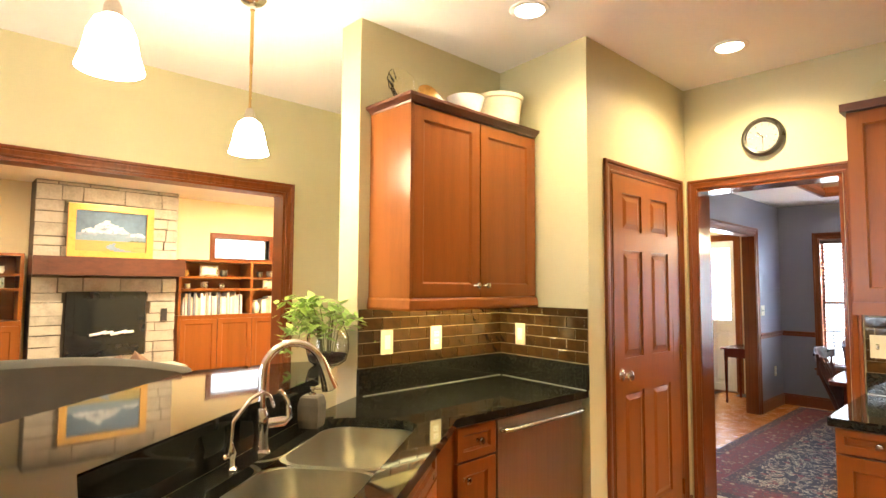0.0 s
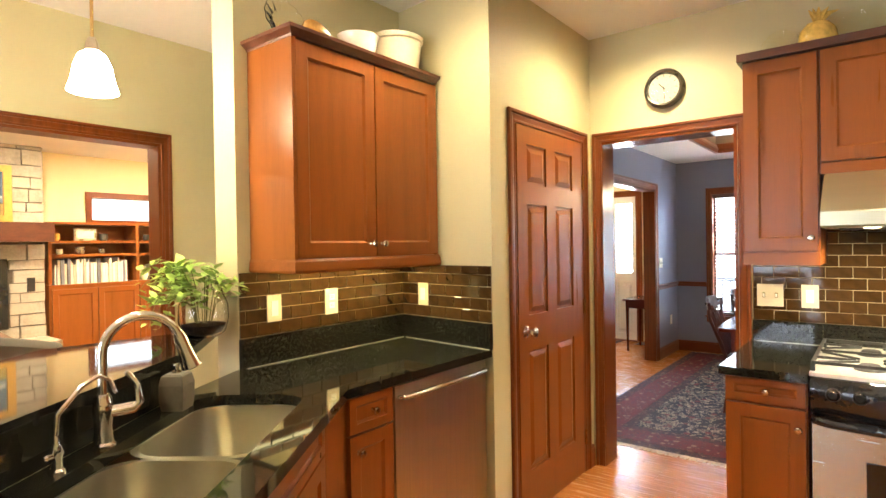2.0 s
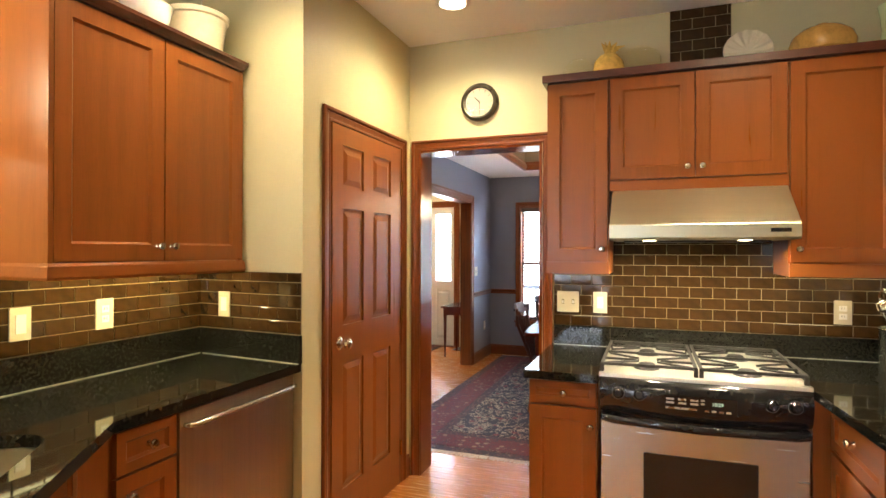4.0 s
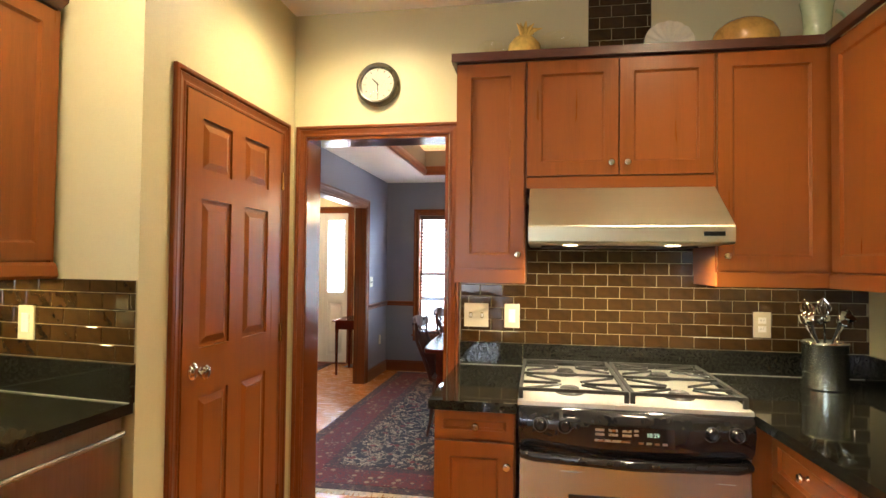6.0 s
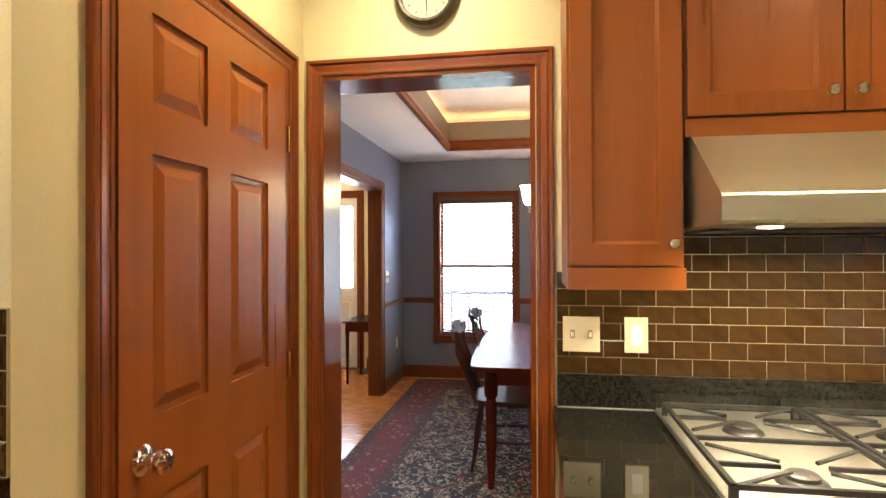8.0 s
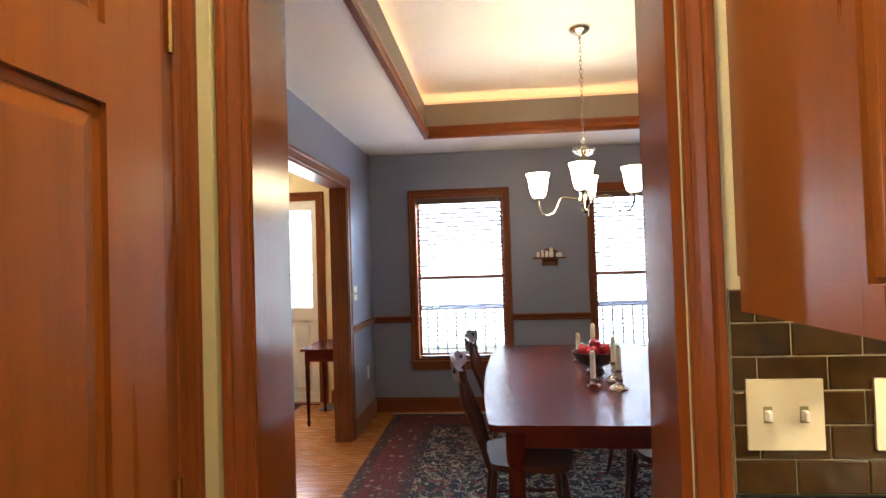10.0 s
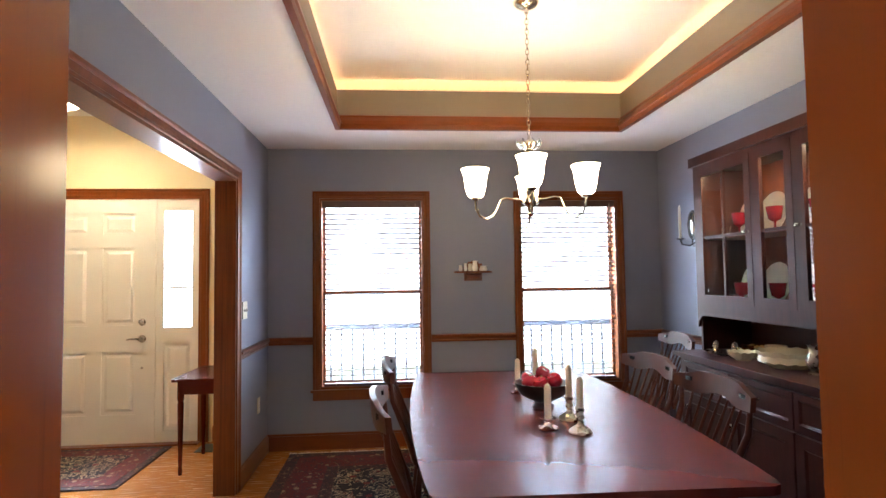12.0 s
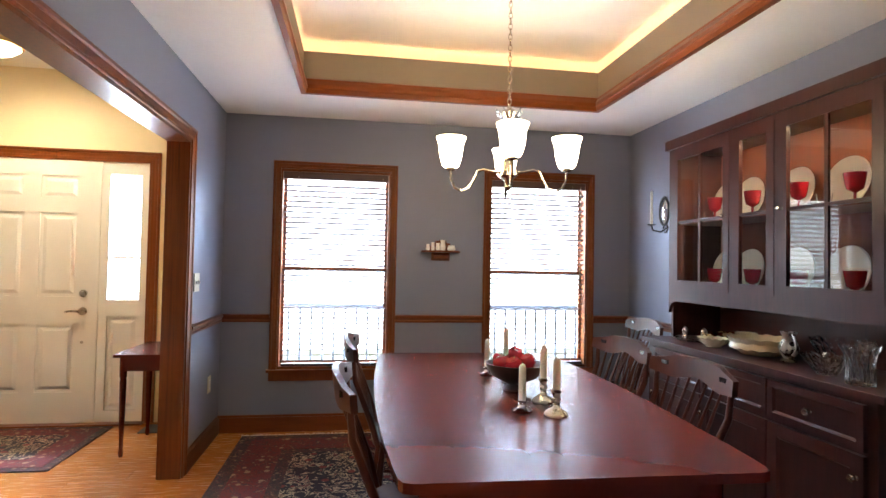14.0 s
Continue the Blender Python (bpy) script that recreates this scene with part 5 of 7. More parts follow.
dish("plate", (3.50, -0.14, KR + 0.105), plate_prof(0.115), M["ceramic"], "cream ribbed ceramic plate leaning on the wall", "plate", leanE, ribs=0.12)
dish("casserole", (3.40, -0.44, KR), [(0, 0), (0.10, 0), (0.135, 0.03), (0.14, 0.07), (0.125, 0.11), (0.09, 0.14), (0.04, 0.155), (0.03, 0.165), (0, 0.168)], M["ochre"], "ochre glazed domed dish on the cabinet", "dish")
vs_ = dish("vase", (3.32, -0.70, KR), [(0, 0), (0.05, 0), (0.056, 0.02), (0.052, 0.08), (0.058, 0.15), (0.066, 0.19), (0.06, 0.195), (0.05, 0.15), (0, 0.02)], M["green_glaze"], "pale green glazed pitcher on the cabinet", "pitcher")
part("handle", tube(bmesh.new(), arc((3.32, -0.765, KR + 0.10), 0.045, -80, 80, (0, -1, 0), (0, 0, 1), 10), 0.008, 8), M["green_glaze"], vs_, "", True)

# pendant lamps over the bar
for px, py, pz in ((0.99, 2.60, 2.075), (0.30, 1.95, 2.08)):
    pd = thing("pendant_lamp", (px, py, pz - 0.1), "lit pendant lamp with a frosted bell shade", "pendant lamp", "pendants over the bar")
    part("canopy", lathe(bmesh.new(), [(0.06, KC - 0.001), (0.06, KC - 0.012), (0.045, KC - 0.028), (0.012, KC - 0.034), (0.012, KC - 0.06)], (px, py, 0), 24), M["nickel"], pd, "nickel canopy", True)
    part("stem", tube(bmesh.new(), [(px, py, KC - 0.05), (px, py, pz + 0.35), (px, py, pz + 0.34), (px, py, pz + 0.10)], [0.008, 0.008, 0.006, 0.006], 10), M["brass"], pd, "slim brass rod", True)
    part("socket", lathe(bmesh.new(), [(0.012, 0.14), (0.022, 0.12), (0.026, 0.09), (0.02, 0.085)], (px, py, pz), 18), M["nickel"], pd, "", True)
    part("shade", lathe(bmesh.new(), [(0.026, 0.088), (0.045, 0.075), (0.062, 0.035), (0.072, -0.02), (0.085, -0.06), (0.082, -0.062), (0.068, -0.02), (0.058, 0.033), (0.04, 0.07), (0.024, 0.082)], (px, py, pz), 28), M["pend_shade"], pd, "frosted glass bell shade", True)

# recessed cans, the added one included
for cx, cy, watts in CANS:
    cn = thing("recessed_light", (cx, cy, KC - 0.02), "lit round recessed ceiling light with white trim", "ceiling light", "recessed kitchen lights")
    part("trim_ring", lathe(bmesh.new(), [(0.095, 0.0), (0.092, -0.006), (0.07, -0.008), (0.065, 0.0)], (cx, cy, KC - 0.001), 32), M["white_paint"], cn, "", True)
    part("lens", lathe(bmesh.new(), [(0.066, -0.001), (0.066, -0.003), (0, -0.004)], (cx, cy, KC - 0.001), 24), M["can_glow"], cn, "glowing lens", True)

# glass jar with a trailing vine
jar = thing("glass_vase", (1.345, 2.50, 1.07), "round clear glass jar with a leafy vine", "vase")
jx, jy = 1.335, 2.475
part("glass", lathe(bmesh.new(), [(0, 0.0), (0.06, 0.0), (0.085, 0.02), (0.098, 0.07), (0.095, 0.13), (0.075, 0.175), (0.072, 0.19), (0.078, 0.20), (0.074, 0.20), (0.068, 0.19), (0.071, 0.174), (0.09, 0.13), (0.093, 0.07), (0.081, 0.024), (0.058, 0.006), (0, 0.006)], (jx, jy, 1.07), 32), M["glass"], jar, "clear glass jar", True)
part("soil", lathe(bmesh.new(), [(0, 0.008), (0.055, 0.008), (0.078, 0.025), (0.086, 0.05), (0.04, 0.058), (0, 0.055)], (jx, jy, 1.07), 20), M["soil"], jar, "dark soil", True)
plant = thing("vine_plant", (jx, jy, 1.12), "bright green trailing vine with pointed leaves", "plant")
rnd = random.Random(11)
leaves = []
for k in range(24):
    a = rnd.uniform(0, 6.28)
    if k < 15:
        a = rnd.uniform(1.9, 4.6)
    reach, rise = rnd.uniform(0.06, 0.21), rnd.uniform(0.12, 0.27)
    drop = rnd.uniform(0.0, 0.12) if k % 3 == 0 else 0.0
    p0 = Vector((jx + 0.03 * math.cos(a), jy + 0.03 * math.sin(a), 1.12))
    d = Vector((math.cos(a), math.sin(a), 0))
    pts = [p0, p0 + d * 0.02 + Vector((0, 0, rise * 0.6)), p0 + d * reach * 0.6 + Vector((0, 0, rise)), p0 + d * reach + Vector((0, 0, rise - 0.02 - drop)), p0 + d * reach * 1.15 + Vector((0, 0, rise - 0.05 - drop * 2))]
    part("stem", tube(bmesh.new(), pts, [0.0022, 0.002, 0.0018, 0.0015, 0.001], 5), M["stem"], plant, "", True)
    for j in range(15):
        t = rnd.uniform(1.2, 3.95)
        i = int(t)
        leaves.append((pts[i].lerp(pts[i + 1], t - i) + Vector((rnd.uniform(-.02, .02), rnd.uniform(-.02, .02), rnd.uniform(-.01, .02))), rnd.uniform(0, 6.28), rnd.uniform(-0.5, 0.9), rnd.uniform(0.6, 1.25)))
lm = bmesh.new()
sh = [(0, 0, 0), (0.011, 0.012, 0.002), (0.013, 0.026, 0.0), (0, 0.055, -0.010), (-0.013, 0.026, 0.0), (-0.011, 0.012, 0.002), (0, 0.024, -0.004)]
vv = [lm.verts.new(v) for v in sh]
for t in ((0, 1, 6), (1, 2, 6), (2, 3, 6), (3, 4, 6), (4, 5, 6), (5, 0, 6)):
    lm.faces.new([vv[i] for i in t])
leaf_mesh = bpy.data.meshes.new("leaf")
lm.to_mesh(leaf_mesh), lm.free()
leaf_mesh.materials.append(M["leaf"])
leaf_mesh.shade_smooth()
for p_, az, tilt, s in leaves:
    lf = new("leaf", leaf_mesh)
    lf.parent = plant
    lf.matrix_basis = Matrix.Translation(p_ - plant.location) @ Euler((tilt, 0.3 * math.sin(az * 5), az)).to_matrix().to_4x4() @ Matrix.Scale(s, 4)

# ---- dining room ----
TC = Vector((5.80, 0.755, 0))
table = thing("dining_table", TC, "long dark cherry dining table with a satin top", "table")
table.rotation_euler.z = radians(-1.2)


def boat(z0, z1, hx, hy_end, hy_mid, r):
    """A table top with gently bowed long sides and rounded corners."""
    pts = []
    n = 14
    for sgn in (-1, 1):
        for k in range(n + 1):
            x = -hx + 2 * hx * k / n
            x = x * -sgn
            y = sgn * (hy_mid - (hy_mid - hy_end) * (x / hx) ** 2)
            if abs(abs(x) - hx) < 1e-6:
                ends = [(x, y - sgn * r), (x - math.copysign(r * 0.3, x), y - sgn * r * 0.3), (x - math.copysign(r, x), y)]
                pts += ends if k == 0 else ends[::-1]
                continue
            pts.append((x, y))
    return pts


def at(bm, o):
    bm.transform(Matrix.Translation(o))
    return bm


pts = boat(0, 0, 1.03, 0.515, 0.565, 0.035)
part("tabletop", at(soften(prism(bmesh.new(), pts, 0.732, 0.76), 0.007, 2), TC), M["table"], table)
for d in ((-0.90, 0.90, -0.43, -0.41), (-0.90, 0.90, 0.41, 0.43), (-0.90, -0.88, -0.41, 0.41), (0.88, 0.90, -0.41, 0.41)):
    part("apron", at(B(*d, 0.63, 0.732), TC), M["table"], table)
for x in (-0.88, 0.88):
    for y in (-0.41, 0.41):
        part("leg", at(lathe(bmesh.new(), [(0.016, 0), (0.02, 0.03), (0.03, 0.25), (0.036, 0.52), (0.026, 0.545), (0.038, 0.56), (0.042, 0.60), (0.042, 0.731)], (x, y, 0), 14), TC), M["table"], table, "", True)


def make_chair():
    """A spindle-back side chair that faces +y, its seat centre over the origin."""
    c = thing("dining_chair", (0, 0, 0), "dark-stained spindle-back dining chair with a notched crest rail", "chair", "chairs round the table")
    bm = bmesh.new()
    n = 20
    rim = []
    for k in range(n):
        a = 2 * math.pi * k / n
        rim.append((0.235 * math.copysign(abs(math.cos(a)) ** 0.6, math.cos(a)) * (1.0 if math.sin(a) > 0 else 0.9), 0.215 * math.copysign(abs(math.sin(a)) ** 0.6, math.sin(a))))
    part("seat", soften(prism(bm, rim, 0.425, 0.455), 0.008, 2), M["dark"], c, "", True)
    for x, y in ((-0.17, 0.15), (0.17, 0.15), (-0.15, -0.16), (0.15, -0.16)):
        f = 1.28
        part("leg", tube(bmesh.new(), [(x * f, y * f * 1.05, 0), (x * (1 + (f - 1) * .7), y * (1 + (f - 1) * .7), 0.12), (x * (1 + (f - 1) * .45), y * (1 + (f - 1) * .45), 0.24), (x, y, 0.43)], [0.010, 0.015, 0.019, 0.013], 10), M["dark"], c, "", True)
    for a, b in (((-0.19, 0.17, 0.19), (-0.17, -0.18, 0.19)), ((0.19, 0.17, 0.19), (0.17, -0.18, 0.19)), ((-0.18, 0.0, 0.19), (0.18, 0.0, 0.19))):
        part("stretcher", tube(bmesh.new(), [a, tuple((p + q) / 2 for p, q in zip(a, b)), b], [0.007, 0.012, 0.007], 8), M["dark"], c, "", True)
    # crest rail: bowed, with a raised middle and two slots
    W, bow = 0.282, 0.05

    def crest(u, h):
        return Vector((u, -0.315 + bow * (u / W) ** 2 - 0.10 * (h - 0.86) - 0.03, h))
    cols, nn = [], 16
    bm = bmesh.new()
    for k in range(nn + 1):
        u = -W + 2 * W * k / nn
        s = abs(u) / W
        top = 0.925 - 0.020 * s ** 2 + (0.012 if s < 0.55 else 0.012 * max(0, 1 - (s - 0.55) / 0.12))
        lo = 0.852 - 0.012 * s + 0.010 * math.cos(s * 6)
        cols.append([bm.verts.new(crest(u, h) + Vector((0, d, 0))) for h, d in ((lo, -0.011), (lo, 0.011), (top, 0.011), (top, -0.011))])
    for p_, q_ in zip(cols, cols[1:]):
        for i in range(4):
            bm.faces.new((p_[i], p_[(i + 1) % 4], q_[(i + 1) % 4], q_[i]))
    bm.faces.new(cols[0]), bm.faces.new(cols[-1][::-1])
    part("crest_rail", soften(bm, 0.004), M["dark"], c, "wide notched crest rail", True)
    for u in (-0.20, 0.20):
        v = crest(u, 0.892)
        part("slot", B(v.x - 0.022, v.x + 0.022, v.y - 0.016, v.y + 0.016, 0.884, 0.901, bevel=0.006), M["black"], c, "dark slot in the crest")
    for sx in (-1, 1):
        part("back_post", tube(bmesh.new(), [(sx * 0.20, -0.185, 0.44), (sx * 0.215, -0.22, 0.56), crest(sx * 0.245, 0.76), crest(sx * 0.252, 0.875)], [0.013, 0.016, 0.013, 0.010], 10), M["dark"], c, "", True)
    for k in range(7):
        u = -0.155 + 0.31 * k / 6
        part("spindle", tube(bmesh.new(), [(u * 0.9, -0.195, 0.44), (u * 1.0, -0.235, 0.60), crest(u * 1.15, 0.86)], [0.006, 0.0085, 0.005], 8), M["dark"], c, "", True)
    return c


chair = make_chair()
SEATS = [(5.455, 0.378, 0), (6.09, 0.355, 2), (5.36, 1.12, 182), (6.22, 1.10, 179)]
for x, y, a in SEATS[1:] + [(7.14, -0.33, -4)]:
    copy_thing(chair, pose(x, y, 0.012, 0, 0, a))
chair.matrix_basis = pose(SEATS[0][0], SEATS[0][1], 0.012, 0, 0, SEATS[0][2])

# rug under the table
RX0, RX1, RY0, RY1 = 4.03, 7.735, -0.72, 2.215
rug = thing("rug", (5.85, 0.75, 0), "oriental wool rug with red border and dark floral field", "rug")
part("ground_band", B(RX0, RX1, RY0, RY1, 0.0, 0.009, bevel=0.003), M["rug_edge"], rug, "dark outer band")


def ring(bm, o, i, z0, z1):
    def loop(k, z):
        return [bm.verts.new((x, y, z)) for x, y in ((RX0 + k, RY0 + k), (RX1 - k, RY0 + k), (RX1 - k, RY1 - k), (RX0 + k, RY1 - k))]
    r = [loop(o, z0), loop(o, z1), loop(i, z1), loop(i, z0)]
    for k in range(4):
        j = (k + 1) % 4
        for a, b in ((0, 1), (1, 2), (2, 3), (3, 0)):
            bm.faces.new((r[a][k], r[a][j], r[b][j], r[b][k]))
    return bm


part("red_band", ring(bmesh.new(), 0.09, 0.33, 0.003, 0.011), M["rug_band"], rug, "deep red floral band")
part("field", box(bmesh.new(), RX0 + 0.41, RX1 - 0.41, RY0 + 0.41, RY1 - 0.41, 0.003, 0.0115), M["rug_field"], rug, "dark field with ivory floral pattern")
for x, s in ((RX0, -1), (RX1, 1)):
    bm = bmesh.new()
    y = RY0 + 0.01
    rnd = random.Random(3)
    while y < RY1:
        l, w = rnd.uniform(0.035, 0.06), rnd.uniform(0.008, 0.014)
        o = rnd.uniform(-0.008, 0.008)
        q = [bm.verts.new(p) for p in ((x - s * 0.004, y, 0.008), (x - s * 0.004, y + w, 0.008), (x + s * l, y + w + o, 0.003), (x + s * l, y + o, 0.003), (x - s * 0.004, y, 0.001), (x - s * 0.004, y + w, 0.001), (x + s * l, y + w + o, 0.0005), (x + s * l, y + o, 0.0005))]
        for f in ((0, 1, 2, 3), (4, 7, 6, 5), (0, 4, 5, 1), (1, 5, 6, 2), (2, 6, 7, 3), (3, 7, 4, 0)):
            bm.faces.new([q[i] for i in f])
        y += w + 0.001
    part("fringe", bm, M["fringe"], rug, "cream cotton fringe", kind="stuff")

# dining windows with wooden blinds
for wi, (y0, y1) in enumerate(WINS):
    w = thing("window_%d" % (wi + 1), (7.9, (y0 + y1) / 2, WZ0), "tall double-hung window in stained wood, blind lowered", "window", kind="structure")
    bm = bmesh.new()
    for a, b, c, d in ((y0, y0 + 0.012, WZ0, WZ1), (y1 - 0.012, y1, WZ0, WZ1), (y0 + 0.012, y1 - 0.012, WZ1 - 0.02, WZ1), (y0 + 0.012, y1 - 0.012, WZ0, WZ0 + 0.02)):
        box(bm, 7.862, 7.998, a, b, c, d)
    part("window_frame", bm, M["trim"], w)
    mz = (WZ0 + WZ1) / 2
    for a, b, x in ((WZ0 + 0.02, mz + 0.016, 7.945), (mz - 0.016, WZ1 - 0.02, 7.97)):
        bm = bmesh.new()
        for q in ((y0 + 0.012, y0 + 0.034, a, b), (y1 - 0.034, y1 - 0.012, a, b), (y0 + 0.034, y1 - 0.034, a, a + 0.032), (y0 + 0.034, y1 - 0.034, b - 0.032, b)):
            box(bm, x, x + 0.025, *q)
        sash = part("sash", bm, M["trim"], w)
        pn = part("pane", box(bmesh.new(), x + 0.010, x + 0.014, y0 + 0.03, y1 - 0.03, a + 0.028, b - 0.028), M["pane"], sash, "clear glass pane")
        pn.visible_shadow = False
    bl = thing("window_blind", (7.90, (y0 + y1) / 2, WZ0 + 0.02), "wooden slat blind lowered with open slats", "blind", "dining blinds")
    part("headrail", B(7.868, 7.915, y0 + 0.016, y1 - 0.016, WZ1 - 0.075, WZ1 - 0.022), M["blind"], bl)
    sm = bmesh.new()
    hw = (y1 - y0) / 2 - 0.018
    r = 0.022
    v = [sm.verts.new((x, y, z)) for x, z in ((-r, 0.004), (0, 0.0065), (r, 0.004), (r, 0.002), (0, 0.0035), (-r, 0.002)) for y in (-hw, hw)]
    for k in range(6):
        a, b = 2 * k, 2 * ((k + 1) % 6)
        sm.faces.new((v[a], v[a + 1], v[b + 1], v[b]))
    sm.faces.new(v[0::2]), sm.faces.new(v[1::2][::-1])
    bmesh.ops.recalc_face_normals(sm, faces=sm.faces)
    slat_me = bpy.data.meshes.new("slat")
    sm.to_mesh(slat_me), sm.free()
    slat_me.materials.append(M["blind"])
    z = WZ0 + 0.06
    while z < WZ1 - 0.09:
        s = new("slat", slat_me)
        s.parent = bl
        s.matrix_basis = pose(-0.008, 0, z - WZ0 - 0.02, 0, 17, 0)
        z += 0.0415
    part("bottom_rail", B(7.870, 7.914, y0 + 0.03, y1 - 0.03, WZ0 + 0.022, WZ0 + 0.042), M["blind"], bl)
    for y in (y0 + 0.13, y1 - 0.13):
        part("ladder_cord", tube(bmesh.new(), [(7.869, y, WZ0 + 0.03), (7.869, y, WZ1 - 0.05)], 0.0016, 5), M["cord"], bl)
    part("pull_cord", tube(bmesh.new(), [(7.864, y0 + 0.06, 1.15), (7.866, y0 + 0.06, WZ1 - 0.05)], 0.0018, 5), M["cord"], bl)

# chandelier
CX, CY = 6.0, 0.69
ch = thing("chandelier", (CX, CY, 1.70), "nickel chandelier with four lit bell shades", "chandelier")
part("canopy", lathe(bmesh.new(), [(0.066, 2.799), (0.066, 2.79), (0.055, 2.775), (0.03, 2.762), (0.012, 2.755), (0.01, 2.74)], (CX, CY, 0), 28), M["nickel"], ch, "round nickel canopy", True)
z = 2.745
k = 0
while z > 2.09:
    bm = bmesh.new()
    u_, v_ = ((1, 0, 0), (0, 0, 1)) if k % 2 else ((0, 1, 0), (0, 0, 1))
    pts_ = [Vector((CX, CY, z)) + Vector(u_) * (0.009 * math.cos(a)) + Vector(v_) * (0.017 * math.sin(a)) for a in [2 * math.pi * i / 10 for i in range(11)]]
    tube(bm, pts_, 0.0022, 5)
    part("chain_link", bm, M["nickel"], ch, "", True)
    z -= 0.0265
    k += 1
body = part("body", lathe(bmesh.new(), [(0.006, 2.09), (0.010, 2.075), (0.028, 2.06), (0.035, 2.05), (0.028, 2.035), (0.016, 2.02), (0.022, 1.99), (0.016, 1.95), (0.014, 1.85), (0.024, 1.82), (0.03, 1.79), (0.045, 1.765), (0.045, 1.745), (0.02, 1.725), (0.012, 1.70), (0.018, 1.69), (0.010, 1.675), (0, 1.67)], (CX, CY, 0), 24), M["nickel"], ch, "turned nickel column", True)
bm = bmesh.new()
lathe(bm, [(0.03, 2.02), (0.052, 2.03), (0.066, 2.055), (0.062, 2.058), (0.046, 2.036), (0.028, 2.025)], (CX, CY, 0), 24)
for v in bm.verts:
    a = math.atan2(v.co.y - CY, v.co.x - CX)
    if v.co.z > 2.05:
        v.co.z += 0.012 * math.cos(8 * a)
part("glass_crown", bm, M["glass"], ch, "scalloped clear glass crown", True)
for k in range(4):
    a = radians(78 + 90 * k)
    d = Vector((math.cos(a), math.sin(a), 0))
    c0 = Vector((CX, CY, 0))
    arm = part("arm", tube(bmesh.new(), [c0 + d * r_ + Vector((0, 0, z_)) for r_, z_ in ((0.03, 1.76), (0.08, 1.765), (0.12, 1.775), (0.15, 1.765), (0.165, 1.725), (0.19, 1.685), (0.225, 1.668), (0.258, 1.685), (0.277, 1.725), (0.28, 1.770))], 0.0065, 8), M["nickel"], ch, "curved nickel arm", True)
    e = c0 + d * 0.28
    part("cup", lathe(bmesh.new(), [(0.010, 1.765), (0.024, 1.772), (0.028, 1.785), (0.026, 1.795)], (e.x, e.y, 0), 16), M["nickel"], arm, "", True)
    part("shade", lathe(bmesh.new(), [(0.026, 1.780), (0.042, 1.795), (0.054, 1.84), (0.061, 1.90), (0.073, 1.930), (0.069, 1.931), (0.057, 1.90), (0.050, 1.84), (0.038, 1.80), (0.022, 1.786)], (e.x, e.y, 0), 24), M["shade"], arm, "lit frosted glass bell shade", True)

# fruit bowl and candles on the table
fb = thing("fruit_bowl", (5.80, 0.70, 0.76), "dark footed bowl of red apples on the table", "bowl")
part("bowl", lathe(bmesh.new(), [(0.05, 0.0), (0.052, 0.01), (0.03, 0.025), (0.05, 0.035), (0.10, 0.06), (0.125, 0.10), (0.132, 0.118), (0.126, 0.118), (0.115, 0.10), (0.09, 0.066), (0.03, 0.045), (0, 0.044)], (5.80, 0.70, 0.76), 32), M["bowl"], fb, "dark bronze bowl", True)
rnd = random.Random(8)
AP = [(0.05, 0, 0.115), (-0.055, 0.02, 0.115), (0.0, 0.06, 0.115), (0.005, -0.06, 0.116), (0.0, 0.0, 0.155), (-0.04, -0.045, 0.13), (0.055, 0.055, 0.12)]
for x, y, z in AP:
    s = rnd.uniform(0.92, 1.08)
    ap = part("apple", lathe(bmesh.new(), [(0, -0.026), (0.012, -0.032), (0.026, -0.024), (0.037, 0.0), (0.036, 0.016), (0.025, 0.029), (0.010, 0.029), (0, 0.022)], (5.80 + x, 0.70 + y, 0.76 + z), 16, pose(0, 0, 0, rnd.uniform(-25, 25), rnd.uniform(-25, 25)) @ Matrix.Scale(s, 4)), M["apple"], fb, "glossy red apple", True)
    part("stalk", tube(bmesh.new(), [(5.80 + x, 0.70 + y, 0.76 + z + 0.02), (5.802 + x, 0.70 + y, 0.76 + z + 0.042)], 0.0015, 5), M["stem"], ap)
TALL = [(0.044, 0.0), (0.046, 0.006), (0.036, 0.016), (0.014, 0.03), (0.010, 0.045), (0.018, 0.058), (0.012, 0.07), (0.016, 0.082), (0.022, 0.088), (0.022, 0.097), (0.0145, 0.097)]
LOW = [(0.038, 0.0), (0.040, 0.006), (0.018, 0.016), (0.014, 0.026), (0.020, 0.034), (0.034, 0.040), (0.034, 0.046), (0.013, 0.046)]
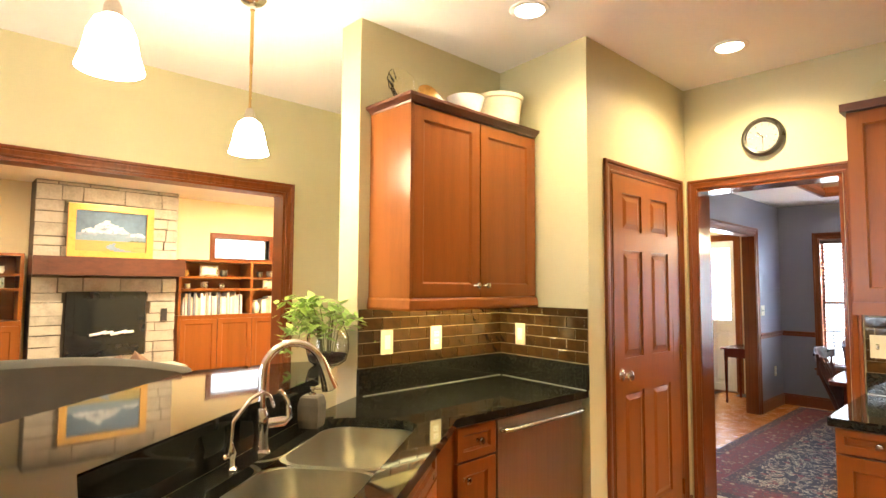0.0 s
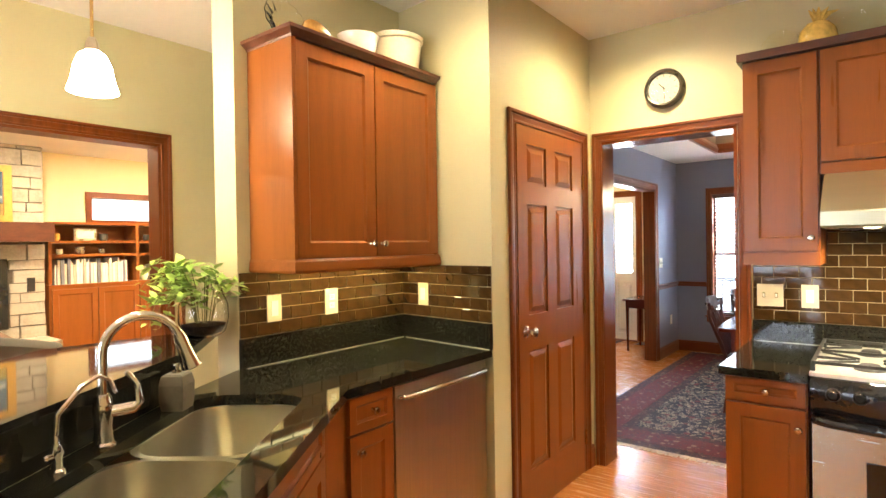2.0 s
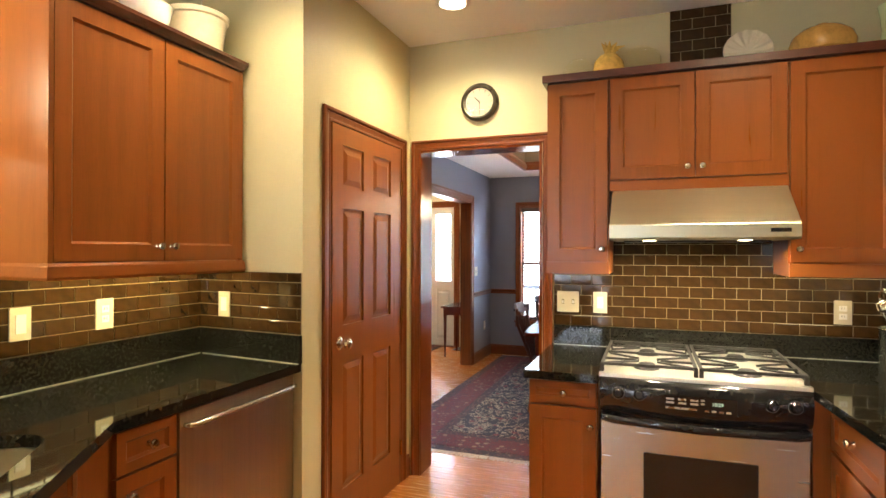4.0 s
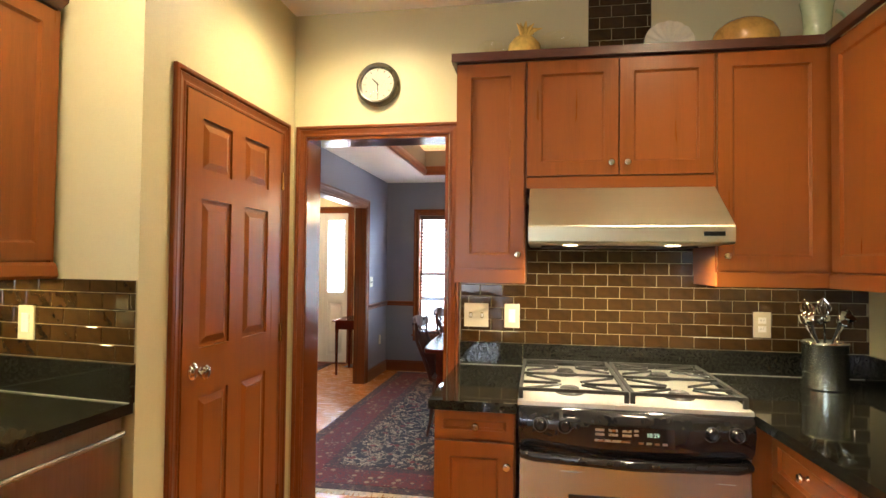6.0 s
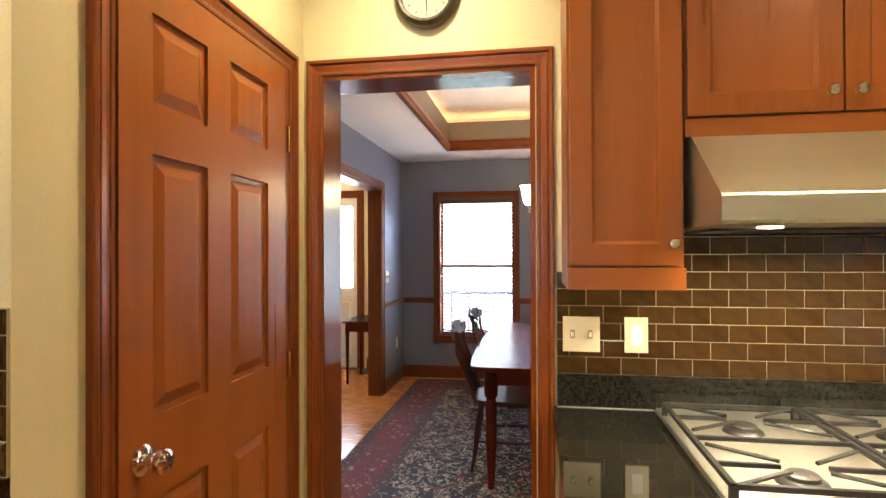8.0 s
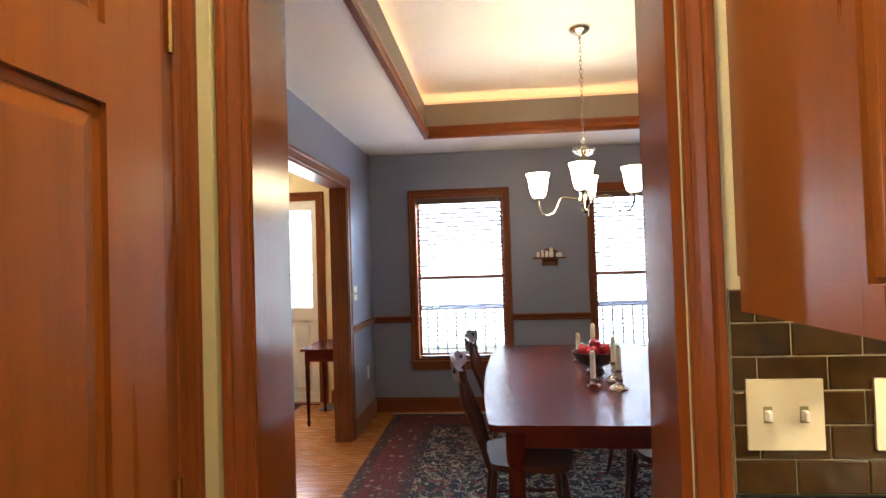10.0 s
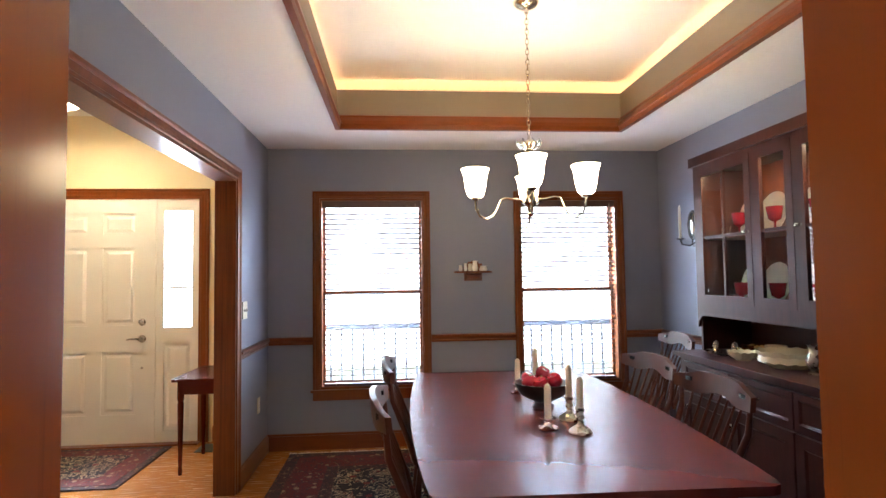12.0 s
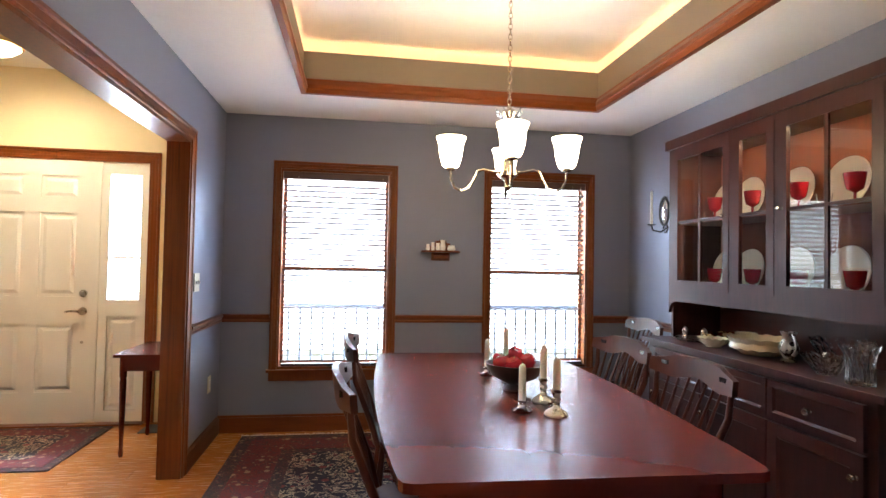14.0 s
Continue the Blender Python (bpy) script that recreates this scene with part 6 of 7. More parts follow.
for x, y, prof, mat, hgt, lab in ((5.44, 0.775, LOW, M["chrome"], 0.14, "ivory candle in a low silver holder"), (5.37, 0.665, TALL, M["pewter"], 0.125, "ivory candle in a pewter candlestick"), (5.575, 0.645, TALL, M["pewter"], 0.14, "ivory candle in a pewter candlestick"), (6.14, 0.745, LOW, M["chrome"], 0.14, "ivory candle in a low silver holder"), (6.10, 0.66, TALL, M["pewter"], 0.15, "ivory candle in a pewter candlestick")):
    st = thing("candlestick", (x, y, 0.76), lab, "candlestick", "candles on the table")
    part("stick", lathe(bmesh.new(), prof, (x, y, 0.76), 24), mat, st, "", True)
    z0 = 0.76 + prof[-1][1] - 0.006
    cd = part("candle", lathe(bmesh.new(), [(0.0138, 0), (0.0142, hgt * 0.5), (0.0135, hgt - 0.014), (0.008, hgt - 0.004), (0.0, hgt)], (x, y, z0), 16), M["wax"], st, "ivory wax candle", True)
    part("wick", tube(bmesh.new(), [(x, y, z0 + hgt - 0.003), (x + 0.001, y, z0 + hgt + 0.01)], 0.0009, 5), M["black"], cd)

# hutch on the side wall
HX0, HX1 = 5.13, 6.645
hu = thing("china_hutch", ((HX0 + HX1) / 2, -0.7, 0), "dark wooden china hutch with glazed doors, full of dishes", "hutch")
part("base_body", box(bmesh.new(), HX0 - 0.02, HX1 + 0.03, -0.895, -0.430, 0.08, 0.852), M["hutch"], hu)
part("plinth", box(bmesh.new(), HX0, HX1 + 0.01, -0.895, -0.465, 0.0, 0.08), M["dark"], hu)
part("counter", B(HX0 - 0.07, HX1 + 0.08, -0.897, -0.402, 0.852, 0.88, bevel=0.006), M["hutch"], hu, "dark polished counter")
HB = Side((0, -0.430, 0), (1, 0, 0), (0, 1, 0))
q3 = HB.n.to_track_quat("Z", "Y").to_matrix().to_4x4()
wd = (HX1 - HX0 - 0.08) / 3
for k in range(3):
    a = HX0 + 0.02 + k * (wd + 0.01)
    d1 = cab_door(hu, HB, a, a + wd, 0.66, 0.83, 0.0, M["hutch"], None, "drawer_front", 0.03)
    d2 = cab_door(hu, HB, a, a + wd, 0.10, 0.645, 0.0, M["hutch"], None, "door", 0.055)
    knob(d1, HB, a + wd / 2, 0.745, 0.02)
    knob(d2, HB, a + wd - 0.03 if k else a + 0.03, 0.56, 0.02)
UB, UT, UF = 1.165, 2.055, -0.56
for nm, d in (("side", (HX0, HX0 + 0.02, -0.895, UF, UB, UT)), ("side", (HX1 - 0.02, HX1, -0.895, UF, 0.882, UT)), ("floor_board", (HX0 + 0.02, HX1 - 0.02, -0.895, UF, UB, UB + 0.02)), ("top_board", (HX0 + 0.02, HX1 - 0.02, -0.895, UF, UT - 0.02, UT)), ("back", (HX0 + 0.02, HX1 - 0.02, -0.895, -0.885, UB + 0.02, UT - 0.02)), ("shelf", (HX0 + 0.02, HX1 - 0.02, -0.884, UF - 0.03, 1.585, 1.60)), ("bracket", (HX0, HX0 + 0.02, -0.895, UF, 0.882, UB))):
    part(nm, box(bmesh.new(), *d), M["hutch_lit_inside"] if nm in ("back", "shelf", "floor_board") else M["hutch"], hu, "red cherry interior with warm lamp glow in its colour" if nm == "back" else "")
part("back_board", box(bmesh.new(), HX0 + 0.021, HX1 - 0.021, -0.893, -0.883, 0.882, UB), M["dark"], hu, "near-black back board")
# shaped apron over the counter
UP = Side((0, UF, 0), (1, 0, 0), (0, 1, 0))
bm = bmesh.new()
UP.box(bm, HX0, HX1, 0, 0.02, UB - 0.055, UB + 0.065)
for s, x in ((1, HX0), (-1, HX1)):
    for k in range(6):
        a0, a1 = radians(90 * k / 6), radians(90 * (k + 1) / 6)
        x0, x1 = sorted((x + s * 0.10 * (1 - math.sin(a1)), x + s * 0.10 * (1 - math.sin(a0))))
        UP.box(bm, x0, x1, 0, 0.02, UB - 0.055 - 0.10 * (1 - math.cos(a0)), UB - 0.0545)
part("apron", bm, M["hutch"], hu)
UCOL = [(6.073, 6.600, 2, "door"), (5.748, 6.042, 1, "fixed_light"), (5.186, 5.719, 2, "door")]
for a, b, n, nm in UCOL:
    bm = bmesh.new()
    s = 0.05
    z0, z1 = 1.19, 2.03
    UP.ring(bm, a, b, z0, z1, s, 0.0, 0.022)
    dr = part(nm, soften(bm, 0.0015), M["hutch"], hu, "glazed dark wood door" if n == 2 else "glazed fixed panel")
    zm = 1.595
    part("glazing_bar", UP.box(bmesh.new(), a + s, b - s, 0.004, 0.018, zm - 0.008, zm + 0.008), M["hutch"], dr)
    if n == 2:
        part("glazing_bar", UP.box(bmesh.new(), (a + b) / 2 - 0.009, (a + b) / 2 + 0.009, 0.0045, 0.0185, z0 + 0.05, z1 - 0.05), M["hutch"], dr)
    for zz0, zz1 in ((z0 + 0.05, zm - 0.008), (zm + 0.008, z1 - 0.05)):
        cuts = [(a + s, (a + b) / 2 - 0.009), ((a + b) / 2 + 0.009, b - s)] if n == 2 else [(a + s, b - s)]
        for c, d in cuts:
            g = part("pane", UP.box(bmesh.new(), c, d, 0.009, 0.012, zz0, zz1), M["glass"], dr, "clear glass pane")
            g.visible_shadow = False
    if n == 2:
        knob(dr, UP, a + 0.024 if a > 6 else b - 0.024, 1.60, 0.022, r=0.011)
bm = bmesh.new()
for a, b in ((HX0, 5.185), (5.72, 5.747), (6.043, 6.072), (6.601, HX1)):
    UP.box(bm, a, b, 0, 0.02, UB + 0.065, UT)
UP.box(bm, HX0, HX1, 0, 0.0195, 2.03, UT)
part("face_frame", bm, M["hutch"], hu)
part("cornice", sweep(bmesh.new(), [(HX1, -0.893, UT), (HX1, UF + 0.02, UT), (HX0, UF + 0.02, UT), (HX0, -0.893, UT)], [(-a, b) for a, b in ((-0.02, 0), (0.004, 0), (0.008, 0.012), (0.026, 0.034), (0.044, 0.042), (0.050, 0.058), (-0.02, 0.058))]), M["hutch"], hu, "moulded cornice")
for x in (5.47, 5.90, 6.33):
    area_lamp("hutch_lamp", (x, -0.68, UT - 0.025), (x, -0.76, 0), 0.05, 0.05, 5.5, WARM, "DISK")
# plates and goblets on the two shelves
GOB = [(0.036, 0.0), (0.036, 0.003), (0.009, 0.008), (0.006, 0.02), (0.007, 0.052), (0.018, 0.058), (0.036, 0.070), (0.043, 0.10), (0.050, 0.148), (0.048, 0.148), (0.041, 0.10), (0.033, 0.075), (0.012, 0.064), (0, 0.062)]
for zs in (1.186, 1.601):
    for x, gx in ((6.49, 6.376), (6.29, 6.06), (5.945, 5.745), (5.636, 5.44)):
        pl = thing("plate", (x, -0.85, zs), "white china dinner plate standing in the hutch", "plate", "plates in the hutch")
        bm = lathe(bmesh.new(), plate_prof(0.125), (0, 0, 0), 32)
        bm.transform(Matrix.Translation((x, -0.845, zs + 0.122)) @ pose(0, 0, 0, -80))
        part("body", bm, M["china"], pl, "", True)
        gb = thing("goblet", (gx, -0.67, zs), "ruby red glass goblet in the hutch", "goblet", "goblets in the hutch")
        part("glass", lathe(bmesh.new(), [(a * 0.86, b * 0.88) for a, b in GOB], (gx, -0.67, zs + 0.0005), 24), M["ruby"], gb, "", True)
    for x in (6.55, 6.27, 5.88, 5.62):
        cup = thing("glass_cup", (x, -0.70, zs), "small clear glass cup in the hutch", "cup", "cups in the hutch")
        part("glass", lathe(bmesh.new(), [(0.022, 0), (0.026, 0.004), (0.034, 0.05), (0.035, 0.065), (0.033, 0.065), (0.031, 0.05), (0.022, 0.008), (0, 0.008)], (x, -0.69, zs + 0.0005), 18), M["glass"], cup, "", True)
# dishes on the counter
def cut_prof(r, h):
    """A thick-walled bowl with several bands for facets."""
    out = [(0.35 + 0.65 * (k / 5) ** 0.7, k / 5) for k in range(6)]
    return [(0, 0), (r * 0.35, 0)] + [(r * a, 0.006 + (h - 0.006) * b) for a, b in out] + [((a - 0.07) * r, 0.012 + (h - 0.012) * b) for a, b in out[::-1]] + [(0, 0.012)]


HT = 0.8805
tr = dish("tray", (6.50, -0.62, HT), [(0, 0), (0.09, 0), (0.12, 0.014), (0.123, 0.016), (0.09, 0.006), (0, 0.005)], M["pewter"], "small oval pewter tray on the hutch", "tray")
for x, y in ((6.56, -0.60), (6.46, -0.66)):
    dish("salt_shaker", (x, y, HT + 0.007), [(0, 0), (0.016, 0), (0.018, 0.006), (0.012, 0.02), (0.02, 0.04), (0.018, 0.055), (0.01, 0.066), (0, 0.07)], M["pewter"], "small turned pewter shaker on the tray", "shaker")
dish("dish", (6.41, -0.765, HT), bowl_prof(0.13, 0.05), M["brass"], "fluted gilt dish on the hutch", "dish", ribs=0.12)
dish("dish", (6.245, -0.575, HT), bowl_prof(0.085, 0.05), M["ceramic"], "small fluted cream dish on the hutch", "dish", ribs=0.1)
cj = dish("cream_jug", (6.225, -0.76, HT), [(0, 0), (0.04, 0), (0.052, 0.02), (0.056, 0.05), (0.058, 0.08), (0.055, 0.08), (0.05, 0.05), (0.04, 0.01), (0, 0.008)], M["ceramic"], "cream china cup with handle on the hutch", "cup")
part("handle", tube(bmesh.new(), arc((6.283, -0.76, HT + 0.045), 0.022, -90, 90, (1, 0, 0), (0, 0, 1), 8), 0.005, 6), M["ceramic"], cj, "", True)
dish("serving_bowl", (5.98, -0.655, HT), [(0, 0), (0.09, 0), (0.10, 0.012), (0.145, 0.03), (0.14, 0.06), (0.155, 0.085), (0.15, 0.086), (0.13, 0.06), (0.13, 0.035), (0.08, 0.015), (0, 0.014)], M["ceramic"], "wide cream serving bowl with a scalloped rim", "bowl", ribs=0.2)
pt = dish("pitcher", (5.765, -0.635, HT), [(0, 0), (0.035, 0), (0.036, 0.006), (0.02, 0.014), (0.038, 0.04), (0.045, 0.065), (0.03, 0.10), (0.027, 0.12), (0.036, 0.14), (0.033, 0.14), (0.022, 0.12), (0, 0.05)], M["pewter"], "small silver cream pitcher on the hutch", "pitcher")
part("handle", tube(bmesh.new(), arc((5.725, -0.615, HT + 0.085), 0.048, 100, 260, (1, -0.4, 0), (0, 0, 1), 10), 0.005, 6), M["pewter"], pt, "", True)
for x, y, r_, h_, lab in ((5.585, -0.745, 0.125, 0.125, "large cut glass bowl on the hutch"), (5.45, -0.545, 0.095, 0.08, "low cut glass bowl on the hutch")):
    dish("glass_bowl", (x, y, HT), cut_prof(r_, h_), M["crystal"], lab, "bowl", steps=32, cut=0.004)
dish("glass_vase", (5.255, -0.505, HT), [(0, 0), (0.045, 0), (0.05, 0.01), (0.045, 0.06), (0.055, 0.12), (0.07, 0.15), (0.066, 0.15), (0.048, 0.12), (0.038, 0.06), (0.04, 0.014), (0, 0.012)], M["crystal"], "flared cut glass vase on the hutch", "vase", steps=24, cut=0.0025)
dish("glass_jar", (5.16, -0.70, HT), [(0, 0), (0.04, 0), (0.055, 0.03), (0.05, 0.07), (0.03, 0.09), (0.035, 0.10), (0.01, 0.12), (0, 0.12)], M["glass"], "lidded cut glass jar on the hutch", "jar")

# candle sconce with a small round mirror
sc_ = thing("wall_sconce", (7.28, -0.90, 1.58), "black iron candle sconce with a round mirror", "sconce")
qs = DSOUTH.n.to_track_quat("Z", "Y").to_matrix().to_4x4()
part("mirror_rim", lathe(bmesh.new(), [(0.082, 0), (0.086, 0.006), (0.08, 0.014), (0.07, 0.012), (0.07, 0)], DSOUTH.p(7.305, 0.002, 1.745), 28, qs @ pose(0, 0, 0) @ Matrix.Diagonal((0.8, 1.35, 1, 1))), M["iron"], sc_, "", True)
part("mirror", lathe(bmesh.new(), [(0.072, 0.0), (0.072, 0.006), (0.055, 0.015), (0.032, 0.022), (0.012, 0.0245), (0, 0.025)], DSOUTH.p(7.305, 0.002, 1.745), 28, qs @ Matrix.Diagonal((0.8, 1.35, 1, 1))), M["chrome"], sc_, "domed oval mirror", True)
part("arm", tube(bmesh.new(), [DSOUTH.p(7.25, 0.004, 1.62), DSOUTH.p(7.28, 0.05, 1.585), DSOUTH.p(7.33, 0.085, 1.60), DSOUTH.p(7.345, 0.09, 1.64)], 0.006, 8), M["iron"], sc_, "", True)
part("arm", tube(bmesh.new(), arc(DSOUTH.p(7.25, 0.03, 1.61), 0.03, 0, 300, (1, 0, 0), (0, 0, 1), 12), 0.005, 6), M["iron"], sc_, "", True)
part("drip_pan", lathe(bmesh.new(), [(0.012, 0), (0.03, 0.006), (0.032, 0.01), (0.012, 0.008)], DSOUTH.p(7.345, 0.09, 1.635), 16), M["iron"], sc_, "", True)
part("candle", lathe(bmesh.new(), [(0.010, 0), (0.010, 0.24), (0.006, 0.258), (0, 0.262)], DSOUTH.p(7.345, 0.09, 1.642), 14), M["wax"], sc_, "tall ivory candle", True)

# little shelf between the windows
sf = thing("wall_shelf", (7.86, 0.735, 1.37), "small scalloped wooden wall shelf", "shelf")
bm = bmesh.new()
half_ = [(0.0, -0.16)] + [(0.11 * math.sin(radians(a)), -0.16 * math.cos(radians(a))) for a in range(15, 180, 15)] + [(0.0, 0.16)]
lo = [bm.verts.new(DEAST.p(0.735 + u, d + 0.001, 1.405)) for d, u in half_]
hi = [bm.verts.new(DEAST.p(0.735 + u, d + 0.001, 1.42)) for d, u in half_]
bm.faces.new(lo), bm.faces.new(hi[::-1])
for i in range(len(lo)):
    j = (i + 1) % len(lo)
    bm.faces.new((lo[i], lo[j], hi[j], hi[i]))
part("board", bm, M["trim_flat"], sf)
part("bracket", DEAST.frustum(bmesh.new(), 0.66, 0.81, 1.34, 1.405, 0.001, 0.03, 0.02), M["trim_flat"], sf)
bm = bmesh.new()
for k in range(7):
    u = -0.09 + 0.18 * k / 6
    DEAST.box(bm, 0.735 + u - 0.015, 0.735 + u + 0.015, 0.001, 0.012, 1.42, 1.45 + 0.055 * math.cos(u / 0.09 * 1.4))
part("back", bm, M["trim_flat"], sf)
for u, h_, w_, nm, lab in ((0.11, 0.05, 0.018, "figurine", "tiny white china box on the shelf"), (0.07, 0.065, 0.016, "figurine", "tiny white china house on the shelf"), (0.03, 0.06, 0.02, "figurine", "tiny white china jug on the shelf"), (-0.01, 0.085, 0.024, "figurine", "small white china pitcher on the shelf"), (-0.08, 0.042, 0.036, "figurine", "small white china dish on the shelf")):
    dish(nm, DEAST.p(0.735 + u, 0.05, 1.4205), [(0, 0), (w_ * 0.8, 0), (w_, h_ * 0.3), (w_ * 0.75, h_ * 0.8), (w_ * 0.85, h_), (0, h_)], M["china"], lab, "ornament", steps=14)

outlet_plate(DNORTH, 7.165, 1.165, 0.001, 0.115, 0.118, "double toggle switch", "almond switch plate beside the foyer opening")
outlet_plate(DNORTH, 7.56, 0.43, 0.001, 0.07, 0.115, "outlet", "almond outlet low on the blue wall")

# ---- foyer ----
fd = thing("door_2", (8.24, 3.9, 0), "closed white six-panel front door with a lever handle", "door", kind="structure")
FD = Side((8.235, 0, 0), (0, 1, 0), (-1, 0, 0))
u0, u1 = 3.472, 4.372
cols = ((u0 + 0.115, (u0 + u1) / 2 - 0.055), ((u0 + u1) / 2 + 0.055, u1 - 0.115))
rows = ((0.25, 0.78), (1.0, 1.66), (1.77, 1.955))
bm = bmesh.new()
for a, b in ((u0, cols[0][0]), (cols[0][1], cols[1][0]), (cols[1][1], u1)):
    FD.box(bm, a, b, 0, 0.04, 0.01, 2.08)
for c in cols:
    z = 0.01
    for r in rows:
        FD.box(bm, c[0], c[1], 0, 0.04, z, r[0])
        z = r[1]
    FD.box(bm, c[0], c[1], 0, 0.04, z, 2.08)
part("slab", bm, M["white_paint"], fd)
for c in cols:
    for r in rows:
        bm = FD.box(bmesh.new(), c[0], c[1], 0.001, 0.031, r[0], r[1])
        FD.frustum(bm, c[0] + 0.02, c[1] - 0.02, r[0] + 0.02, r[1] - 0.02, 0.030, 0.039, 0.03)
        part("panel", bm, M["white_paint"], fd)
qf = FD.n.to_track_quat("Z", "Y").to_matrix().to_4x4()
hd = part("door_handle", lathe(bmesh.new(), [(0.032, 0), (0.032, 0.008), (0.014, 0.014), (0.012, 0.045), (0.016, 0.05), (0, 0.055)], FD.p(3.535, 0.04, 0.885), 20, qf), M["pewter"], fd, "satin nickel lever set", True)
part("lever", tube(bmesh.new(), [FD.p(3.535, 0.085, 0.885), FD.p(3.60, 0.088, 0.890), FD.p(3.645, 0.085, 0.882)], [0.009, 0.008, 0.006], 8), M["pewter"], hd, "", True)
part("deadbolt", lathe(bmesh.new(), [(0.03, 0), (0.03, 0.008), (0.022, 0.018), (0.016, 0.022), (0, 0.022)], FD.p(3.535, 0.04, 1.026), 20, qf), M["pewter"], fd, "round deadbolt", True)
part("peephole", lathe(bmesh.new(), [(0.012, 0), (0.01, 0.006), (0, 0.006)], FD.p(3.535, 0.04, 0.64), 14, qf), M["pewter"], fd, "", True)
sl = thing("window_3", (8.24, 3.22, 0), "white sidelight window beside the front door", "window", kind="structure")
bm = bmesh.new()
for q in ((3.072, 3.13, 0.0, 2.08), (3.362, 3.428, 0.0, 2.08), (3.13, 3.362, 0.0, 0.10), (3.13, 3.362, 0.85, 0.98), (3.13, 3.362, 1.98, 2.08)):
    FD.box(bm, q[0], q[1], 0.0, 0.035, q[2], q[3])
part("window_frame", bm, M["white_paint"], sl)
bm = FD.box(bmesh.new(), 3.13, 3.362, 0.002, 0.018, 0.10, 0.85)
for z0, z1 in ((0.13, 0.82),):
    FD.frustum(bm, 3.15, 3.342, z0, z1, 0.017, 0.032, 0.03)
part("panel", bm, M["white_paint"], sl)
g = part("pane", FD.box(bmesh.new(), 3.13, 3.362, 0.012, 0.017, 0.985, 1.98), M["pane"], sl, "clear glass pane")
g.visible_shadow = False
part("glazing_bar", FD.box(bmesh.new(), 3.13, 3.362, 0.008, 0.024, 1.305, 1.325), M["white_paint"], sl)
part("mullion", FD.box(bmesh.new(), 3.428, 3.472, -0.03, 0.042, 0.0, 2.08), M["white_paint"], sl)
bm = casing(bmesh.new(), FRONT, 3.055, 4.39, 2.10, 0.07)
FRONT.box(bm, 3.055, 3.072, -0.10, 0.012, 0, 2.10), FRONT.box(bm, 4.373, 4.39, -0.10, 0.012, 0, 2.10), FRONT.box(bm, 3.072, 4.373, -0.10, 0.012, 2.08, 2.10)
structure("trim_front_door", bm, M["trim"], "stained wood casing of the front door", "trim")
structure("threshold", B(8.12, 8.34, 3.055, 4.39, -0.004, 0.012), M["trim_flat"], "wooden threshold under the front door", "trim")

ct = thing("console_table", (7.62, 2.77, 0), "small cherry console table with tapered legs", "console table")
part("top", B(7.31, 7.94, 2.56, 2.955, 0.662, 0.682, bevel=0.004), M["table"], ct)
for d in ((7.36, 7.88, 2.90, 2.92), (7.36, 7.88, 2.60, 2.62), (7.36, 7.38, 2.62, 2.90), (7.86, 7.88, 2.62, 2.90)):
    part("apron", B(*d, 0.565, 0.662), M["table"], ct)
for x in (7.38, 7.86):
    for y in (2.60, 2.915):
        part("leg", lathe(bmesh.new(), [(0.011, 0), (0.016, 0.03), (0.012, 0.05), (0.018, 0.28), (0.021, 0.50), (0.016, 0.515), (0.023, 0.525), (0.023, 0.662)], (x, y, 0), 12), M["table"], ct, "", True)
vt = thing("floor_register", (7.95, 2.8, 0), "dark metal floor register under the console", "floor vent")
part("frame", B(7.90, 8.12, 2.86, 3.0, 0.0, 0.006, bevel=0.001), M["iron"], vt)

fr = thing("rug", (7.62, 3.95, 0), "small oriental entry rug by the front door", "rug")
part("ground_band", B(7.15, 8.09, 3.24, 4.72, 0.0, 0.008, bevel=0.003), M["rug_edge"], fr, "dark outer band")
part("red_band", B(7.21, 8.03, 3.30, 4.66, 0.002, 0.010, bevel=0.001), M["rug_band"], fr, "deep red floral band")
part("field", B(7.36, 7.88, 3.46, 4.50, 0.003, 0.0115, bevel=0.001), M["rug_field"], fr, "dark floral field")

fl = thing("ceiling_light", (7.47, 3.83, 2.64), "lit dome ceiling light with a brass rim", "ceiling light")
part("dome", lathe(bmesh.new(), [(0.0, 2.640), (0.06, 2.646), (0.12, 2.670), (0.16, 2.705), (0.165, 2.720), (0, 2.720)], (7.47, 3.83, 0), 32), M["shade"], fl, "glowing frosted dome", True)
part("rim", lathe(bmesh.new(), [(0.16, 2.705), (0.175, 2.710), (0.178, 2.730), (0.16, 2.745), (0.02, 2.760), (0.02, 2.80), (0, 2.80), (0, 2.730), (0.15, 2.725)], (7.47, 3.83, 0), 32), M["brass"], fl, "brass rim and stem", True)

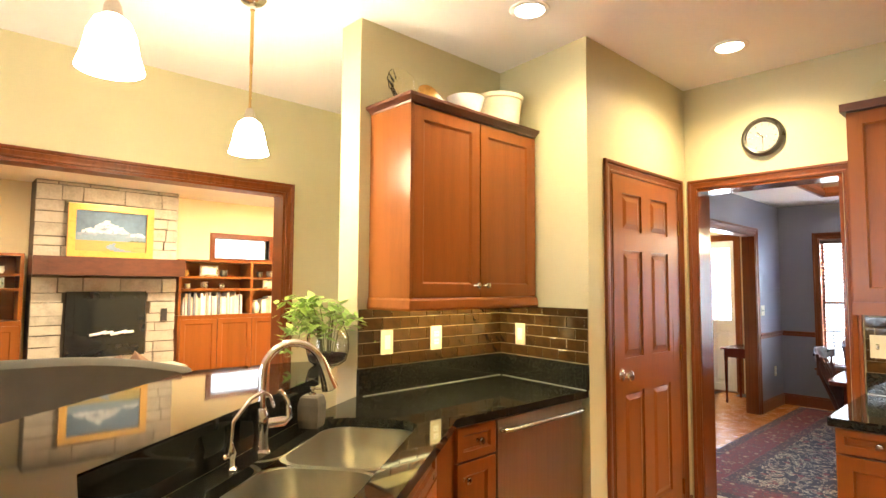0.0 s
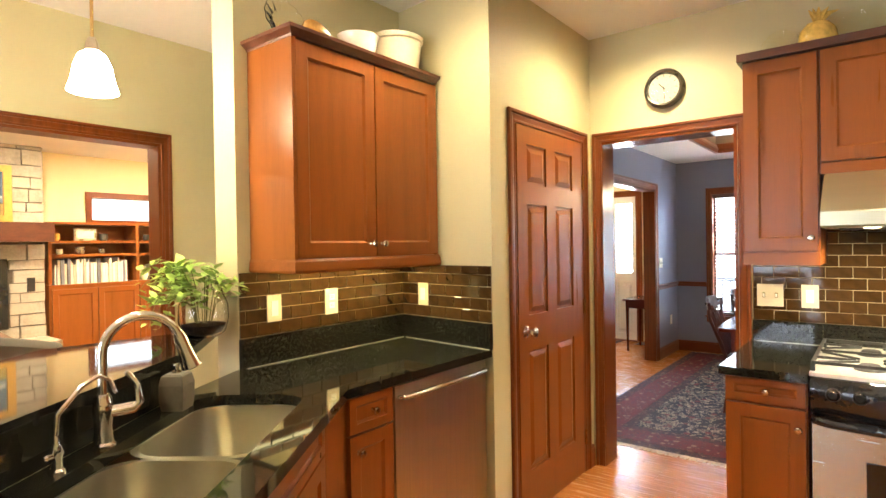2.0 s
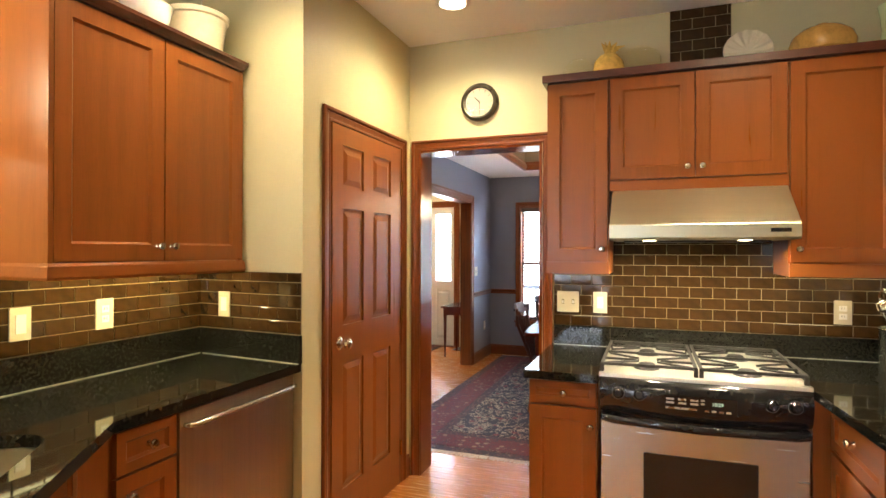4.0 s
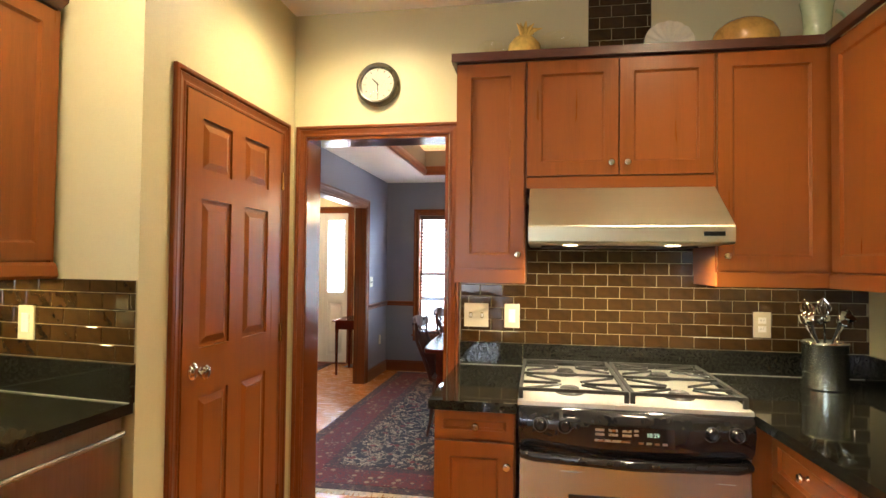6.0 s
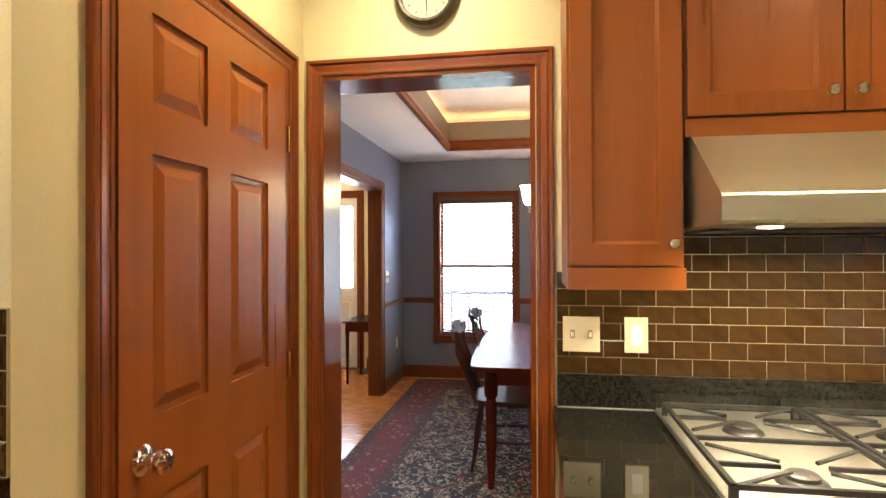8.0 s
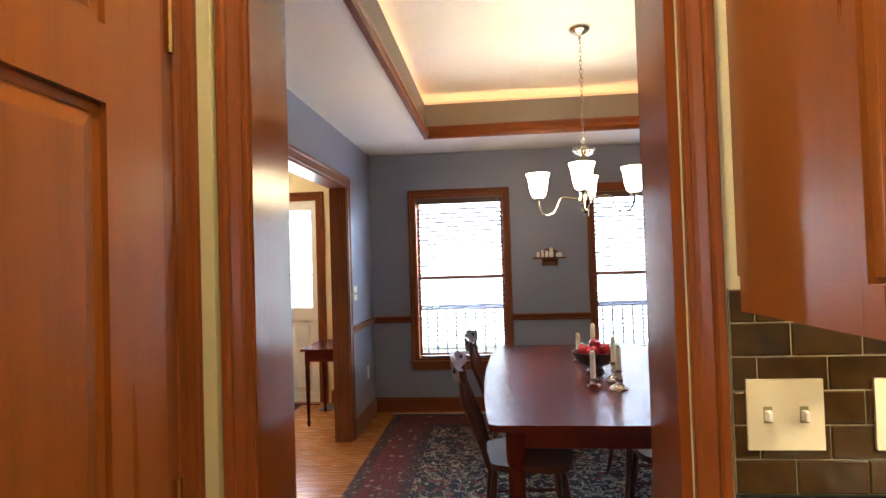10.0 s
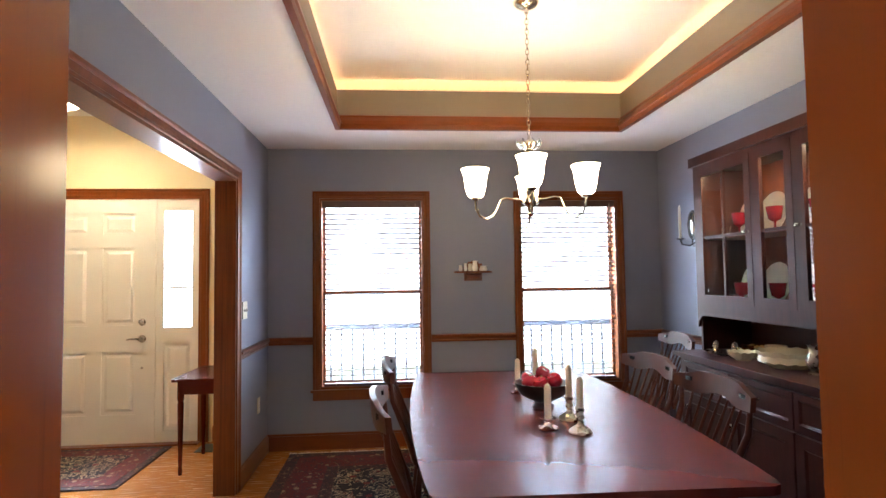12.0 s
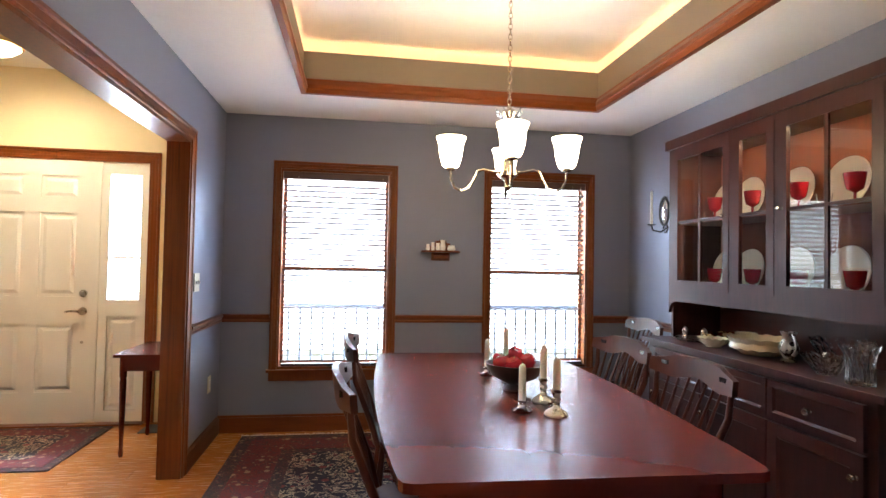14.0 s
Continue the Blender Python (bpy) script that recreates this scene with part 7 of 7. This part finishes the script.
# ---- living room beyond the wide opening ----
FP = Side((0, 6.60, 0), (1, 0, 0), (0, -1, 0))
fire = thing("fireplace", (1.38, 6.75, 0), "stone fireplace with a heavy wood mantel", "fireplace")
part("core", box(bmesh.new(), 0.75, 2.01, 6.615, 6.895, 0, 2.418), M["mortar"], fire, "dark mortar bed")
rnd = random.Random(21)
FBX = (1.0, 1.735, 0.70, 1.375)
z = 0.62
while z < 2.40:
    h_ = rnd.choice((0.09, 0.11, 0.125, 0.15))
    h_ = min(h_, 2.415 - z)
    x = 0.745
    while x < 2.01:
        w_ = min(rnd.uniform(0.16, 0.44), 2.015 - x)
        if 2.015 - (x + w_) < 0.08:
            w_ = 2.015 - x
        x1 = x + w_
        a, b = x, x1
        mid_ = z + h_ / 2
        if not (1.50 < mid_ < 1.70):
            if FBX[2] < mid_ < FBX[3]:
                if a >= FBX[0] and b <= FBX[1]:
                    a = b
                elif a < FBX[0] < b:
                    b = FBX[0]
                elif a < FBX[1] < b:
                    a = FBX[1]
            if b - a > 0.05:
                bm = FP.box(bmesh.new(), a + 0.005, b - 0.005, -0.02, rnd.uniform(0.0, 0.022), z + 0.005, z + h_ - 0.005)
                for v in bm.verts:
                    v.co += Vector((rnd.uniform(-.004, .004), 0, rnd.uniform(-.004, .004)))
                part("stone", soften(bm, 0.008), M["stone"], fire)
        x = x1
    z += h_
part("mantel", B(0.72, 2.035, 6.38, 6.60, 1.515, 1.69, bevel=0.008), M["crown"], fire, "thick dark wood mantel beam")
part("hearth", B(0.72, 2.01, 6.15, 6.60, 0.0, 0.62, bevel=0.012), M["stone"], fire, "raised stone hearth")
ins = part("firebox", FP.B(1.02, 1.715, -0.01, 0.04, 0.72, 1.36, bevel=0.006), M["black"], fire, "black gas fire insert")
part("fire_glass", FP.B(1.09, 1.645, 0.038, 0.046, 0.84, 1.29, bevel=0.003), M["screen"], ins, "dark glass front")
bm = bmesh.new()
for k in range(6):
    x = 1.22 + k * 0.06
    tube(bm, [FP.p(x, 0.05, 0.935 + 0.008 * (k % 3)), FP.p(x + 0.085, 0.056, 0.95 + 0.008 * ((k * 2) % 3))], 0.014, 7)
part("logs", bm, M["flame"], ins, "pale gas logs", True)
vx = thing("key_plate", (1.93, 6.58, 1.02), "small dark plate on the stone", "plate")
part("body", FP.B(1.865, 1.925, 0.02, 0.04, 1.05, 1.18), M["iron"], vx)

pic = thing("painting", (1.39, 6.40, 1.69), "gilt-framed landscape painting of clouds over a marsh", "painting")
PC = Side((0, 6.56, 0), (1, 0, 0), (0, -1, 0))
bm = bmesh.new()
for q in ((1.0, 1.065, 1.695, 2.21), (1.69, 1.755, 1.695, 2.21), (1.065, 1.69, 1.695, 1.755), (1.065, 1.69, 2.15, 2.21)):
    PC.box(bm, q[0], q[1], -0.02, 0.03, q[2], q[3])
part("frame", soften(bm, 0.006), M["gilt"], pic, "wide gilt frame")
SKY = material("painted_sky", (0.07, 0.12, 0.18), 0.6, vary=0.3, scale=3, fine=20)
MEAD = material("painted_meadow", (0.19, 0.145, 0.035), 0.6, vary=0.35, scale=8, stretch=(1, 1, 5))
CLD = material("painted_cloud", (0.36, 0.37, 0.39), 0.6, vary=0.25, scale=12)
WAT = material("painted_river", (0.12, 0.16, 0.22), 0.5, vary=0.2, scale=12)
part("sky", PC.box(bmesh.new(), 1.065, 1.69, -0.01, 0.006, 1.86, 2.15), SKY, pic, "blue painted sky")
part("meadow", PC.box(bmesh.new(), 1.065, 1.69, -0.01, 0.007, 1.755, 1.86), MEAD, pic, "yellow painted meadow")
face = PC.n.to_track_quat("Z", "Y").to_matrix().to_4x4()


def puffs(seed, heaps, mat, label, depth):
    """Heaped round dabs of paint: each heap is (centre, base height, half width, height, dabs)."""
    rnd = random.Random(seed)
    bm = bmesh.new()
    for cx, base, half_w, tall, n in heaps:
        for k in range(n):
            f = rnd.uniform(-1, 1)
            x, r_ = cx + f * half_w, rnd.uniform(0.006, 0.017)
            zc = base + rnd.random() ** 0.8 * tall * (1 - abs(f)) ** 0.7
            lathe(bm, [(r_, 0), (r_, 0.0005), (0, 0.0007)], PC.p(min(max(x, 1.09), 1.665), depth + 0.00004 * k, zc), 10, face @ Matrix.Diagonal((1.25, 0.8, 1, 1)))
    part("clouds", bm, mat, pic, label)


CLD2 = material("painted_cloud_shade", (0.15, 0.18, 0.23), 0.6, vary=0.25, scale=12)
HAZE2 = material("painted_low_sky", (0.12, 0.17, 0.22), 0.6, vary=0.2, scale=6)
TREES = material("painted_trees", (0.06, 0.07, 0.035), 0.6, vary=0.3, scale=20)
part("low_sky", PC.box(bmesh.new(), 1.066, 1.689, -0.01, 0.0063, 1.86, 1.935), HAZE2, pic, "paler painted sky near the horizon")
puffs(2, [(1.36, 1.925, 0.21, 0.07, 70), (1.60, 1.905, 0.09, 0.03, 26), (1.15, 1.915, 0.08, 0.03, 22)], CLD2, "grey painted cloud shadows", 0.0066)
puffs(3, [(1.33, 1.945, 0.13, 0.125, 90), (1.42, 1.94, 0.10, 0.08, 46), (1.21, 1.94, 0.09, 0.05, 30), (1.60, 1.92, 0.07, 0.035, 22)], CLD, "white painted clouds", 0.0105)
bm = bmesh.new()
for k in range(9):
    PC.box(bm, 1.53 + 0.018 * k, 1.55 + 0.018 * k, 0.0065, 0.0078 + 0.0001 * k, 1.86, 1.868 + 0.008 * math.sin(k * 1.9) ** 2)
part("trees", bm, TREES, pic, "dark painted trees on the horizon")
bm = bmesh.new()
for k in range(8):
    t = k / 7
    x = 1.40 - 0.07 * math.sin(3.5 * t) + 0.10 * t
    w_ = 0.015 + 0.07 * t
    PC.box(bm, x - w_, x + w_, 0.0065, 0.0078 + 0.0001 * k, 1.84 - 0.083 * t - 0.0125, 1.84 - 0.083 * t)
part("river", bm, WAT, pic, "winding painted river")


def bookcase(x0, x1, label, seed):
    bk = thing("bookcase", ((x0 + x1) / 2, 6.75, 0), label, "bookcase")
    F_ = Side((0, 6.60, 0), (1, 0, 0), (0, -1, 0))
    for a in (x0, (x0 + x1) / 2 + 0.18, x1 - 0.03):
        part("upright", F_.box(bmesh.new(), a, a + 0.03, -0.295, 0, 1.10, 1.695), M["cherry_z"], bk)
    for z in (1.07, 1.365, 1.50, 1.685):
        part("shelf", F_.box(bmesh.new(), x0, x1, -0.296, 0.004, z, z + 0.025), M["cherry_x"], bk)
    part("back", F_.box(bmesh.new(), x0, x1, -0.298, -0.288, 1.07, 1.71), M["cherry_x"], bk)
    part("base", F_.box(bmesh.new(), x0, x1, -0.295, -0.002, 0, 1.07), M["cherry_z"], bk)
    n = 3
    for k in range(n):
        w_ = (x1 - x0 - 0.04) / n
        cab_door(bk, F_, x0 + 0.02 + k * w_ + 0.004, x0 + 0.02 + (k + 1) * w_ - 0.004, 0.12, 1.05, -0.002, M["cherry_z"], None, stile=0.05)
    r = random.Random(seed)
    x = x0 + 0.06
    while x < x0 + 0.72:
        w_, h_ = r.uniform(0.010, 0.03), r.uniform(0.19, 0.255)
        b_ = thing("book", (x + w_ / 2, 6.72, 1.095), "upright book on the bookcase shelf", "book", "books in the living room")
        part("cover", F_.box(bmesh.new(), x, x + w_ - 0.0015, -0.20, -0.03 + r.uniform(-.01, .01), 1.095, 1.095 + h_), r.choice(BOOKS), b_)
        x += w_
    if x1 > 2.5:
        x = x1 - 0.28
        while x < x1 - 0.06:
            w_, h_ = r.uniform(0.014, 0.03), r.uniform(0.15, 0.21)
            b_ = thing("book", (x + w_ / 2, 6.72, 1.095), "upright book on the bookcase shelf", "book", "books in the living room")
            part("cover", F_.box(bmesh.new(), x, x + w_ - 0.0015, -0.20, -0.04, 1.095, 1.095 + h_), r.choice(BOOKS), b_)
            x += w_
    for xx, zz in ((x0 + 0.12, 1.39), (x0 + 0.30, 1.39), (x0 + 0.50, 1.39), (x1 - 0.34, 1.095), (x0 + 0.09, 1.525), (x0 + 0.52, 1.525), (x1 - 0.30, 1.525), (x1 - 0.17, 1.525)):
        if xx < x1 - 0.05:
            s_ = r.uniform(0.5, 0.75)
            dish("ornament", (xx, 6.68, zz + 0.001), [(0, 0), (0.04 * s_, 0), (0.06 * s_, 0.04 * s_), (0.05 * s_, 0.08 * s_), (0.06 * s_, 0.10 * s_), (0, 0.10 * s_)] if zz > 1.2 else [(0, 0), (0.03, 0), (0.05, 0.05), (0.045, 0.10), (0.025, 0.13), (0.03, 0.15), (0, 0.15)], r.choice((M["ochre"], M["pewter"], M["ceramic"], M["soapstone"])), "small pottery ornament on the bookcase shelf", "ornament", steps=14)
    for xx, zz, w_, h_ in ((x0 + 0.34, 1.526, 0.20, 0.12), (x1 - 0.20, 1.391, 0.13, 0.095)):
        fr_ = thing("photo_frame", (xx, 6.66, zz), "small framed picture on the bookcase shelf", "picture frame")
        bm = F_.B(xx - w_ / 2, xx + w_ / 2, -0.06, -0.045, zz, zz + h_, bevel=0.003)
        f_ = part("frame", bm, M["pewter"], fr_)
        part("print", F_.box(bmesh.new(), xx - w_ / 2 + 0.02, xx + w_ / 2 - 0.02, -0.046, -0.0435, zz + 0.02, zz + h_ - 0.02), M["paper"], f_, "faded print")


bookcase(2.045, 3.30, "cherry built-in bookcase filled with books and ornaments", 4)
bookcase(-0.62, 0.69, "cherry built-in bookcase beside the stone fireplace", 9)
lw = thing("window_4", (2.88, 6.95, 1.75), "small high living room window in stained wood", "window", kind="structure")
LW = Side((0, 6.90, 0), (1, 0, 0), (0, -1, 0))
bm = bmesh.new()
for q in ((2.48, 2.54, 1.69, 2.045), (3.22, 3.28, 1.69, 2.045), (2.54, 3.22, 1.985, 2.045), (2.54, 3.22, 1.69, 1.75)):
    LW.box(bm, q[0], q[1], -0.10, 0.016, q[2], q[3])
part("window_frame", bm, M["trim"], lw)
g = part("pane", LW.box(bmesh.new(), 2.54, 3.22, -0.06, -0.055, 1.75, 1.985), M["pane"], lw, "clear glass pane")
g.visible_shadow = False

sofa = thing("sofa", (0.3, 5.45, 0), "olive grey sofa with a rounded back, seen from behind", "sofa")
n = 18
bm = bmesh.new()
cols_ = []
for k in range(n + 1):
    x = -1.1 + 2.75 * k / n
    e = max(0.0, (x - 0.7) / 0.95)
    top_ = 0.915 - 0.02 * ((x + 0.2) / 1.2) ** 2 - 0.12 * e ** 2
    cols_.append([bm.verts.new((x, y, z)) for y, z in ((5.0, 0.0), (4.98, 0.5), (5.0, top_ - 0.05), (5.04, top_ - 0.01), (5.10, top_), (5.17, top_ - 0.02), (5.22, top_ - 0.09), (5.24, 0.4), (5.24, 0.0))])
for p_, q_ in zip(cols_, cols_[1:]):
    for i in range(8):
        bm.faces.new((p_[i], p_[i + 1], q_[i + 1], q_[i]))
    bm.faces.new((p_[8], p_[0], q_[0], q_[8]))
bm.faces.new(cols_[0]), bm.faces.new(cols_[-1][::-1])
part("back", bm, M["sofa"], sofa, "", True)
part("seat", B(-1.0, 1.55, 5.24, 5.95, 0.0, 0.46, bevel=0.04), M["sofa"], sofa)
for x in (-1.1, 1.45):
    part("arm", B(x, x + 0.2, 5.2, 5.95, 0.0, 0.64, bevel=0.06), M["sofa"], sofa)
for x, a in ((0.93, 20), (1.14, -15), (1.34, 35)):
    cu = thing("cushion", (x, 5.42, 0.5), "patterned brown cushion on the sofa", "cushion", "sofa cushions")
    bm = lathe(bmesh.new(), [(0, -0.06), (0.12, -0.045), (0.19, 0), (0.12, 0.045), (0, 0.06)], (0, 0, 0), 4)
    bmesh.ops.subdivide_edges(bm, edges=bm.edges[:], cuts=2, use_grid_fill=True, smooth=0.6)
    bm.transform(Matrix.Translation((x, 5.36, 0.70)) @ pose(0, 0, 0, 70, 45 + a, 0))
    part("body", bm, M["cushion"], cu, "", True)
# trim rings for the added living room lamps, out of view
for lx in (-0.6, 1.6, 3.2):
    cn = thing("recessed_light", (lx, 5.6, 2.40), "unseen round trim of an added living room lamp", "ceiling light", "living room lights")
    part("trim_ring", lathe(bmesh.new(), [(0.095, 0.0), (0.092, -0.006), (0.07, -0.008), (0.065, 0.0)], (lx, 5.6, 2.419), 28), M["white_paint"], cn, "", True)

# ---- tiles and floor strips ----
TILES = {}


def tile_mesh(w, h):
    key = (round(w, 3), round(h, 3))
    if key not in TILES:
        bm = bmesh.new()
        a = [bm.verts.new((x, 0.002, z)) for x, z in ((0, 0), (w, 0), (w, h), (0, h))]
        b = [bm.verts.new((x, 0.0075, z)) for x, z in ((0.0, 0.0), (w, 0), (w, h), (0, h))]
        i = 0.0022
        c = [bm.verts.new((x, 0.009, z)) for x, z in ((i, i), (w - i, i), (w - i, h - i), (i, h - i))]
        bm.faces.new(c)
        for k in range(4):
            j = (k + 1) % 4
            bm.faces.new((a[k], a[j], b[j], b[k])), bm.faces.new((b[k], b[j], c[j], c[k]))
        bmesh.ops.recalc_face_normals(bm, faces=bm.faces)
        me = bpy.data.meshes.new("tile")
        bm.to_mesh(me), bm.free()
        me.materials.append(M["tile"])
        TILES[key] = me
    return TILES[key]


TW, TH, GAP = 0.1135, 0.0578, 0.0028
rt = random.Random(17)


def tile_field(side, u0, u1, z0, z1, parent, zbase, ubase):
    """Brick-laid tiles over a patch of wall on a bed of grout."""
    g = part("grout", side.box(bmesh.new(), u0, u1, 0.0005, 0.0055, z0, z1), M["grout"], None)
    g.parent = parent
    hand = 1 if side.u.x * side.n.y - side.u.y * side.n.x > 0 else -1
    ux, uy = side.u.x * hand, side.u.y * hand
    turn = Matrix(((ux, side.n.x, 0, 0), (uy, side.n.y, 0, 0), (0, 0, 1, 0), (0, 0, 0, 1)))
    r = math.floor((z0 - zbase) / TH)
    while zbase + r * TH < z1 - 0.004:
        a, b = max(zbase + r * TH, z0), min(zbase + (r + 1) * TH, z1)
        off = ubase + (TW / 2 if r % 2 else 0)
        k = math.floor((u0 - off) / TW)
        while off + k * TW < u1 - 0.004:
            c, d = max(off + k * TW, u0), min(off + (k + 1) * TW, u1)
            if d - c > 0.012 and b - a > 0.012:
                t = new("tile", tile_mesh(d - c - GAP, b - a - GAP))
                t.parent = parent
                t.matrix_basis = Matrix.Translation(side.p(c + GAP / 2 if hand > 0 else d - GAP / 2, rt.uniform(0, 0.0006), a + GAP / 2)) @ turn @ pose(0, 0, 0, rt.uniform(-0.35, 0.35), 0, rt.uniform(-0.35, 0.35))
            k += 1
        r += 1


tile_field(NORTH, 1.454, 2.472, 1.0455, 1.322, wall_n, 1.047, 1.539)
tile_field(ALCOVE, 0.004, 0.648, 1.0455, 1.322, wall_a, 1.047, 0.0)
tile_field(EAST, -1.018, 0.850, 0.9965, 1.3438, wall_e, 0.997, 0.752)
tile_field(EAST, -0.266, 0.519, 1.3438, 1.70, wall_e, 0.997, 0.752)
tile_field(EAST, -0.075, 0.225, 2.32, KC, wall_e, 0.997, 0.0)

PW = 0.0825
PLANK = {}
rest = bmesh.new()
rf = random.Random(29)
x = -3.19
count = 0
while x < 8.2:
    y, first = -1.02, rf.choice((0.3, 0.45, 0.6, 0.75))
    while y < 6.9:
        l = first or rf.choice((0.75, 1.05, 1.35))
        first = 0
        l = min(l, 6.95 - y)
        if 2.3 < x and 0.2 < y + l / 2 < 4.4 and not (2.3 < x < 3.5 and y > 1.9):
            if l not in PLANK:
                bm = box(bmesh.new(), 0.0008, PW - 0.0008, 0.001, l - 0.001, -0.007, 0.0)
                soften(bm, 0.0008)
                me = bpy.data.meshes.new("plank")
                bm.to_mesh(me), bm.free()
                me.materials.append(M["oak"])
                PLANK[l] = me
            p_ = new("plank", PLANK[l])
            p_.parent = floor
            p_.matrix_basis = Matrix.Translation((x, y, 0))
            count += 1
        else:
            box(rest, x + 0.0008, x + PW - 0.0008, y + 0.001, y + l - 0.001, -0.007, 0.0)
        y += l
    x += PW
st = part("floor_strips", rest, M["oak"], None, "oak floor strips away from the doorway", kind="stuff")
st.parent = floor
